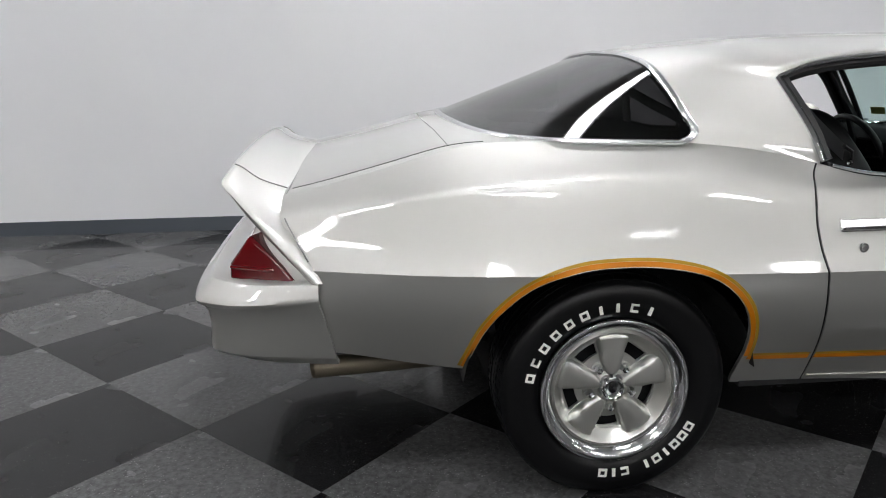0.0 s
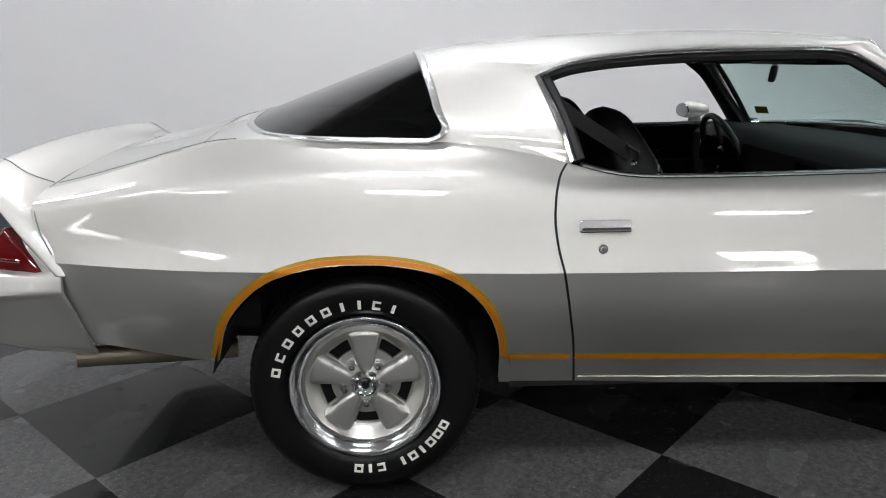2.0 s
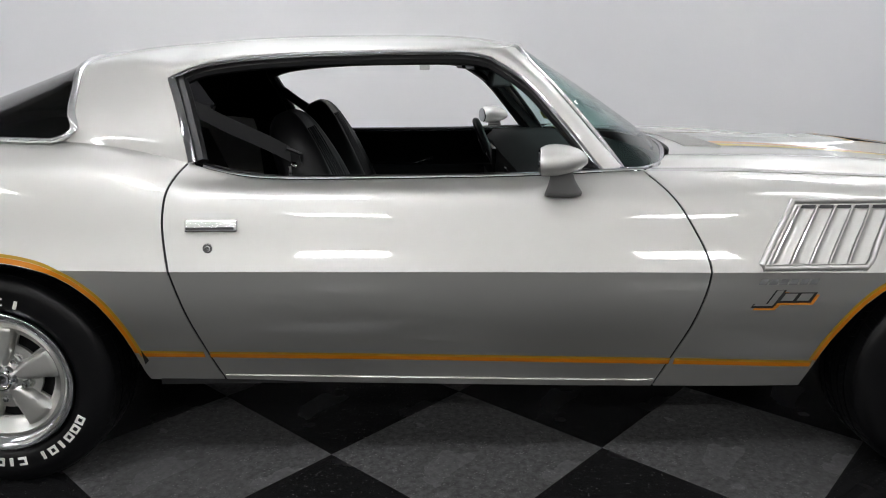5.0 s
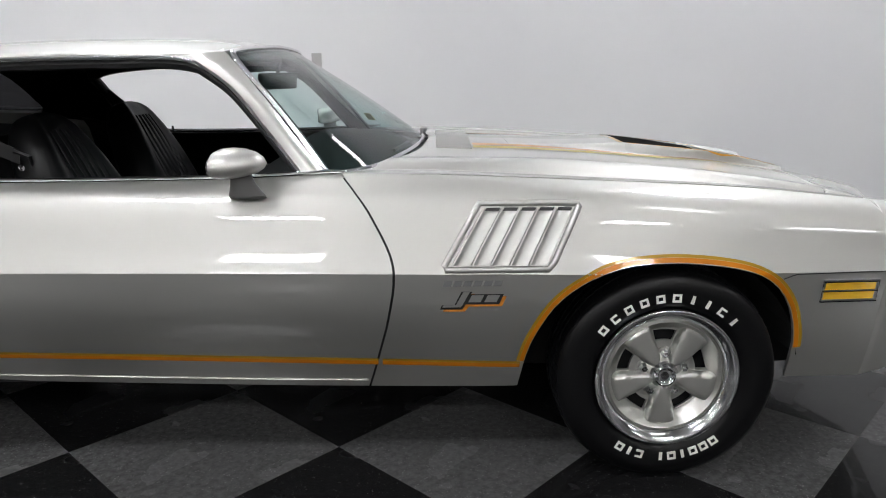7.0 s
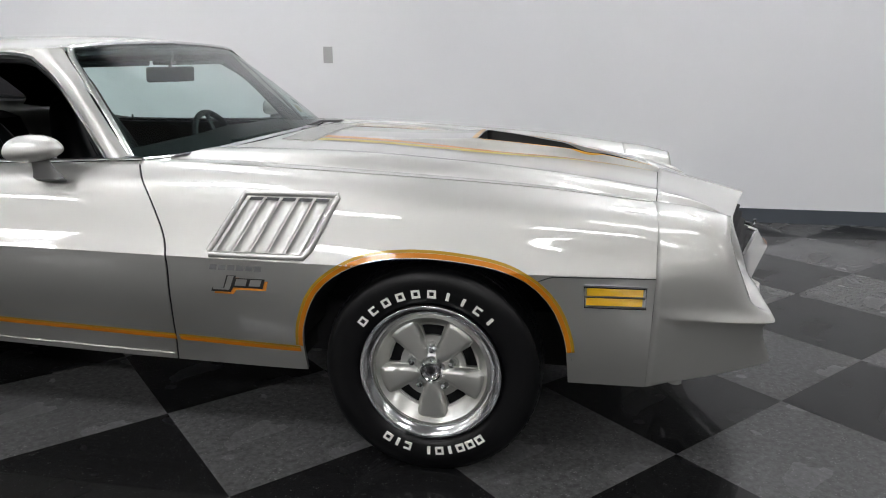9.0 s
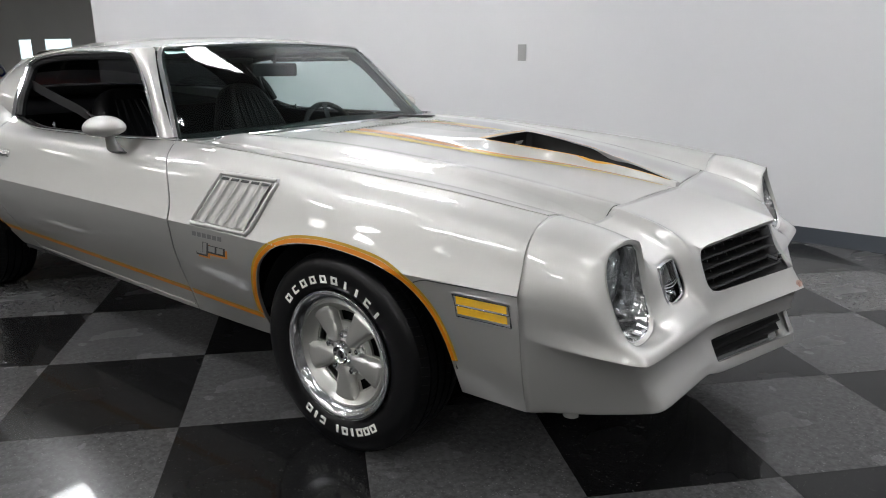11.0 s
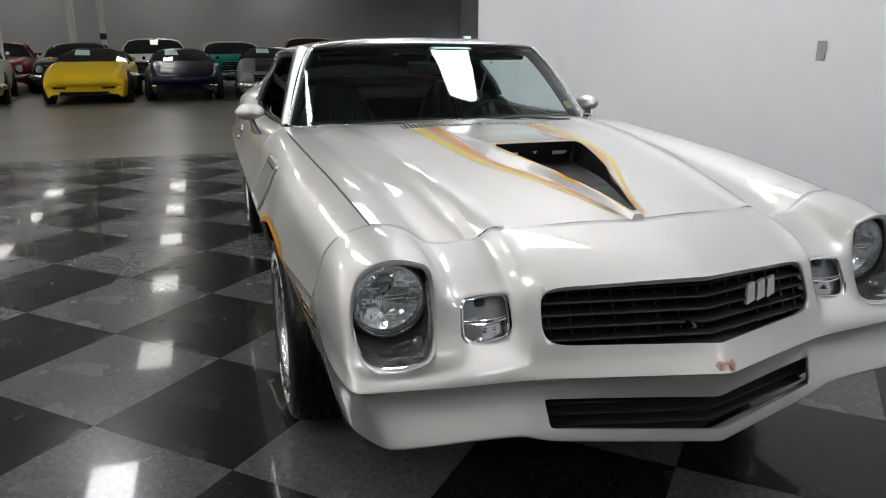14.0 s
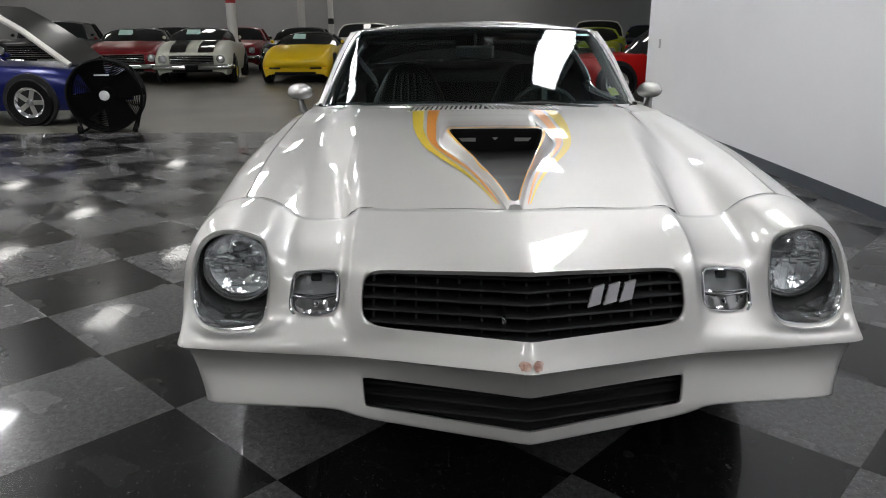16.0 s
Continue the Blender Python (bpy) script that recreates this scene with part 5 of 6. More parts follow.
        badge(2.166 + dx, 2.262 + dx, 0.562 + dz, 0.594 + dz, 0.012, out, material, name)
    badge(2.104, 2.156, 0.550, 0.557, 0.004, 0.0022, silver, "badge_face")
    badge(2.142, 2.160, 0.556, 0.598, 0.020, 0.0022, silver, "badge_face")
    badge(2.176, 2.210, 0.566, 0.588, 0.010, 0.0022, silver, "badge_face")
    badge(2.220, 2.254, 0.566, 0.588, 0.010, 0.0022, silver, "badge_face")

    # dark strips behind the door gaps stand in for the shade in them
    for knots in (DOOR_REAR, DOOR_FRONT):
        rows = []
        for z in np.linspace(0.262, 0.945, 40):
            x = float(curve(knots, z))
            w, s_ = flank_at(x, z)
            if z > flank(x, 7.0)[1] - 0.002:
                continue
            rows.append([(x + 0.003 + d, side * (flank_at(x + d, z)[0] - 0.0035), z) for d in (-0.013, 0.013)])
        part("door_gap_shade", grid(rows), dark_void, car, smooth=False)

# ---- scoop ----
SCOOP_BASE = [(2.36, 0.185), (2.67, 0.193), (2.84, 0.196), (2.945, 0.174), (3.042, 0.132), (3.17, 0.086), (3.296, 0.052), (3.406, 0.030), (3.455, 0.021)]
SCOOP_LIFT = [(2.36, 0.0), (2.5, 0.004), (2.67, 0.018), (2.8, 0.032), (3.1, 0.032), (3.30, 0.024), (3.455, 0.014)]
SCOOP_HOLE = [(2.790, 0.150), (2.81, 0.160), (2.86, 0.154), (2.95, 0.136), (3.06, 0.110), (3.18, 0.078), (3.28, 0.047), (3.37, 0.023), (3.43, 0.010)]


def scoop_height(x, w):
    b = float(curve(SCOOP_BASE, x))
    hole = float(curve(SCOOP_HOLE, x)) if x > 2.79 else 0.0
    k = min(1.0, max(0.0, (b - abs(w)) / max(0.006, min(0.034, (b - hole) * 0.8))))
    return hood_height(x, abs(w)) + float(curve(SCOOP_LIFT, x)) * k * k * (3 - 2 * k)


bm = bmesh.new()
bm.from_mesh(hood.data)
gone = []
for f in bm.faces:
    c = f.calc_center_median()
    if 2.79 < c.x < 3.43 and abs(c.y) < (float(curve(SCOOP_HOLE, c.x)) + float(curve(SCOOP_BASE, c.x))) / 2:
        gone.append(f)
bmesh.ops.delete(bm, geom=gone, context="FACES")
bm.to_mesh(hood.data)
bm.free()

bm = bmesh.new()
xs_hole = list(np.linspace(2.790, 2.86, 8)) + list(np.linspace(2.89, 3.43, 26))
for side in (-1, 1):
    rows = []
    for x in xs_hole + list(np.linspace(3.436, 3.455, 3)):
        a = float(curve(SCOOP_HOLE, x)) if x < 3.431 else 0.0
        b = float(curve(SCOOP_BASE, x))
        rows.append([(x, side * (a + (b - a) * k), scoop_height(x, a + (b - a) * k) + 0.0012 * (1 - k)) for k in np.linspace(0, 1, 9)])
    b = float(curve(SCOOP_BASE, 3.455))
    rows.append([(3.4565, side * b * k, hood_height(3.455, b * k) - 0.004) for k in np.linspace(0, 1, 9)])
    grid(rows, bm)
rows = []
for x in np.linspace(2.36, 2.790, 16):
    b = float(curve(SCOOP_BASE, x))
    rows.append([(x, b * k, scoop_height(x, b * k) + 0.0008) for k in np.linspace(-1, 1, 41)])
grid(rows, bm)
scoop = part("hood_scoop", welded(bm, 0.0005), silver, hood, "raised silver hood scoop with a black duct", angle=0)
solid(scoop, 0.004)
SCOOP_DEPTH = [(2.79, 0.075), (2.95, 0.062), (3.1, 0.045), (3.3, 0.018), (3.43, 0.003)]
rows = []
for x in xs_hole:
    a, d = float(curve(SCOOP_HOLE, x)), float(curve(SCOOP_DEPTH, x))
    top = scoop_height(x, a)
    ring = [(-a, top + 0.0005), (-a * 0.97, top - d * 0.55), (-a * 0.90, top - d * 0.95), (-a * 0.7, top - d), (0, top - d), (a * 0.7, top - d), (a * 0.90, top - d * 0.95), (a * 0.97, top - d * 0.55), (a, top + 0.0005)]
    rows.append([(x, w, z) for w, z in ring])
duct = grid(rows)
duct.verts.ensure_lookup_table()
duct.faces.new([duct.verts[k] for k in range(9)])
part("duct", welded(duct), shader("duct_black", (0.0035, 0.003, 0.003), 0.34, Specular_IOR_Level=0.22), hood, "glossy black scoop duct", angle=50)


def hood_strip(left, right, x0, x1, name, material, at=None):
    """A stripe on hood and scoop between two half widths given over x; both sides."""
    for side in (-1, 1):
        rows = [[(x, side * w, scoop_height(x, w) + 0.0022) for w in np.linspace(float(curve(left, x)), float(curve(right, x)), 5)] for x in at or np.linspace(x0, x1, 40)]
        part(name, welded(grid(rows)), material, hood, angle=0)


hood_strip([(2.22, 0.303), (2.54, 0.293), (2.73, 0.275), (2.885, 0.248), (3.01, 0.204), (3.11, 0.158), (3.215, 0.112), (3.31, 0.078), (3.43, 0.044)], [(2.22, 0.254), (2.6, 0.254), (2.775, 0.239), (2.874, 0.224), (3.0, 0.186), (3.1, 0.145), (3.2, 0.106), (3.31, 0.071), (3.43, 0.041)], 2.226, 3.42, "yellow_stripe", stripe_yellow)
hood_strip([(2.22, 0.238), (2.646, 0.240), (2.80, 0.232), (2.90, 0.211), (3.02, 0.168), (3.14, 0.118), (3.244, 0.083), (3.43, 0.038)], [(2.22, 0.186), (2.6, 0.206), (2.78, 0.207), (2.88, 0.200), (3.016, 0.153), (3.116, 0.114), (3.24, 0.076), (3.43, 0.035)], 2.226, 3.42, "orange_stripe", stripe_orange)


def rim_of(x, k):
    """A half width between the duct's edge and the scoop's foot."""
    a, b = float(curve(SCOOP_HOLE, x)), float(curve(SCOOP_BASE, x))
    return a + min(0.010, (b - a) * 0.30) * k


xs_rim = [x for x in xs_hole if x > 2.792]
hood_strip([(x, rim_of(x, 1.0)) for x in xs_rim], [(x, rim_of(x, 0.12)) for x in xs_rim], 2.793, 3.428, "duct_outline", stripe_gold_bright, xs_rim)
rows = [[(x, y, scoop_height(x, y) + 0.0024) for x in (2.768, 2.776, 2.786)] for y in np.linspace(-0.158, 0.158, 30)]
part("duct_outline_back", grid(rows), stripe_gold_bright, hood, angle=0)

rows = [[(x, y, hood_height(x, abs(y)) + 0.0022) for x in np.linspace(2.100, 2.218, 5)] for y in np.linspace(-0.318, 0.318, 25)]
part("cowl_grille", grid(rows), matt_black, hood, "slotted cowl air grille")
fin_mesh = None
for k in range(31):
    y = -0.315 + 0.63 * k / 30
    if fin_mesh is None:
        ob = part("cowl_fin", box(-0.062, 0.062, -0.0058, 0.0058, -0.003, 0.0042), silver, hood, smooth=False)
        fin_mesh = ob.data
    else:
        ob = new("cowl_fin", fin_mesh)
        ob.parent = hood
    ob.matrix_basis = pose(2.159, y, hood_height(2.159, abs(y)) + 0.0005, 0, 0.8, 6 if y > 0.02 else -6)

# Dark strips hold the shade of the hood's side gaps; silver fills the front.
for side in (-1, 1):
    rows = [[(x, side * (float(curve(HOOD_GAP, x)) + 0.002 + d), float(curve(HOOD_GAP_Z, x)) - 0.006) for d in (-0.012, 0.012)] for x in np.linspace(1.95, 3.36, 30)]
    part("hood_gap_shade", grid(rows), dark_void, car, smooth=False)
rows, line = [], []
for y in np.linspace(-0.715, 0.715, 110):
    x = float(curve(HOOD_END, abs(y))) + 0.0015
    z = hood_height(min(x, 3.46), abs(y))
    rows.append([(x + d, y, z - 0.0045) for d in (-0.016, 0.016)])
    if abs(y) < 0.575:
        line.append((x, y, z - 0.0028))
front_filler = part("hood_front_filler", grid(rows), silver, car, smooth=True)
part("hood_front_gap", tube(line, 0.0014, 6), dark_void, front_filler)

# Cowl well, wipers, inner shell.
bm = bmesh.new()
rows = []
for y in np.linspace(-0.80, 0.80, 25):
    back = float(curve([(0, 2.045), (0.3, 2.015), (0.6, 1.925), (0.80, 1.80)], abs(y)))
    front = float(curve(HOOD_START, min(abs(y), 0.782))) + 0.03
    rows.append([(back - 0.03, y, 0.885), (back, y, 0.882), (front, y, 0.865)])
part("cowl_well", grid(rows, bm), black_plastic, car, smooth=False)
for x0, y0, x1, y1 in ((2.09, 0.12, 1.955, -0.42), (2.06, 0.52, 2.04, 0.02)):
    part("wiper", tube([(x0, y0, 0.915), ((x0 + x1) / 2 - 0.01, (y0 + y1) / 2, 0.935), (x1, y1, 0.925)], 0.006, 6), black_plastic, car)

# ---- cabin ----
for sheet_name, sheet in (("headliner", rail), ("headliner_rear", sail)):
    bm = bmesh.new()
    for side in (-1, 1):
        grid([[(x, side * (w - 0.022 * min(1, w / 0.3)), z - 0.022) for x, w, z in row] for row in sheet], bm)
    part(sheet_name, welded(bm, 0.003), vinyl, car)
for side in (-1, 1):
    rows = [[(x, side * (flank(x, s)[0] - 0.045), flank(x, s)[1] - 0.004) for s in (0.3, 1.5, 3, 4.5, 5.6, 6.6, 7.0)] for x in np.linspace(0.40, 2.02, 28)]
    part("door_lining", grid(rows), vinyl, car, "black vinyl door lining")
    rows = [[(x, side * w, flank(x, 7.0)[1] - 0.003) for w in (flank(x, 7.0)[0] - 0.002, flank(x, 7.0)[0] - 0.05)] for x in np.linspace(0.60, 1.80, 12)]
    part("sill_top", grid(rows), vinyl, car)
    front = spline([(1.778, 0.745, 0.896), (1.655, 0.699, 1.02), (1.545, 0.647, 1.142), (1.472, 0.597, 1.238)], 12)
    back = spline([(1.715, 0.765, 0.893), (1.60, 0.712, 1.03), (1.50, 0.673, 1.14), (1.36, 0.638, 1.224)], 12)
    rows = [[(b[0], side * (b[1] - 0.006), b[2]), ((b[0] + f[0]) / 2 - 0.01, side * (min(b[1], f[1]) - 0.045), (b[2] + f[2]) / 2 - 0.01), (f[0], side * (f[1] - 0.012), f[2])] for b, f in zip(back, front)]
    part("pillar_lining", grid(rows), vinyl, car)
    part("inner_belt_trim", tube([(x, side * (flank(x, 7.0)[0] - 0.046), flank(x, 7.0)[1] + 0.003) for x in np.linspace(0.62, 1.78, 20)], 0.004, 6), trim_metal, car)
    part("armrest", box(0.95, 1.55, *sorted((side * 0.80, side * 0.86)), 0.66, 0.71), vinyl, car)
    part("lock_pin", lathe([(0.0005, 0.03), (0.006, 0.028), (0.007, 0.0)], 12, "z", (0.83, side * 0.735, 0.885)), chrome, car)
    part("inner_handle", tube([(1.50, side * 0.80, 0.79), (1.55, side * 0.775, 0.80), (1.60, side * 0.775, 0.82)], 0.008, 8), chrome, car)

rows = []
for y in np.linspace(-0.74, 0.74, 25):
    hump = 0.012 * math.exp(-((y - 0.37) / 0.2) ** 2)
    pull = 0.10 * (abs(y) / 0.74) ** 2
    rows.append([(1.52, y, 0.55), (1.50, y, 0.78), (1.51, y, 0.855 + hump), (1.55, y, 0.888 + hump), (1.64, y, 0.900 + hump * 0.5), (1.78 - pull * 0.3, y, 0.898), (2.0 - pull * 1.6, y, 0.892)])
part("dashboard", grid(rows), dash_black, car, "black padded dashboard")
part("instrument_binnacle", box(1.488, 1.505, 0.16, 0.60, 0.74, 0.86), black_gloss, car, smooth=False)
for y in (-0.30, -0.48):
    part("air_vent", box(1.492, 1.502, y - 0.06, y + 0.06, 0.80, 0.84), black_gloss, car, smooth=False)
ring = []
for k in range(40):
    a = 2 * math.pi * k / 40
    ring.append((0.185 * math.cos(a), 0.185 * math.sin(a), 0))
steering = part("steering_wheel", tube(ring, 0.014, 10, closed=True), black_plastic, car, "black three-spoke steering wheel", angle=0)
steering.matrix_basis = pose(1.505, 0.37, 0.785, 0, 68 - 180, 0)
for a in (0, 180, 270):
    part("spoke", box(0.03, 0.18, -0.014, 0.014, -0.012, -0.004), black_plastic, steering, smooth=False).matrix_basis = pose(0, 0, 0, 0, 0, a)
part("horn_pad", lathe([(0.0005, -0.03), (0.045, -0.028), (0.055, -0.01), (0.04, 0.01)], 24, "z"), black_plastic, steering)
part("steering_column", tube([(1.515, 0.37, 0.78), (1.70, 0.37, 0.72)], 0.04, 12), black_plastic, car)

BACKREST = [(1.00, 0.40, 0.235, 0.13), (0.965, 0.50, 0.25, 0.16), (0.925, 0.60, 0.255, 0.17), (0.885, 0.70, 0.25, 0.165), (0.848, 0.79, 0.235, 0.155), (0.815, 0.87, 0.205, 0.145), (0.79, 0.93, 0.17, 0.135), (0.772, 0.975, 0.15, 0.12), (0.760, 1.01, 0.125, 0.10), (0.752, 1.032, 0.09, 0.07), (0.748, 1.042, 0.045, 0.035)]


def seat(y):
    """A high-back bucket seat: a lofted backrest with side bolsters and pleats, and a cushion."""
    rows = []
    for cx, cz, hw, th in BACKREST:
        ring = []
        for k in range(28):
            a = 2 * math.pi * k / 28
            ex = math.copysign(abs(math.cos(a)) ** 0.7, math.cos(a))
            ey = math.copysign(abs(math.sin(a)) ** 0.7, math.sin(a))
            bolster = 0.035 * math.exp(-((abs(ex) - 0.8) / 0.18) ** 2) * (ey > 0) * min(1.0, hw / 0.2)
            ring.append((cx + ey * th * 0.5 + bolster, y + ex * hw, cz + ey * th * 0.22))
        rows.append(ring)
    bm = grid(rows, close_v=True)
    bm.verts.ensure_lookup_table()
    bm.faces.new([bm.verts[len(bm.verts) - 28 + k] for k in range(28)])
    chair = part("seat", welded(bm), vinyl, car, "black vinyl high-back bucket seat", angle=0)
    subdivided(chair, 1)
    soft(part("cushion", box(0.95, 1.44, y - 0.25, y + 0.25, 0.36, 0.53), vinyl, chair), 0.06, 4)
    for k in range(7):
        yy = (k - 3) * 0.043
        line = [(cx + th * 0.5 - 0.002, y + yy * min(1.0, hw / 0.19), cz + th * 0.11) for cx, cz, hw, th in BACKREST[1:8]]
        part("pleat", tube(even(spline(line, 30), 16), 0.013, 8), vinyl, chair)
    return chair


seat(-0.36)
seat(0.36)
rear_seat = bmesh.new()
grid([[(0.50, y, 0.42), (0.42, y, 0.50), (0.28, y, 0.72), (0.20, y, 0.90), (0.10, y, 0.93), (-0.50, y, 0.955)] for y in np.linspace(-0.68, 0.68, 12)], rear_seat)
part("rear_seat", rear_seat, vinyl, car)
rear_view = part("rear_view_mirror", box(-0.012, 0.012, -0.105, 0.105, -0.030, 0.030), black_plastic, car, "black rear-view mirror", smooth=False)
rear_view.matrix_basis = pose(1.50, 0.0, 1.140, 0, 8, -28)
soft(rear_view, 0.008, 2)
part("mirror_stem", tube([(1.50, 0.0, 1.17), (1.515, 0.0, 1.215), (1.512, 0.0, 1.25)], 0.007, 8), black_plastic, rear_view).matrix_basis = rear_view.matrix_basis.inverted()
shade_rows = []
for y in np.linspace(-0.58, 0.58, 15):
    shade_rows.append([(1.480 + 0.030 * (1 - (y / 0.6) ** 2) + d, y, 1.236 + 0.022 * (1 - (y / 0.6) ** 2) - 0.62 * d) for d in (0.0, 0.02, 0.04)])
part("windscreen_shade_band", grid(shade_rows), dark_glass, car, "dark shade band of the windscreen").visible_shadow = False
for side in (-1, 1):
    visor = part("sun_visor", box(1.36, 1.475, *sorted((side * 0.10, side * 0.54)), 1.175, 1.195), vinyl, car)
    soft(visor, 0.006)
for side in (-1, 1):
    # a flat strap from the post to the seat's shoulder, its guide and buckle
    strap = [(0.555, side * 0.690, 1.075), (0.64, side * 0.640, 1.020), (0.735, side * 0.585, 0.965), (0.80, side * 0.555, 0.925)]
    belt = part("seat_belt", welded(grid([[(x, y, z - d) for d in (-0.024, 0.024)] for x, y, z in spline(strap, 10)])), black_plastic, car, "black webbing seat belt")
    solid(belt, 0.003)
    part("belt_guide", tube([(0.79, side * 0.565, 0.945), (0.83, side * 0.550, 0.925), (0.835, side * 0.550, 0.87), (0.80, side * 0.560, 0.85)], 0.007, 6), black_plastic, belt)
    part("buckle", lathe([(0.0005, 0.012), (0.008, 0.010), (0.010, 0.0)], 12, "y", (0.812, side * 0.572, 0.895)), chrome, belt)
    part("window_crank", tube([(1.16, side * 0.815, 0.72), (1.16, side * 0.79, 0.72), (1.24, side * 0.785, 0.745), (1.25, side * 0.765, 0.75)], 0.008, 8), chrome, car)
    part("door_pull", tube([(1.36, side * 0.80, 0.76), (1.39, side * 0.775, 0.79), (1.43, side * 0.775, 0.825), (1.46, side * 0.80, 0.84)], 0.012, 8, flat=0.6), chrome, car)
key = part("ignition_key", tube([(1.468, 0.30, 0.765), (1.455, 0.30, 0.76), (1.45, 0.30, 0.74)], 0.005, 6), chrome, car)
part("key_tag", box(1.448, 1.452, 0.286, 0.314, 0.66, 0.725), shader("yellow_tag", (0.55, 0.50, 0.05), 0.5), key, "small yellow key tag", smooth=False)
note = part("windscreen_sticker", box(-0.022, 0.022, -0.03, 0.03, -0.001, 0.001), shader("yellow_paper", (0.26, 0.27, 0.06), 0.7), car, "small yellow sticker inside the windscreen", smooth=False)
note.matrix_basis = pose(1.79, 0.650, 0.960, 0, 48, 38)

# grille badge as plain blocks, hook, chipped nose
for k in range(3):
    y = 0.165 + 0.040 * k
    x = vee(y, 3.752, 3.648) + 0.018
    bm = bmesh.new()
    pts = [(-0.022, -0.022), (0.010, -0.017), (0.022, 0.024), (-0.006, 0.019)]
    f0 = [bm.verts.new((0.004 - z * 0.4 - 0.27 * py, py, z)) for py, z in pts]
    f1 = [bm.verts.new((-0.006 - z * 0.4 - 0.27 * py, py, z)) for py, z in pts]
    bm.faces.new(f0)
    for i in range(4):
        bm.faces.new((f0[i], f1[i], f1[(i + 1) % 4], f0[(i + 1) % 4]))
    bmesh.ops.recalc_face_normals(bm, faces=bm.faces[:])
    part("badge_block", bm, shader("badge_grey", (0.30, 0.30, 0.31), 0.5, 0.3), grille, "bright slanted badge block", smooth=False).location = (x - 0.004, y, 0.649 + 0.002 * k)
part("tow_hook", tube([(3.77, -0.055, 0.618), (3.80, -0.058, 0.612), (3.805, -0.06, 0.620), (3.803, -0.06, 0.632)], 0.006, 8), chrome, grille)
for side in (-1, 1):
    part("tow_bracket", tube([(3.46, side * 0.74, 0.31), (3.46, side * 0.74, 0.275)], 0.022, 10), silver, car)

# ---- hall fittings ----
white_plastic = shader("white_plastic", (0.62, 0.62, 0.62), 0.4)
plate_metal = shader("brushed_plate", (0.46, 0.46, 0.46), 0.42, 0.7)


def wall_plate(x, z, w=0.075, h=0.125):
    plate = thing("wall_outlet", "brushed metal outlet plate on the white wall", "outlet", at=pose(x, WALL_Y, z))
    soft(part("plate", box(-w / 2, w / 2, -0.007, -0.001, -h / 2, h / 2), plate_metal, plate, smooth=False), 0.003)
    for dz in (-0.028, 0.028):
        part("socket", lathe([(0.0005, -0.0095), (0.015, -0.0095), (0.0165, -0.006)], 20, "y", (0, 0, dz)), plate_metal, plate)
    return plate


wall_plate(1.231, 1.215)
wall_plate(-4.55, 1.05, 0.07, 0.115)

pillar_white = shader("pillar_white", (0.62, 0.62, 0.60), 0.5)
band_red = shader("band_red", (0.35, 0.02, 0.02), 0.5)


def pillar(x, y, r, z0, z1, material, label):
    p = thing("steel_pillar", label, "pillar", "hall pillars", at=pose(x, y, 0))
    part("shaft", lathe([(r, -0.012), (r, 6.2)], 20, "z"), pillar_white, p)
    part("band", lathe([(r + 0.004, z0), (r + 0.004, z1)], 20, "z"), material, p)
    part("base_plate", box(-r * 1.6, r * 1.6, -r * 1.6, r * 1.6, -0.012, 0.012), pillar_white, p, smooth=False)


pillar(-15.2, -5.66, 0.13, 1.93, 2.17, band_red, "white steel pillar with a red painted band")
pillar(-22.3, -5.0, 0.13, 2.6, 2.7, pillar_white, "plain white steel pillar in the hall")
pillar(-27.2, -4.6, 0.12, 1.45, 1.68, black_plastic, "white steel pillar with a dark band")

window_glow = emitter("daylight_pane", (0.75, 0.95, 1.0), 1.2)
for k, x in enumerate((-28.0, -24.9, -22.9, -22.0)):
    win = thing("window_%d" % (k + 1), "small bright daylight window in the far side wall", "window", kind="structure", at=pose(x, 11.0, 1.27))
    part("pane", box(-0.45, 0.45, -0.02, 0.0, -0.35, 0.35), window_glow, win, smooth=False)
    soft(part("window_frame", box(-0.52, 0.52, -0.015, 0.05, -0.42, -0.355), pillar_white, win, smooth=False), 0.004)

# ---- other cars in the hall ----
sign_card = shader("window_card", (0.42, 0.62, 0.58), 0.5)
car_glass = shader("dark_car_glass", (0.012, 0.014, 0.015), 0.05, 0, 0.6)
lamp_glass = shader("lamp_glass", (0.55, 0.56, 0.57), 0.12, 0.6, 0.5)


def road_wheel(parent, x, y, r, side):
    w = part("wheel", lathe([(r * 0.62, -0.09), (r * 0.93, -0.10), (r, -0.07), (r, 0.07), (r * 0.93, 0.10), (r * 0.6, 0.09)], 28, "y"), rubber, parent, "black road tyre")
    part("rim", lathe([(0.001, -0.075), (r * 0.15, -0.08), (r * 0.2, -0.05), (r * 0.5, -0.055), (r * 0.6, -0.09), (r * 0.64, -0.095)], 28, "y"), chrome, w)
    for k in range(5):
        a = 2 * math.pi * k / 5
        part("spoke", box(r * 0.15, r * 0.58, -0.075, -0.055, -0.03, 0.03), rim_silver, w, smooth=False).matrix_basis = Matrix.Rotation(a, 4, "Y")
    w.matrix_basis = pose(x, y, r, 0, 0, 180 if side > 0 else 0)


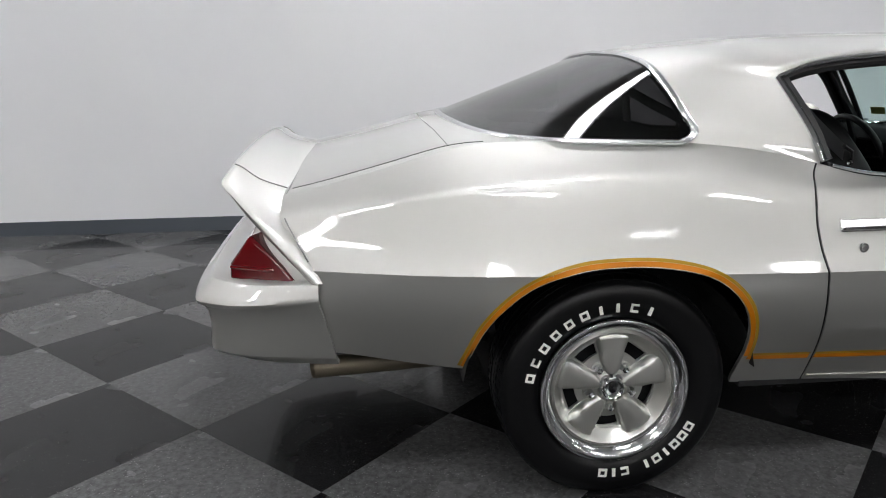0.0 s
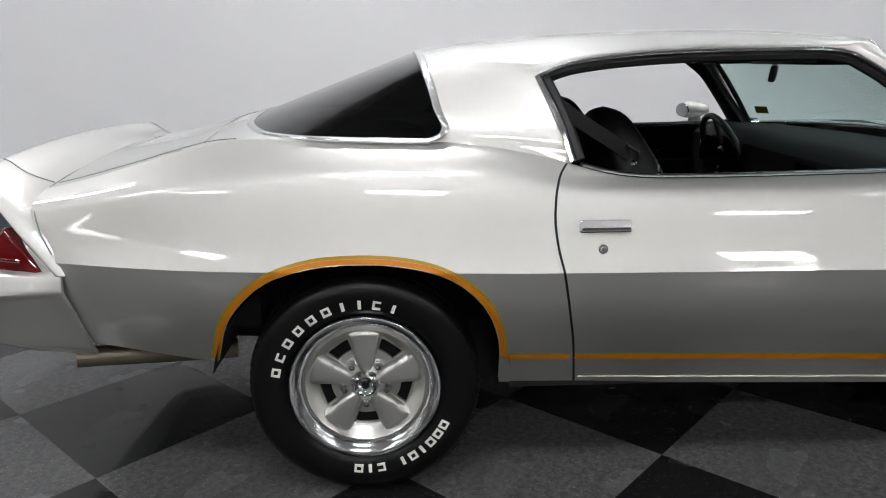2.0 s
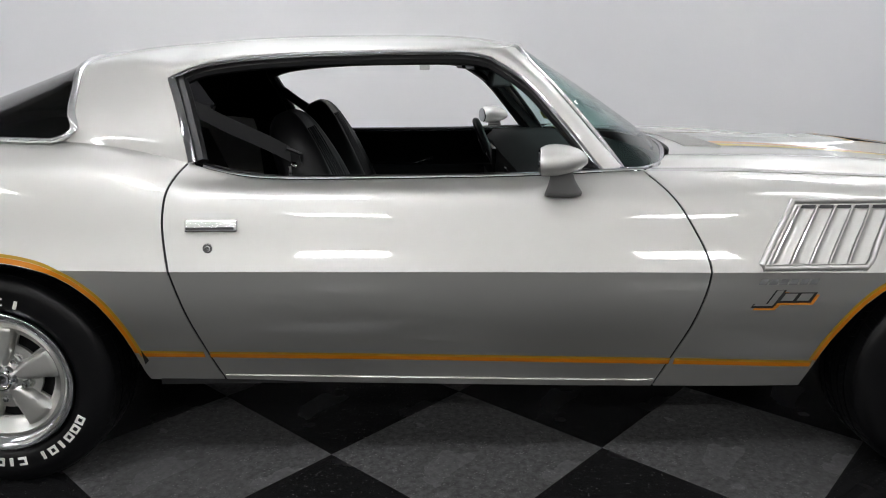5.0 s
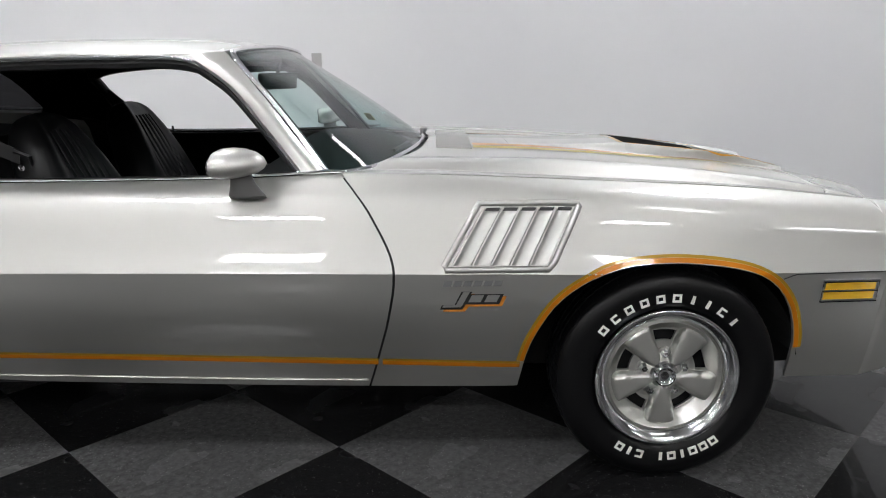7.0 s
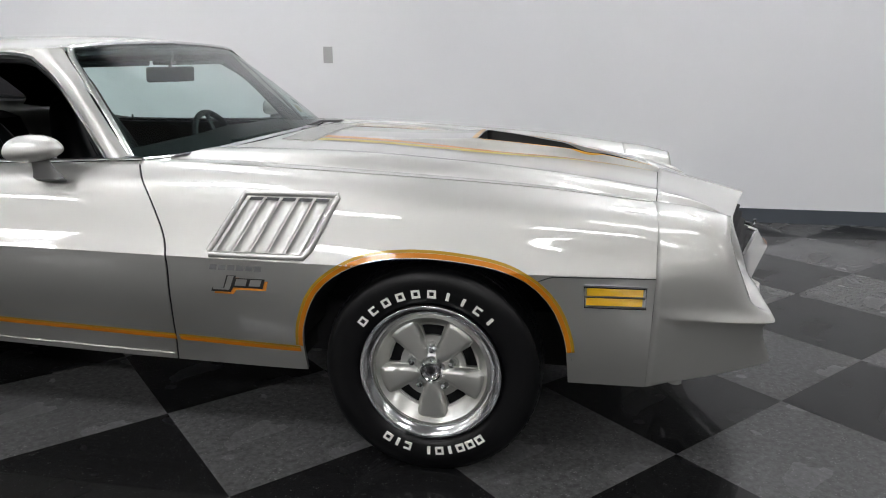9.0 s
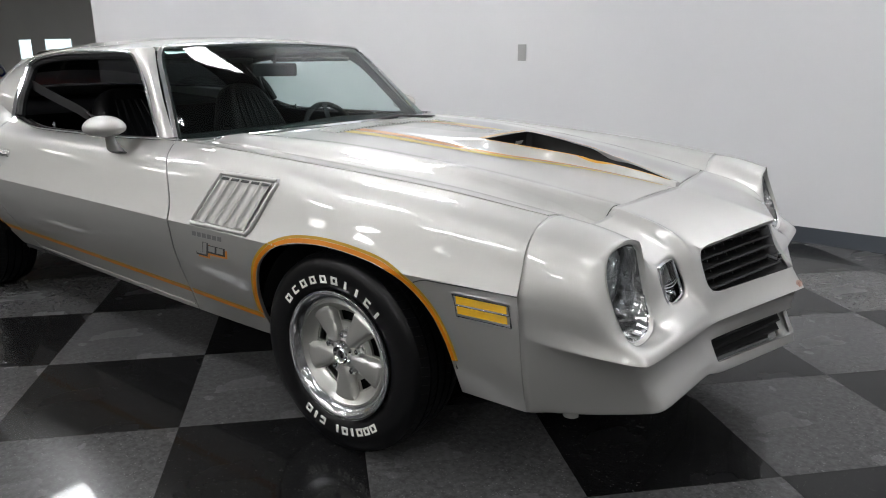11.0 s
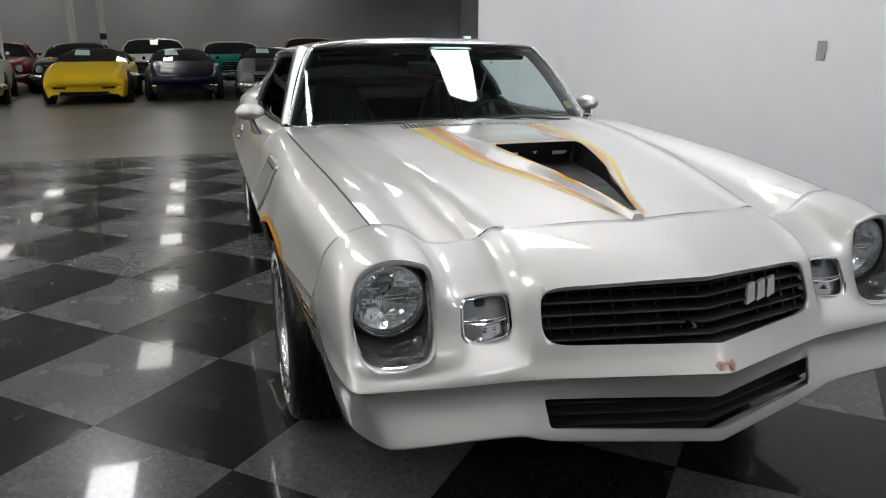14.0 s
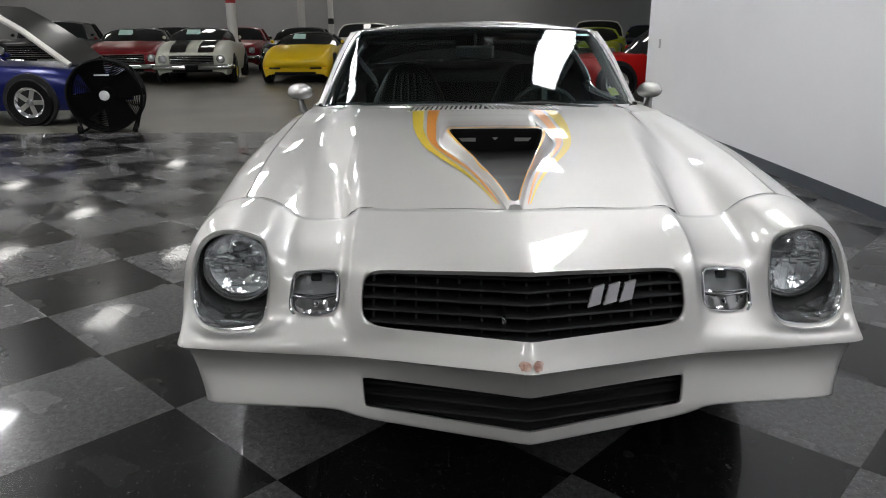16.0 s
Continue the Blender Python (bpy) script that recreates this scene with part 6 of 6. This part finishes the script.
def parked_car(name, label, category, paint, at, length=4.6, width=1.8, low=0.2, hood=0.85, nose=0.70, deck=0.88, roof=1.3, cowl=0.35, rake=0.55, cabin=1.55, taper=0.86, lamps="round", top=None, stripes=None, card=True, wheel_r=0.32, front_bumper=True, group="parked cars", plain_front=False):
    """A whole car that stands on its wheels: x is ahead, the origin on the floor under its middle."""
    c = thing(name, label, category, group, at=at)
    h, hw = length / 2, width / 2
    soft_nose = plain_front
    bow = 0.16 if soft_nose else 0.07
    crown = 0.045 if soft_nose else 0.028
    stations_ = [(h - 0.02, 0.80, nose * 0.66, low + 0.10, 0.0), (h, 0.86, nose * 0.80, low + 0.02, 0.0), (h - 0.03, 0.90, nose * 0.93, low, 0.3), (h - 0.14, 0.945, nose + 0.01, low, 0.7), (h - 0.5, 0.985, (nose + hood) / 2 + 0.015, low, 1.0), (h - 0.85, 1.0, (nose + hood * 3) / 4, low, 1.1), (h - 1.2, 0.99, hood - 0.005, low, 0.8), (cowl + 0.1, 0.985, hood + 0.02, low, 0.3), (cowl - cabin * 0.5, 0.985, (hood + deck) / 2 + 0.01, low, 0.2), (cowl - cabin, 1.0, deck, low, 0.8), (-h + 0.9, 1.0, deck, low, 0.9), (-h + 0.4, 0.97, deck - 0.02, low + 0.05, 0.6), (-h + 0.1, 0.9, deck - 0.06, low + 0.10, 0.3), (-h, 0.82, deck - 0.2, low + 0.2, 0.0)]
    rows = []
    for x, k, zt, zb, lift in stations_:
        w = hw * k
        mid = zb + (zt - zb) * 0.58
        half = [(0.0, zt + 0.012), (0.38, zt + 0.008), (0.60, zt - 0.004), (0.72, zt + crown * lift * 0.6), (0.84, zt + crown * lift - 0.012), (0.945, zt - 0.065), (0.995, mid + 0.06), (1.0, mid - 0.02), (0.975, zb + 0.13), (0.92, zb)]
        ahead = bow if x > 0 else -bow
        reach = min(1.0, max(0.0, (abs(x) - h + 1.3) / 1.3))
        rows.append([(x - ahead * reach * f * f, -w * f, z) for f, z in half[::-1]] + [(x - ahead * reach * f * f, w * f, z) for f, z in half[1:]])
    bm = grid(rows)
    bm.verts.ensure_lookup_table()
    n = len(rows[0])
    bm.faces.new([bm.verts[k] for k in range(n)])
    bm.faces.new([bm.verts[len(bm.verts) - n + k] for k in range(n)][::-1])
    body = part("body", welded(bm), paint, c, angle=45)
    subdivided(body, 1)
    # cabin: curved windscreen, roof, rear window and side windows
    belt_w, roof_w = hw * 0.90, hw * taper * 0.80
    spine = [(cowl + 0.12, hood + 0.015, belt_w, 0.20), (cowl + 0.12 - rake * 0.5, hood + (roof - hood) * 0.56, belt_w * 0.6 + roof_w * 0.4, 0.16), (cowl + 0.10 - rake, roof - 0.035, roof_w, 0.10), (cowl - rake - 0.08, roof - 0.008, roof_w, 0.07), (cowl - rake - 0.40, roof, roof_w * 1.01, 0.0), (cowl - cabin + 0.42, roof - 0.02, roof_w, -0.05), (cowl - cabin + 0.25, roof - 0.05, roof_w, -0.07), (cowl - cabin - 0.18, deck + 0.01, belt_w * 0.93, -0.12)]
    across = np.linspace(-1, 1, 9)
    sheet = [[(x - b * v * v, w * v, z - (0.055 if 1 < i < 7 else 0.02) * v ** 4 - 0.01 * v * v) for v in across] for i, (x, z, w, b) in enumerate(spine)]
    part("windscreen", welded(grid(sheet[:3])), car_glass, c, "dark windscreen glass", angle=0)
    part("rear_window", welded(grid(sheet[6:])), car_glass, c, angle=0)
    solid(part("roof", welded(grid([[(x, y * 1.015, z + 0.006) for x, y, z in r] for r in sheet[2:7]])), top or paint, c, angle=0), 0.025)
    for e, s in ((0, -1), (-1, 1)):
        edge = [Vector(r[e]) for r in sheet]
        floor_z = (hood + deck) / 2 - 0.02
        part("side_window", welded(grid([[p, Vector((p.x, s * belt_w * 0.985, min(p.z, floor_z)))] for p in edge])), car_glass, c, angle=0)
        part("pillar", tube(edge[:3], 0.024, 6), top or paint, c)
        part("rear_pillar", tube(edge[5:], [0.03, 0.06, 0.08], 6), top or paint, c)
        part("window_post", tube([edge[5], Vector((cowl - cabin + 0.30, s * belt_w * 0.985, floor_z))], 0.035, 6), top or paint, c)
        part("door_mirror", lathe([(0.001, 0.05), (0.035, 0.03), (0.045, -0.03), (0.001, -0.035)], 12, "x", (cowl - 0.15, s * (hw + 0.03), hood + 0.09)), paint, c)
        for wx in (h - 0.85, -h + 0.95):
            # no arch is cut: a dark disc on the flank holds its shade
            arch = part("arch_shade_disc", lathe([(0.001, 0), (wheel_r * 1.14, 0), (wheel_r * 1.16, 0.012), (wheel_r * 1.16, 0.05)], 28, "y"), dark_void, c)
            arch.matrix_basis = pose(wx, s * (hw * 0.985 + 0.006), wheel_r * 1.05, 0, 0, 0 if s < 0 else 180)
            road_wheel(c, wx, s * (hw - 0.07), wheel_r, s)
        lz, ly = nose * 0.80, s * hw * 0.72
        lx = h - bow * 0.52 - 0.005
        if lamps == "round":
            lamp = part("headlight", lathe([(0.001, 0.03), (0.055, 0.024), (0.078, 0.008), (0.080, -0.04)], 20, "x", (lx, ly, lz)), lamp_glass, c)
            part("lamp_ring", lathe([(0.079, 0.012), (0.088, 0.020), (0.098, 0.012), (0.100, -0.04)], 20, "x", (lx, ly, lz)), chrome, lamp)
        elif lamps == "slit":
            part("running_lamp", tube([(h - bow * f * f - 0.006, s * hw * f, nose * 0.60) for f in (0.40, 0.5, 0.6, 0.7)], 0.022, 8), black_gloss, c)
            part("marker_lamp", tube([(h - bow * f * f - 0.012, s * hw * f, nose * 0.60) for f in (0.74, 0.80, 0.84)], 0.020, 8), amber_lens, c)
        elif lamps == "quad":
            for k in (-0.095, 0.085):
                lamp = part("headlight", lathe([(0.001, 0.03), (0.045, 0.024), (0.066, 0.008), (0.068, -0.04)], 18, "x", (lx + 0.01 * (k < 0) * s, ly + k, lz)), lamp_glass, c)
                part("lamp_ring", lathe([(0.067, 0.012), (0.074, 0.018), (0.082, 0.010), (0.084, -0.04)], 18, "x", (lx, ly + k, lz)), chrome, lamp)
    if not plain_front:
        face = part("front_grille", grid([[(h - bow * f * f + 0.008, hw * f, z) for z in (nose * 0.67, nose * 0.90)] for f in np.linspace(-0.54, 0.54, 9)]), matt_black, c, "black grille with bright bars")
        for z in (0.70, 0.75, 0.80, 0.85):
            part("grille_bar", tube([(h - bow * f * f + 0.014, hw * f, nose * z) for f in np.linspace(-0.53, 0.53, 7)], 0.005, 5), trim_metal, face)
        part("grille_frame", tube([(h - bow * f * f + 0.014, hw * f, nose * z) for f, z in ((-0.55, 0.66), (-0.25, 0.655), (0.25, 0.655), (0.55, 0.66), (0.55, 0.91), (0.25, 0.92), (-0.25, 0.92), (-0.55, 0.91))], 0.009, 6, closed=True), chrome, face)
        part("valance_slot", grid([[(h - bow * f * f - 0.002, hw * f, z) for z in (low + 0.07, low + 0.16)] for f in np.linspace(-0.5, 0.5, 7)]), matt_black, c)
    else:
        part("front_intake", grid([[(h - bow * f * f + 0.006, hw * f, z) for z in (low + 0.05, low + 0.13)] for f in np.linspace(-0.55, 0.55, 9)]), matt_black, c)
    if front_bumper:
        bar = [(h - bow * f * f + 0.045 * (1 - abs(f) ** 6) - 0.22 * max(0.0, abs(f) - 0.94) / 0.06, hw * f, nose * 0.55) for f in (-1.0, -0.96, -0.85, -0.6, -0.3, 0.0, 0.3, 0.6, 0.85, 0.96, 1.0)]
        part("front_bumper", tube(even(spline(bar, 60), 30), 0.05, 10, flat=1.15), chrome, c, "chrome front bumper")
        part("plate", box(h + 0.09, h + 0.096, -0.15, 0.15, nose * 0.55 - 0.05, nose * 0.55 + 0.05), matt_black, c, smooth=False)
    for y0, y1 in stripes or ():
        xs_, zs_ = [-st[0] for st in stations_[2:8]], [st[2] for st in stations_[2:8]]
        rows = [[(x - bow * min(1.0, max(0.0, (x - h + 1.3) / 1.3)) * (y / hw) ** 2, y, float(np.interp(-x, xs_, zs_)) + 0.024) for y in np.linspace(y0, y1, 4)] for x in np.linspace(cowl + 0.14, h - 0.1, 14)]
        part("hood_stripe", grid(rows), black_gloss, c, "black hood stripe")
    if card:
        part("window_card", grid([[Vector(sheet[0][6]).lerp(Vector(sheet[0][3]), u).lerp(Vector(sheet[2][6]).lerp(Vector(sheet[2][3]), u), t) * 1.0 + Vector((0.035, -0.34, 0.035)) for t in (0.42, 0.86)] for u in (0.1, 0.75)]), sign_card, c, "pale green price card behind the windscreen", smooth=False)
    return c


def paint_of(name, color, metal=0.0):
    m = car_paint(name, color, metal, 0.30)
    bsdf(m).inputs["Coat Weight"].default_value = 0.10
    bsdf(m).inputs["Specular IOR Level"].default_value = 0.22
    return m


yellow = paint_of("yellow_paint", (0.62, 0.42, 0.01))
navy = paint_of("navy_paint", (0.002, 0.004, 0.014))
pale = paint_of("pale_cream_paint", (0.50, 0.51, 0.45))
maroon = paint_of("maroon_paint", (0.14, 0.008, 0.012))
grey_silver = paint_of("grey_silver_paint", (0.22, 0.225, 0.235), 0.5)
jet = paint_of("black_paint", (0.006, 0.007, 0.007))
bright_red = paint_of("bright_red_paint", (0.40, 0.008, 0.008))
teal = paint_of("teal_paint", (0.0, 0.16, 0.14))
lime = paint_of("lime_paint", (0.32, 0.36, 0.03))
royal = paint_of("royal_blue_paint", (0.003, 0.007, 0.075), 0.2)
off_white = paint_of("off_white_paint", (0.6, 0.6, 0.55))
tan_cloth = shader("tan_cloth", (0.32, 0.22, 0.10), 0.9)


def row_car(front_x, y, turn=0.0, length=4.6):
    return pose(front_x - length / 2, y, -0.012, 0, 0, turn)


parked_car("sports_car", "yellow low sports car with flush headlights, parked on concrete", "car", yellow, row_car(-12.3, -3.5, 0, 4.55), 4.55, 1.76, 0.16, 0.86, 0.62, 0.90, 1.19, 0.45, 0.75, 1.55, 0.80, "slit", jet, front_bumper=False, plain_front=True)
parked_car("sports_car", "dark navy low sports car parked on concrete", "car", navy, row_car(-12.6, -1.52, 2, 4.5), 4.5, 1.68, 0.18, 0.86, 0.62, 0.88, 1.17, 0.45, 0.75, 1.5, 0.80, "slit", front_bumper=False, plain_front=True)
parked_car("sports_car", "grey silver sports car with black hood stripe", "car", grey_silver, row_car(-12.4, 0.70, -4, 4.6), 4.6, 1.76, 0.2, 0.92, 0.66, 0.90, 1.20, 0.40, 0.6, 1.4, 0.80, "slit", jet, stripes=((-0.42, 0.32),))
parked_car("muscle_car", "cream white classic coupe with two black hood stripes", "car", pale, row_car(-12.3, -6.30, 9, 4.7), 4.7, 1.84, 0.22, 0.98, 0.74, 0.95, 1.31, 0.45, 0.6, 1.7, 0.86, "round", jet, stripes=((-0.50, -0.14), (0.14, 0.50)))
parked_car("muscle_car", "dark red classic coupe with bright wheels", "car", maroon, row_car(-12.5, -8.15, 12, 4.7), 4.7, 1.84, 0.22, 0.97, 0.76, 0.95, 1.31, 0.45, 0.6, 1.7, 0.86, "round", jet)
parked_car("pickup_truck", "black tall utility truck parked on concrete", "truck", jet, row_car(-12.9, -10.4, 10, 4.6), 4.6, 1.9, 0.3, 1.05, 1.0, 1.05, 1.5, 0.6, 0.35, 1.9, 0.92, "round")
parked_car("muscle_car", "dark green classic coupe parked on concrete", "car", jet, row_car(-13.7, 3.0, -8, 4.7), 4.7, 1.84, 0.22, 0.88, 0.80, 0.92, 1.29, 0.45, 0.6, 1.7, 0.86, "quad")
parked_car("roadster", "bright red vintage roadster with a tan cloth top", "car", bright_red, row_car(-15.6, 2.15, -5, 4.3), 4.3, 1.75, 0.25, 0.98, 0.95, 0.95, 1.47, 0.5, 0.3, 1.6, 0.92, "round", tan_cloth, card=False)
parked_car("classic_sedan", "teal and cream fifties sedan parked on concrete", "car", teal, row_car(-15.8, -0.15, 4, 4.9), 4.9, 1.9, 0.25, 0.98, 0.90, 0.98, 1.36, 0.45, 0.45, 1.8, 0.88, "round", pale, card=False)
parked_car("classic_truck", "white fifties pickup truck with an orange grille", "truck", off_white, row_car(-15.7, -2.3, 0, 4.9), 4.9, 1.9, 0.3, 1.0, 0.92, 1.0, 1.44, 0.55, 0.35, 1.5, 0.90, "quad", card=False)
parked_car("classic_car", "black convertible with a dark top, parked in the second row", "car", jet, row_car(-16.4, -4.4, 0, 4.7), 4.7, 1.85, 0.22, 0.92, 0.82, 0.92, 1.32, 0.45, 0.5, 1.7, 0.86, "round", card=False)
parked_car("classic_car", "red classic sedan parked in the second row", "car", maroon, row_car(-17.2, -6.6, 6, 4.7), 4.7, 1.85, 0.22, 0.92, 0.82, 0.92, 1.34, 0.45, 0.5, 1.7, 0.86, "round", card=False)
parked_car("classic_car", "black classic sedan parked in the second row", "car", jet, row_car(-17.2, -8.9, 6, 4.7), 4.7, 1.85, 0.22, 0.92, 0.82, 0.92, 1.36, 0.45, 0.5, 1.7, 0.86, "round", card=False)
parked_car("vintage_sedan", "cream and lime rounded vintage sedan", "car", lime, row_car(-17.0, 5.2, -12, 4.6), 4.6, 1.8, 0.28, 1.0, 0.92, 1.0, 1.5, 0.5, 0.4, 1.8, 0.88, "round", off_white, card=False)
parked_car("classic_car", "lime yellow coupe parked far back", "car", lime, row_car(-15.4, 4.7, -15, 4.5), 4.5, 1.8, 0.22, 0.86, 0.80, 0.9, 1.28, 0.45, 0.6, 1.6, 0.86, "round")
parked_car("classic_car", "blue coupe parked far back by the windows", "car", royal, row_car(-19.5, 7.6, -15, 4.6), 4.6, 1.8, 0.22, 0.9, 0.80, 0.9, 1.36, 0.45, 0.6, 1.6, 0.86, "round", card=False)

parked_car("convertible", "bright red convertible with a raised white cloth top", "car", bright_red, pose(-8.6, 4.3, -0.012, 0, 0, -90), 4.2, 1.72, 0.2, 0.80, 0.72, 0.84, 1.27, 0.80, 0.45, 1.6, 0.86, "round", off_white, card=False)

roadster = parked_car("sports_roadster", "royal blue open sports car with its front-hinged hood raised", "car", royal, pose(-5.62, -6.98, -0.012, 0, 0, 90), 4.2, 1.74, 0.2, 0.80, 0.70, 0.82, 1.12, 0.2, 0.4, 1.0, 0.8, "round", card=False, group="")
lid = bmesh.new()
grid([[(1.75 - 1.15 * t, y, 0.80 + 0.80 * t + 0.06 * math.sin(math.pi * t)) for t in np.linspace(0, 1, 8)] for y in np.linspace(-0.62, 0.62, 8)], lid)
raised = solid(part("raised_hood", lid, jet, roadster, "raised hood with a dark lining"), 0.04)
part("hood_edge", tube([(1.75, -0.63, 0.80), (1.17, -0.63, 1.26), (0.60, -0.63, 1.61)], 0.045, 8), off_white, roadster)

# ---- drum fan ----
fan = thing("drum_fan", "black floor-standing drum fan with a wire guard", "fan", at=pose(-4.18, -4.42, -0.012, 0, 0, 14))
FZ, FR = 0.47, 0.44
part("drum", lathe([(FR - 0.014, 0.19), (FR, 0.19), (FR + 0.016, 0.175), (FR + 0.004, 0.1), (FR + 0.004, -0.1), (FR + 0.016, -0.175), (FR, -0.19), (FR - 0.014, -0.19)], 56, "x", (0, 0, FZ)), matt_black, fan)
for r in np.linspace(0.08, FR - 0.01, 17):
    part("guard_ring", tube([(0.165, r * math.cos(a), FZ + r * math.sin(a)) for a in np.linspace(0, 2 * math.pi, 48, endpoint=False)], 0.0034, 5, closed=True), matt_black, fan)
    part("rear_guard_ring", tube([(-0.165, r * math.cos(a), FZ + r * math.sin(a)) for a in np.linspace(0, 2 * math.pi, 48, endpoint=False)], 0.0075, 5, closed=True), matt_black, fan)
for k in range(12):
    a = 2 * math.pi * k / 12
    part("guard_spoke", tube([(0.165, 0.06 * math.cos(a), FZ + 0.06 * math.sin(a)), (0.165, FR * math.cos(a), FZ + FR * math.sin(a))], 0.003, 5), matt_black, fan)
part("hub_badge", lathe([(0.0005, 0.175), (0.055, 0.174), (0.062, 0.168)], 24, "x", (0, 0, FZ)), white_plastic, fan, "round pale hub badge")
part("motor", lathe([(0.0005, 0.08), (0.10, 0.07), (0.11, -0.16), (0.0005, -0.17)], 24, "x", (0, 0, FZ)), matt_black, fan)
for k in range(4):
    blade = part("blade", grid([[(0.05 - 0.09 * v, (0.08 + 0.36 * u), -0.09 - 0.10 * u + (0.24 + 0.14 * u) * v) for v in np.linspace(0, 1, 4)] for u in np.linspace(0, 1, 5)]), matt_black, fan)
    blade.matrix_basis = Matrix.Translation((0, 0, FZ)) @ Matrix.Rotation(2 * math.pi * k / 4 + 0.4, 4, "X")
for s in (-1, 1):
    part("stand", tube([(0.20, s * 0.30, 0.04), (0.0, s * 0.40, 0.30), (-0.20, s * 0.30, 0.04)], 0.016, 8), matt_black, fan)
    part("foot", tube([(0.24, s * 0.30, 0.028), (-0.24, s * 0.30, 0.028)], 0.016, 8), matt_black, fan)
    part("caster", lathe([(0.001, -0.02), (0.05, -0.02), (0.055, 0), (0.05, 0.02), (0.001, 0.02)], 20, "y", (0.22, s * 0.33, 0.055)), matt_black, fan)
part("maker_plate", box(0.172, 0.176, -0.09, 0.09, FZ + 0.245, FZ + 0.262), white_plastic, fan, smooth=False)

# ---- checkered floor ----
TILE, TURN, ORIGIN = 0.6096, radians(0.94), (0.910, -0.720)
TA = (TILE * math.cos(TURN + math.pi / 4), TILE * math.sin(TURN + math.pi / 4))
TB = (TILE * math.cos(TURN - math.pi / 4), TILE * math.sin(TURN - math.pi / 4))


def clip_polygon(poly, x0, x1, y0, y1):
    for axis, limit, keep in ((0, x0, 1), (0, x1, -1), (1, y0, 1), (1, y1, -1)):
        out = []
        for p, q in zip(poly, poly[1:] + poly[:1]):
            a, b = (p[axis] - limit) * keep, (q[axis] - limit) * keep
            if a >= 0:
                out.append(p)
            if a * b < 0:
                t = a / (a - b)
                out.append((p[0] + (q[0] - p[0]) * t, p[1] + (q[1] - p[1]) * t))
        poly = out
        if len(poly) < 3:
            return []
    return poly


def prism(bm, poly, z0, z1, inset=0.0006):
    cx, cy = sum(p[0] for p in poly) / len(poly), sum(p[1] for p in poly) / len(poly)
    lo = [bm.verts.new((*p, z0)) for p in poly]
    mid = [bm.verts.new((*p, z1 - 0.0006)) for p in poly]
    hi = [bm.verts.new((p[0] + (cx - p[0]) * 0.003, p[1] + (cy - p[1]) * 0.003, z1)) for p in poly]
    n = len(poly)
    for k in range(n):
        bm.faces.new((lo[k], lo[(k + 1) % n], mid[(k + 1) % n], mid[k]))
        bm.faces.new((mid[k], mid[(k + 1) % n], hi[(k + 1) % n], hi[k]))
    bm.faces.new(hi)


floor = tagged(part("floor", box(FLOOR_END, 13.9, -14, WALL_Y - 0.006, -0.0115, -0.0045), black_plastic, None, smooth=False), "black and grey checkered vinyl tile floor, waxed", "floor", kind="structure")
shared = {}
rest = {0: bmesh.new(), 1: bmesh.new()}
count = 0
cells = []
for i in range(-30, 40):
    for j in range(-30, 40):
        p = (ORIGIN[0] + i * TA[0] + j * TB[0], ORIGIN[1] + i * TA[1] + j * TB[1])
        mid = (p[0] + (TA[0] + TB[0]) / 2, p[1] + (TA[1] + TB[1]) / 2)
        cells.append((math.hypot(mid[0] - 1.8, (mid[1] + 1.2) * 1.3), i, j, p))
cells.sort()
for _, i, j, p in cells:
    corners = [(0, 0), TA, (TA[0] + TB[0], TA[1] + TB[1]), TB]
    poly = clip_polygon([(p[0] + c[0], p[1] + c[1]) for c in corners], FLOOR_END, 13.9, -14, WALL_Y - 0.006)
    if not poly:
        continue
    odd = (i + j) % 2
    if count < 296:
        count += 1
        key = odd if len(poly) == 4 and abs(poly[0][0] - p[0]) < 1e-6 and abs(poly[2][0] - p[0] - TA[0] - TB[0]) < 1e-6 and abs(poly[1][1] - p[1] - TA[1]) < 1e-6 and abs(poly[3][1] - p[1] - TB[1]) < 1e-6 else None
        if key is None or key not in shared:
            bm = bmesh.new()
            prism(bm, [(q[0] - p[0], q[1] - p[1]) for q in poly], -0.0045, 0.0)
            bmesh.ops.recalc_face_normals(bm, faces=bm.faces[:])
            me = bpy.data.meshes.new("tile")
            bm.to_mesh(me)
            bm.free()
            me.materials.append(black_tile if odd else grey_tile)
            if key is not None:
                shared[key] = me
        else:
            me = shared[key]
        ob = new("tile", me)
        ob.parent = floor
        ob.location = (*p, 0)
    else:
        prism(rest[odd], poly, -0.0045, 0.0)
for odd, bm in rest.items():
    bmesh.ops.recalc_face_normals(bm, faces=bm.faces[:])
    tagged(part("tiles", bm, black_tile if odd else grey_tile, floor, smooth=False), kind="stuff")
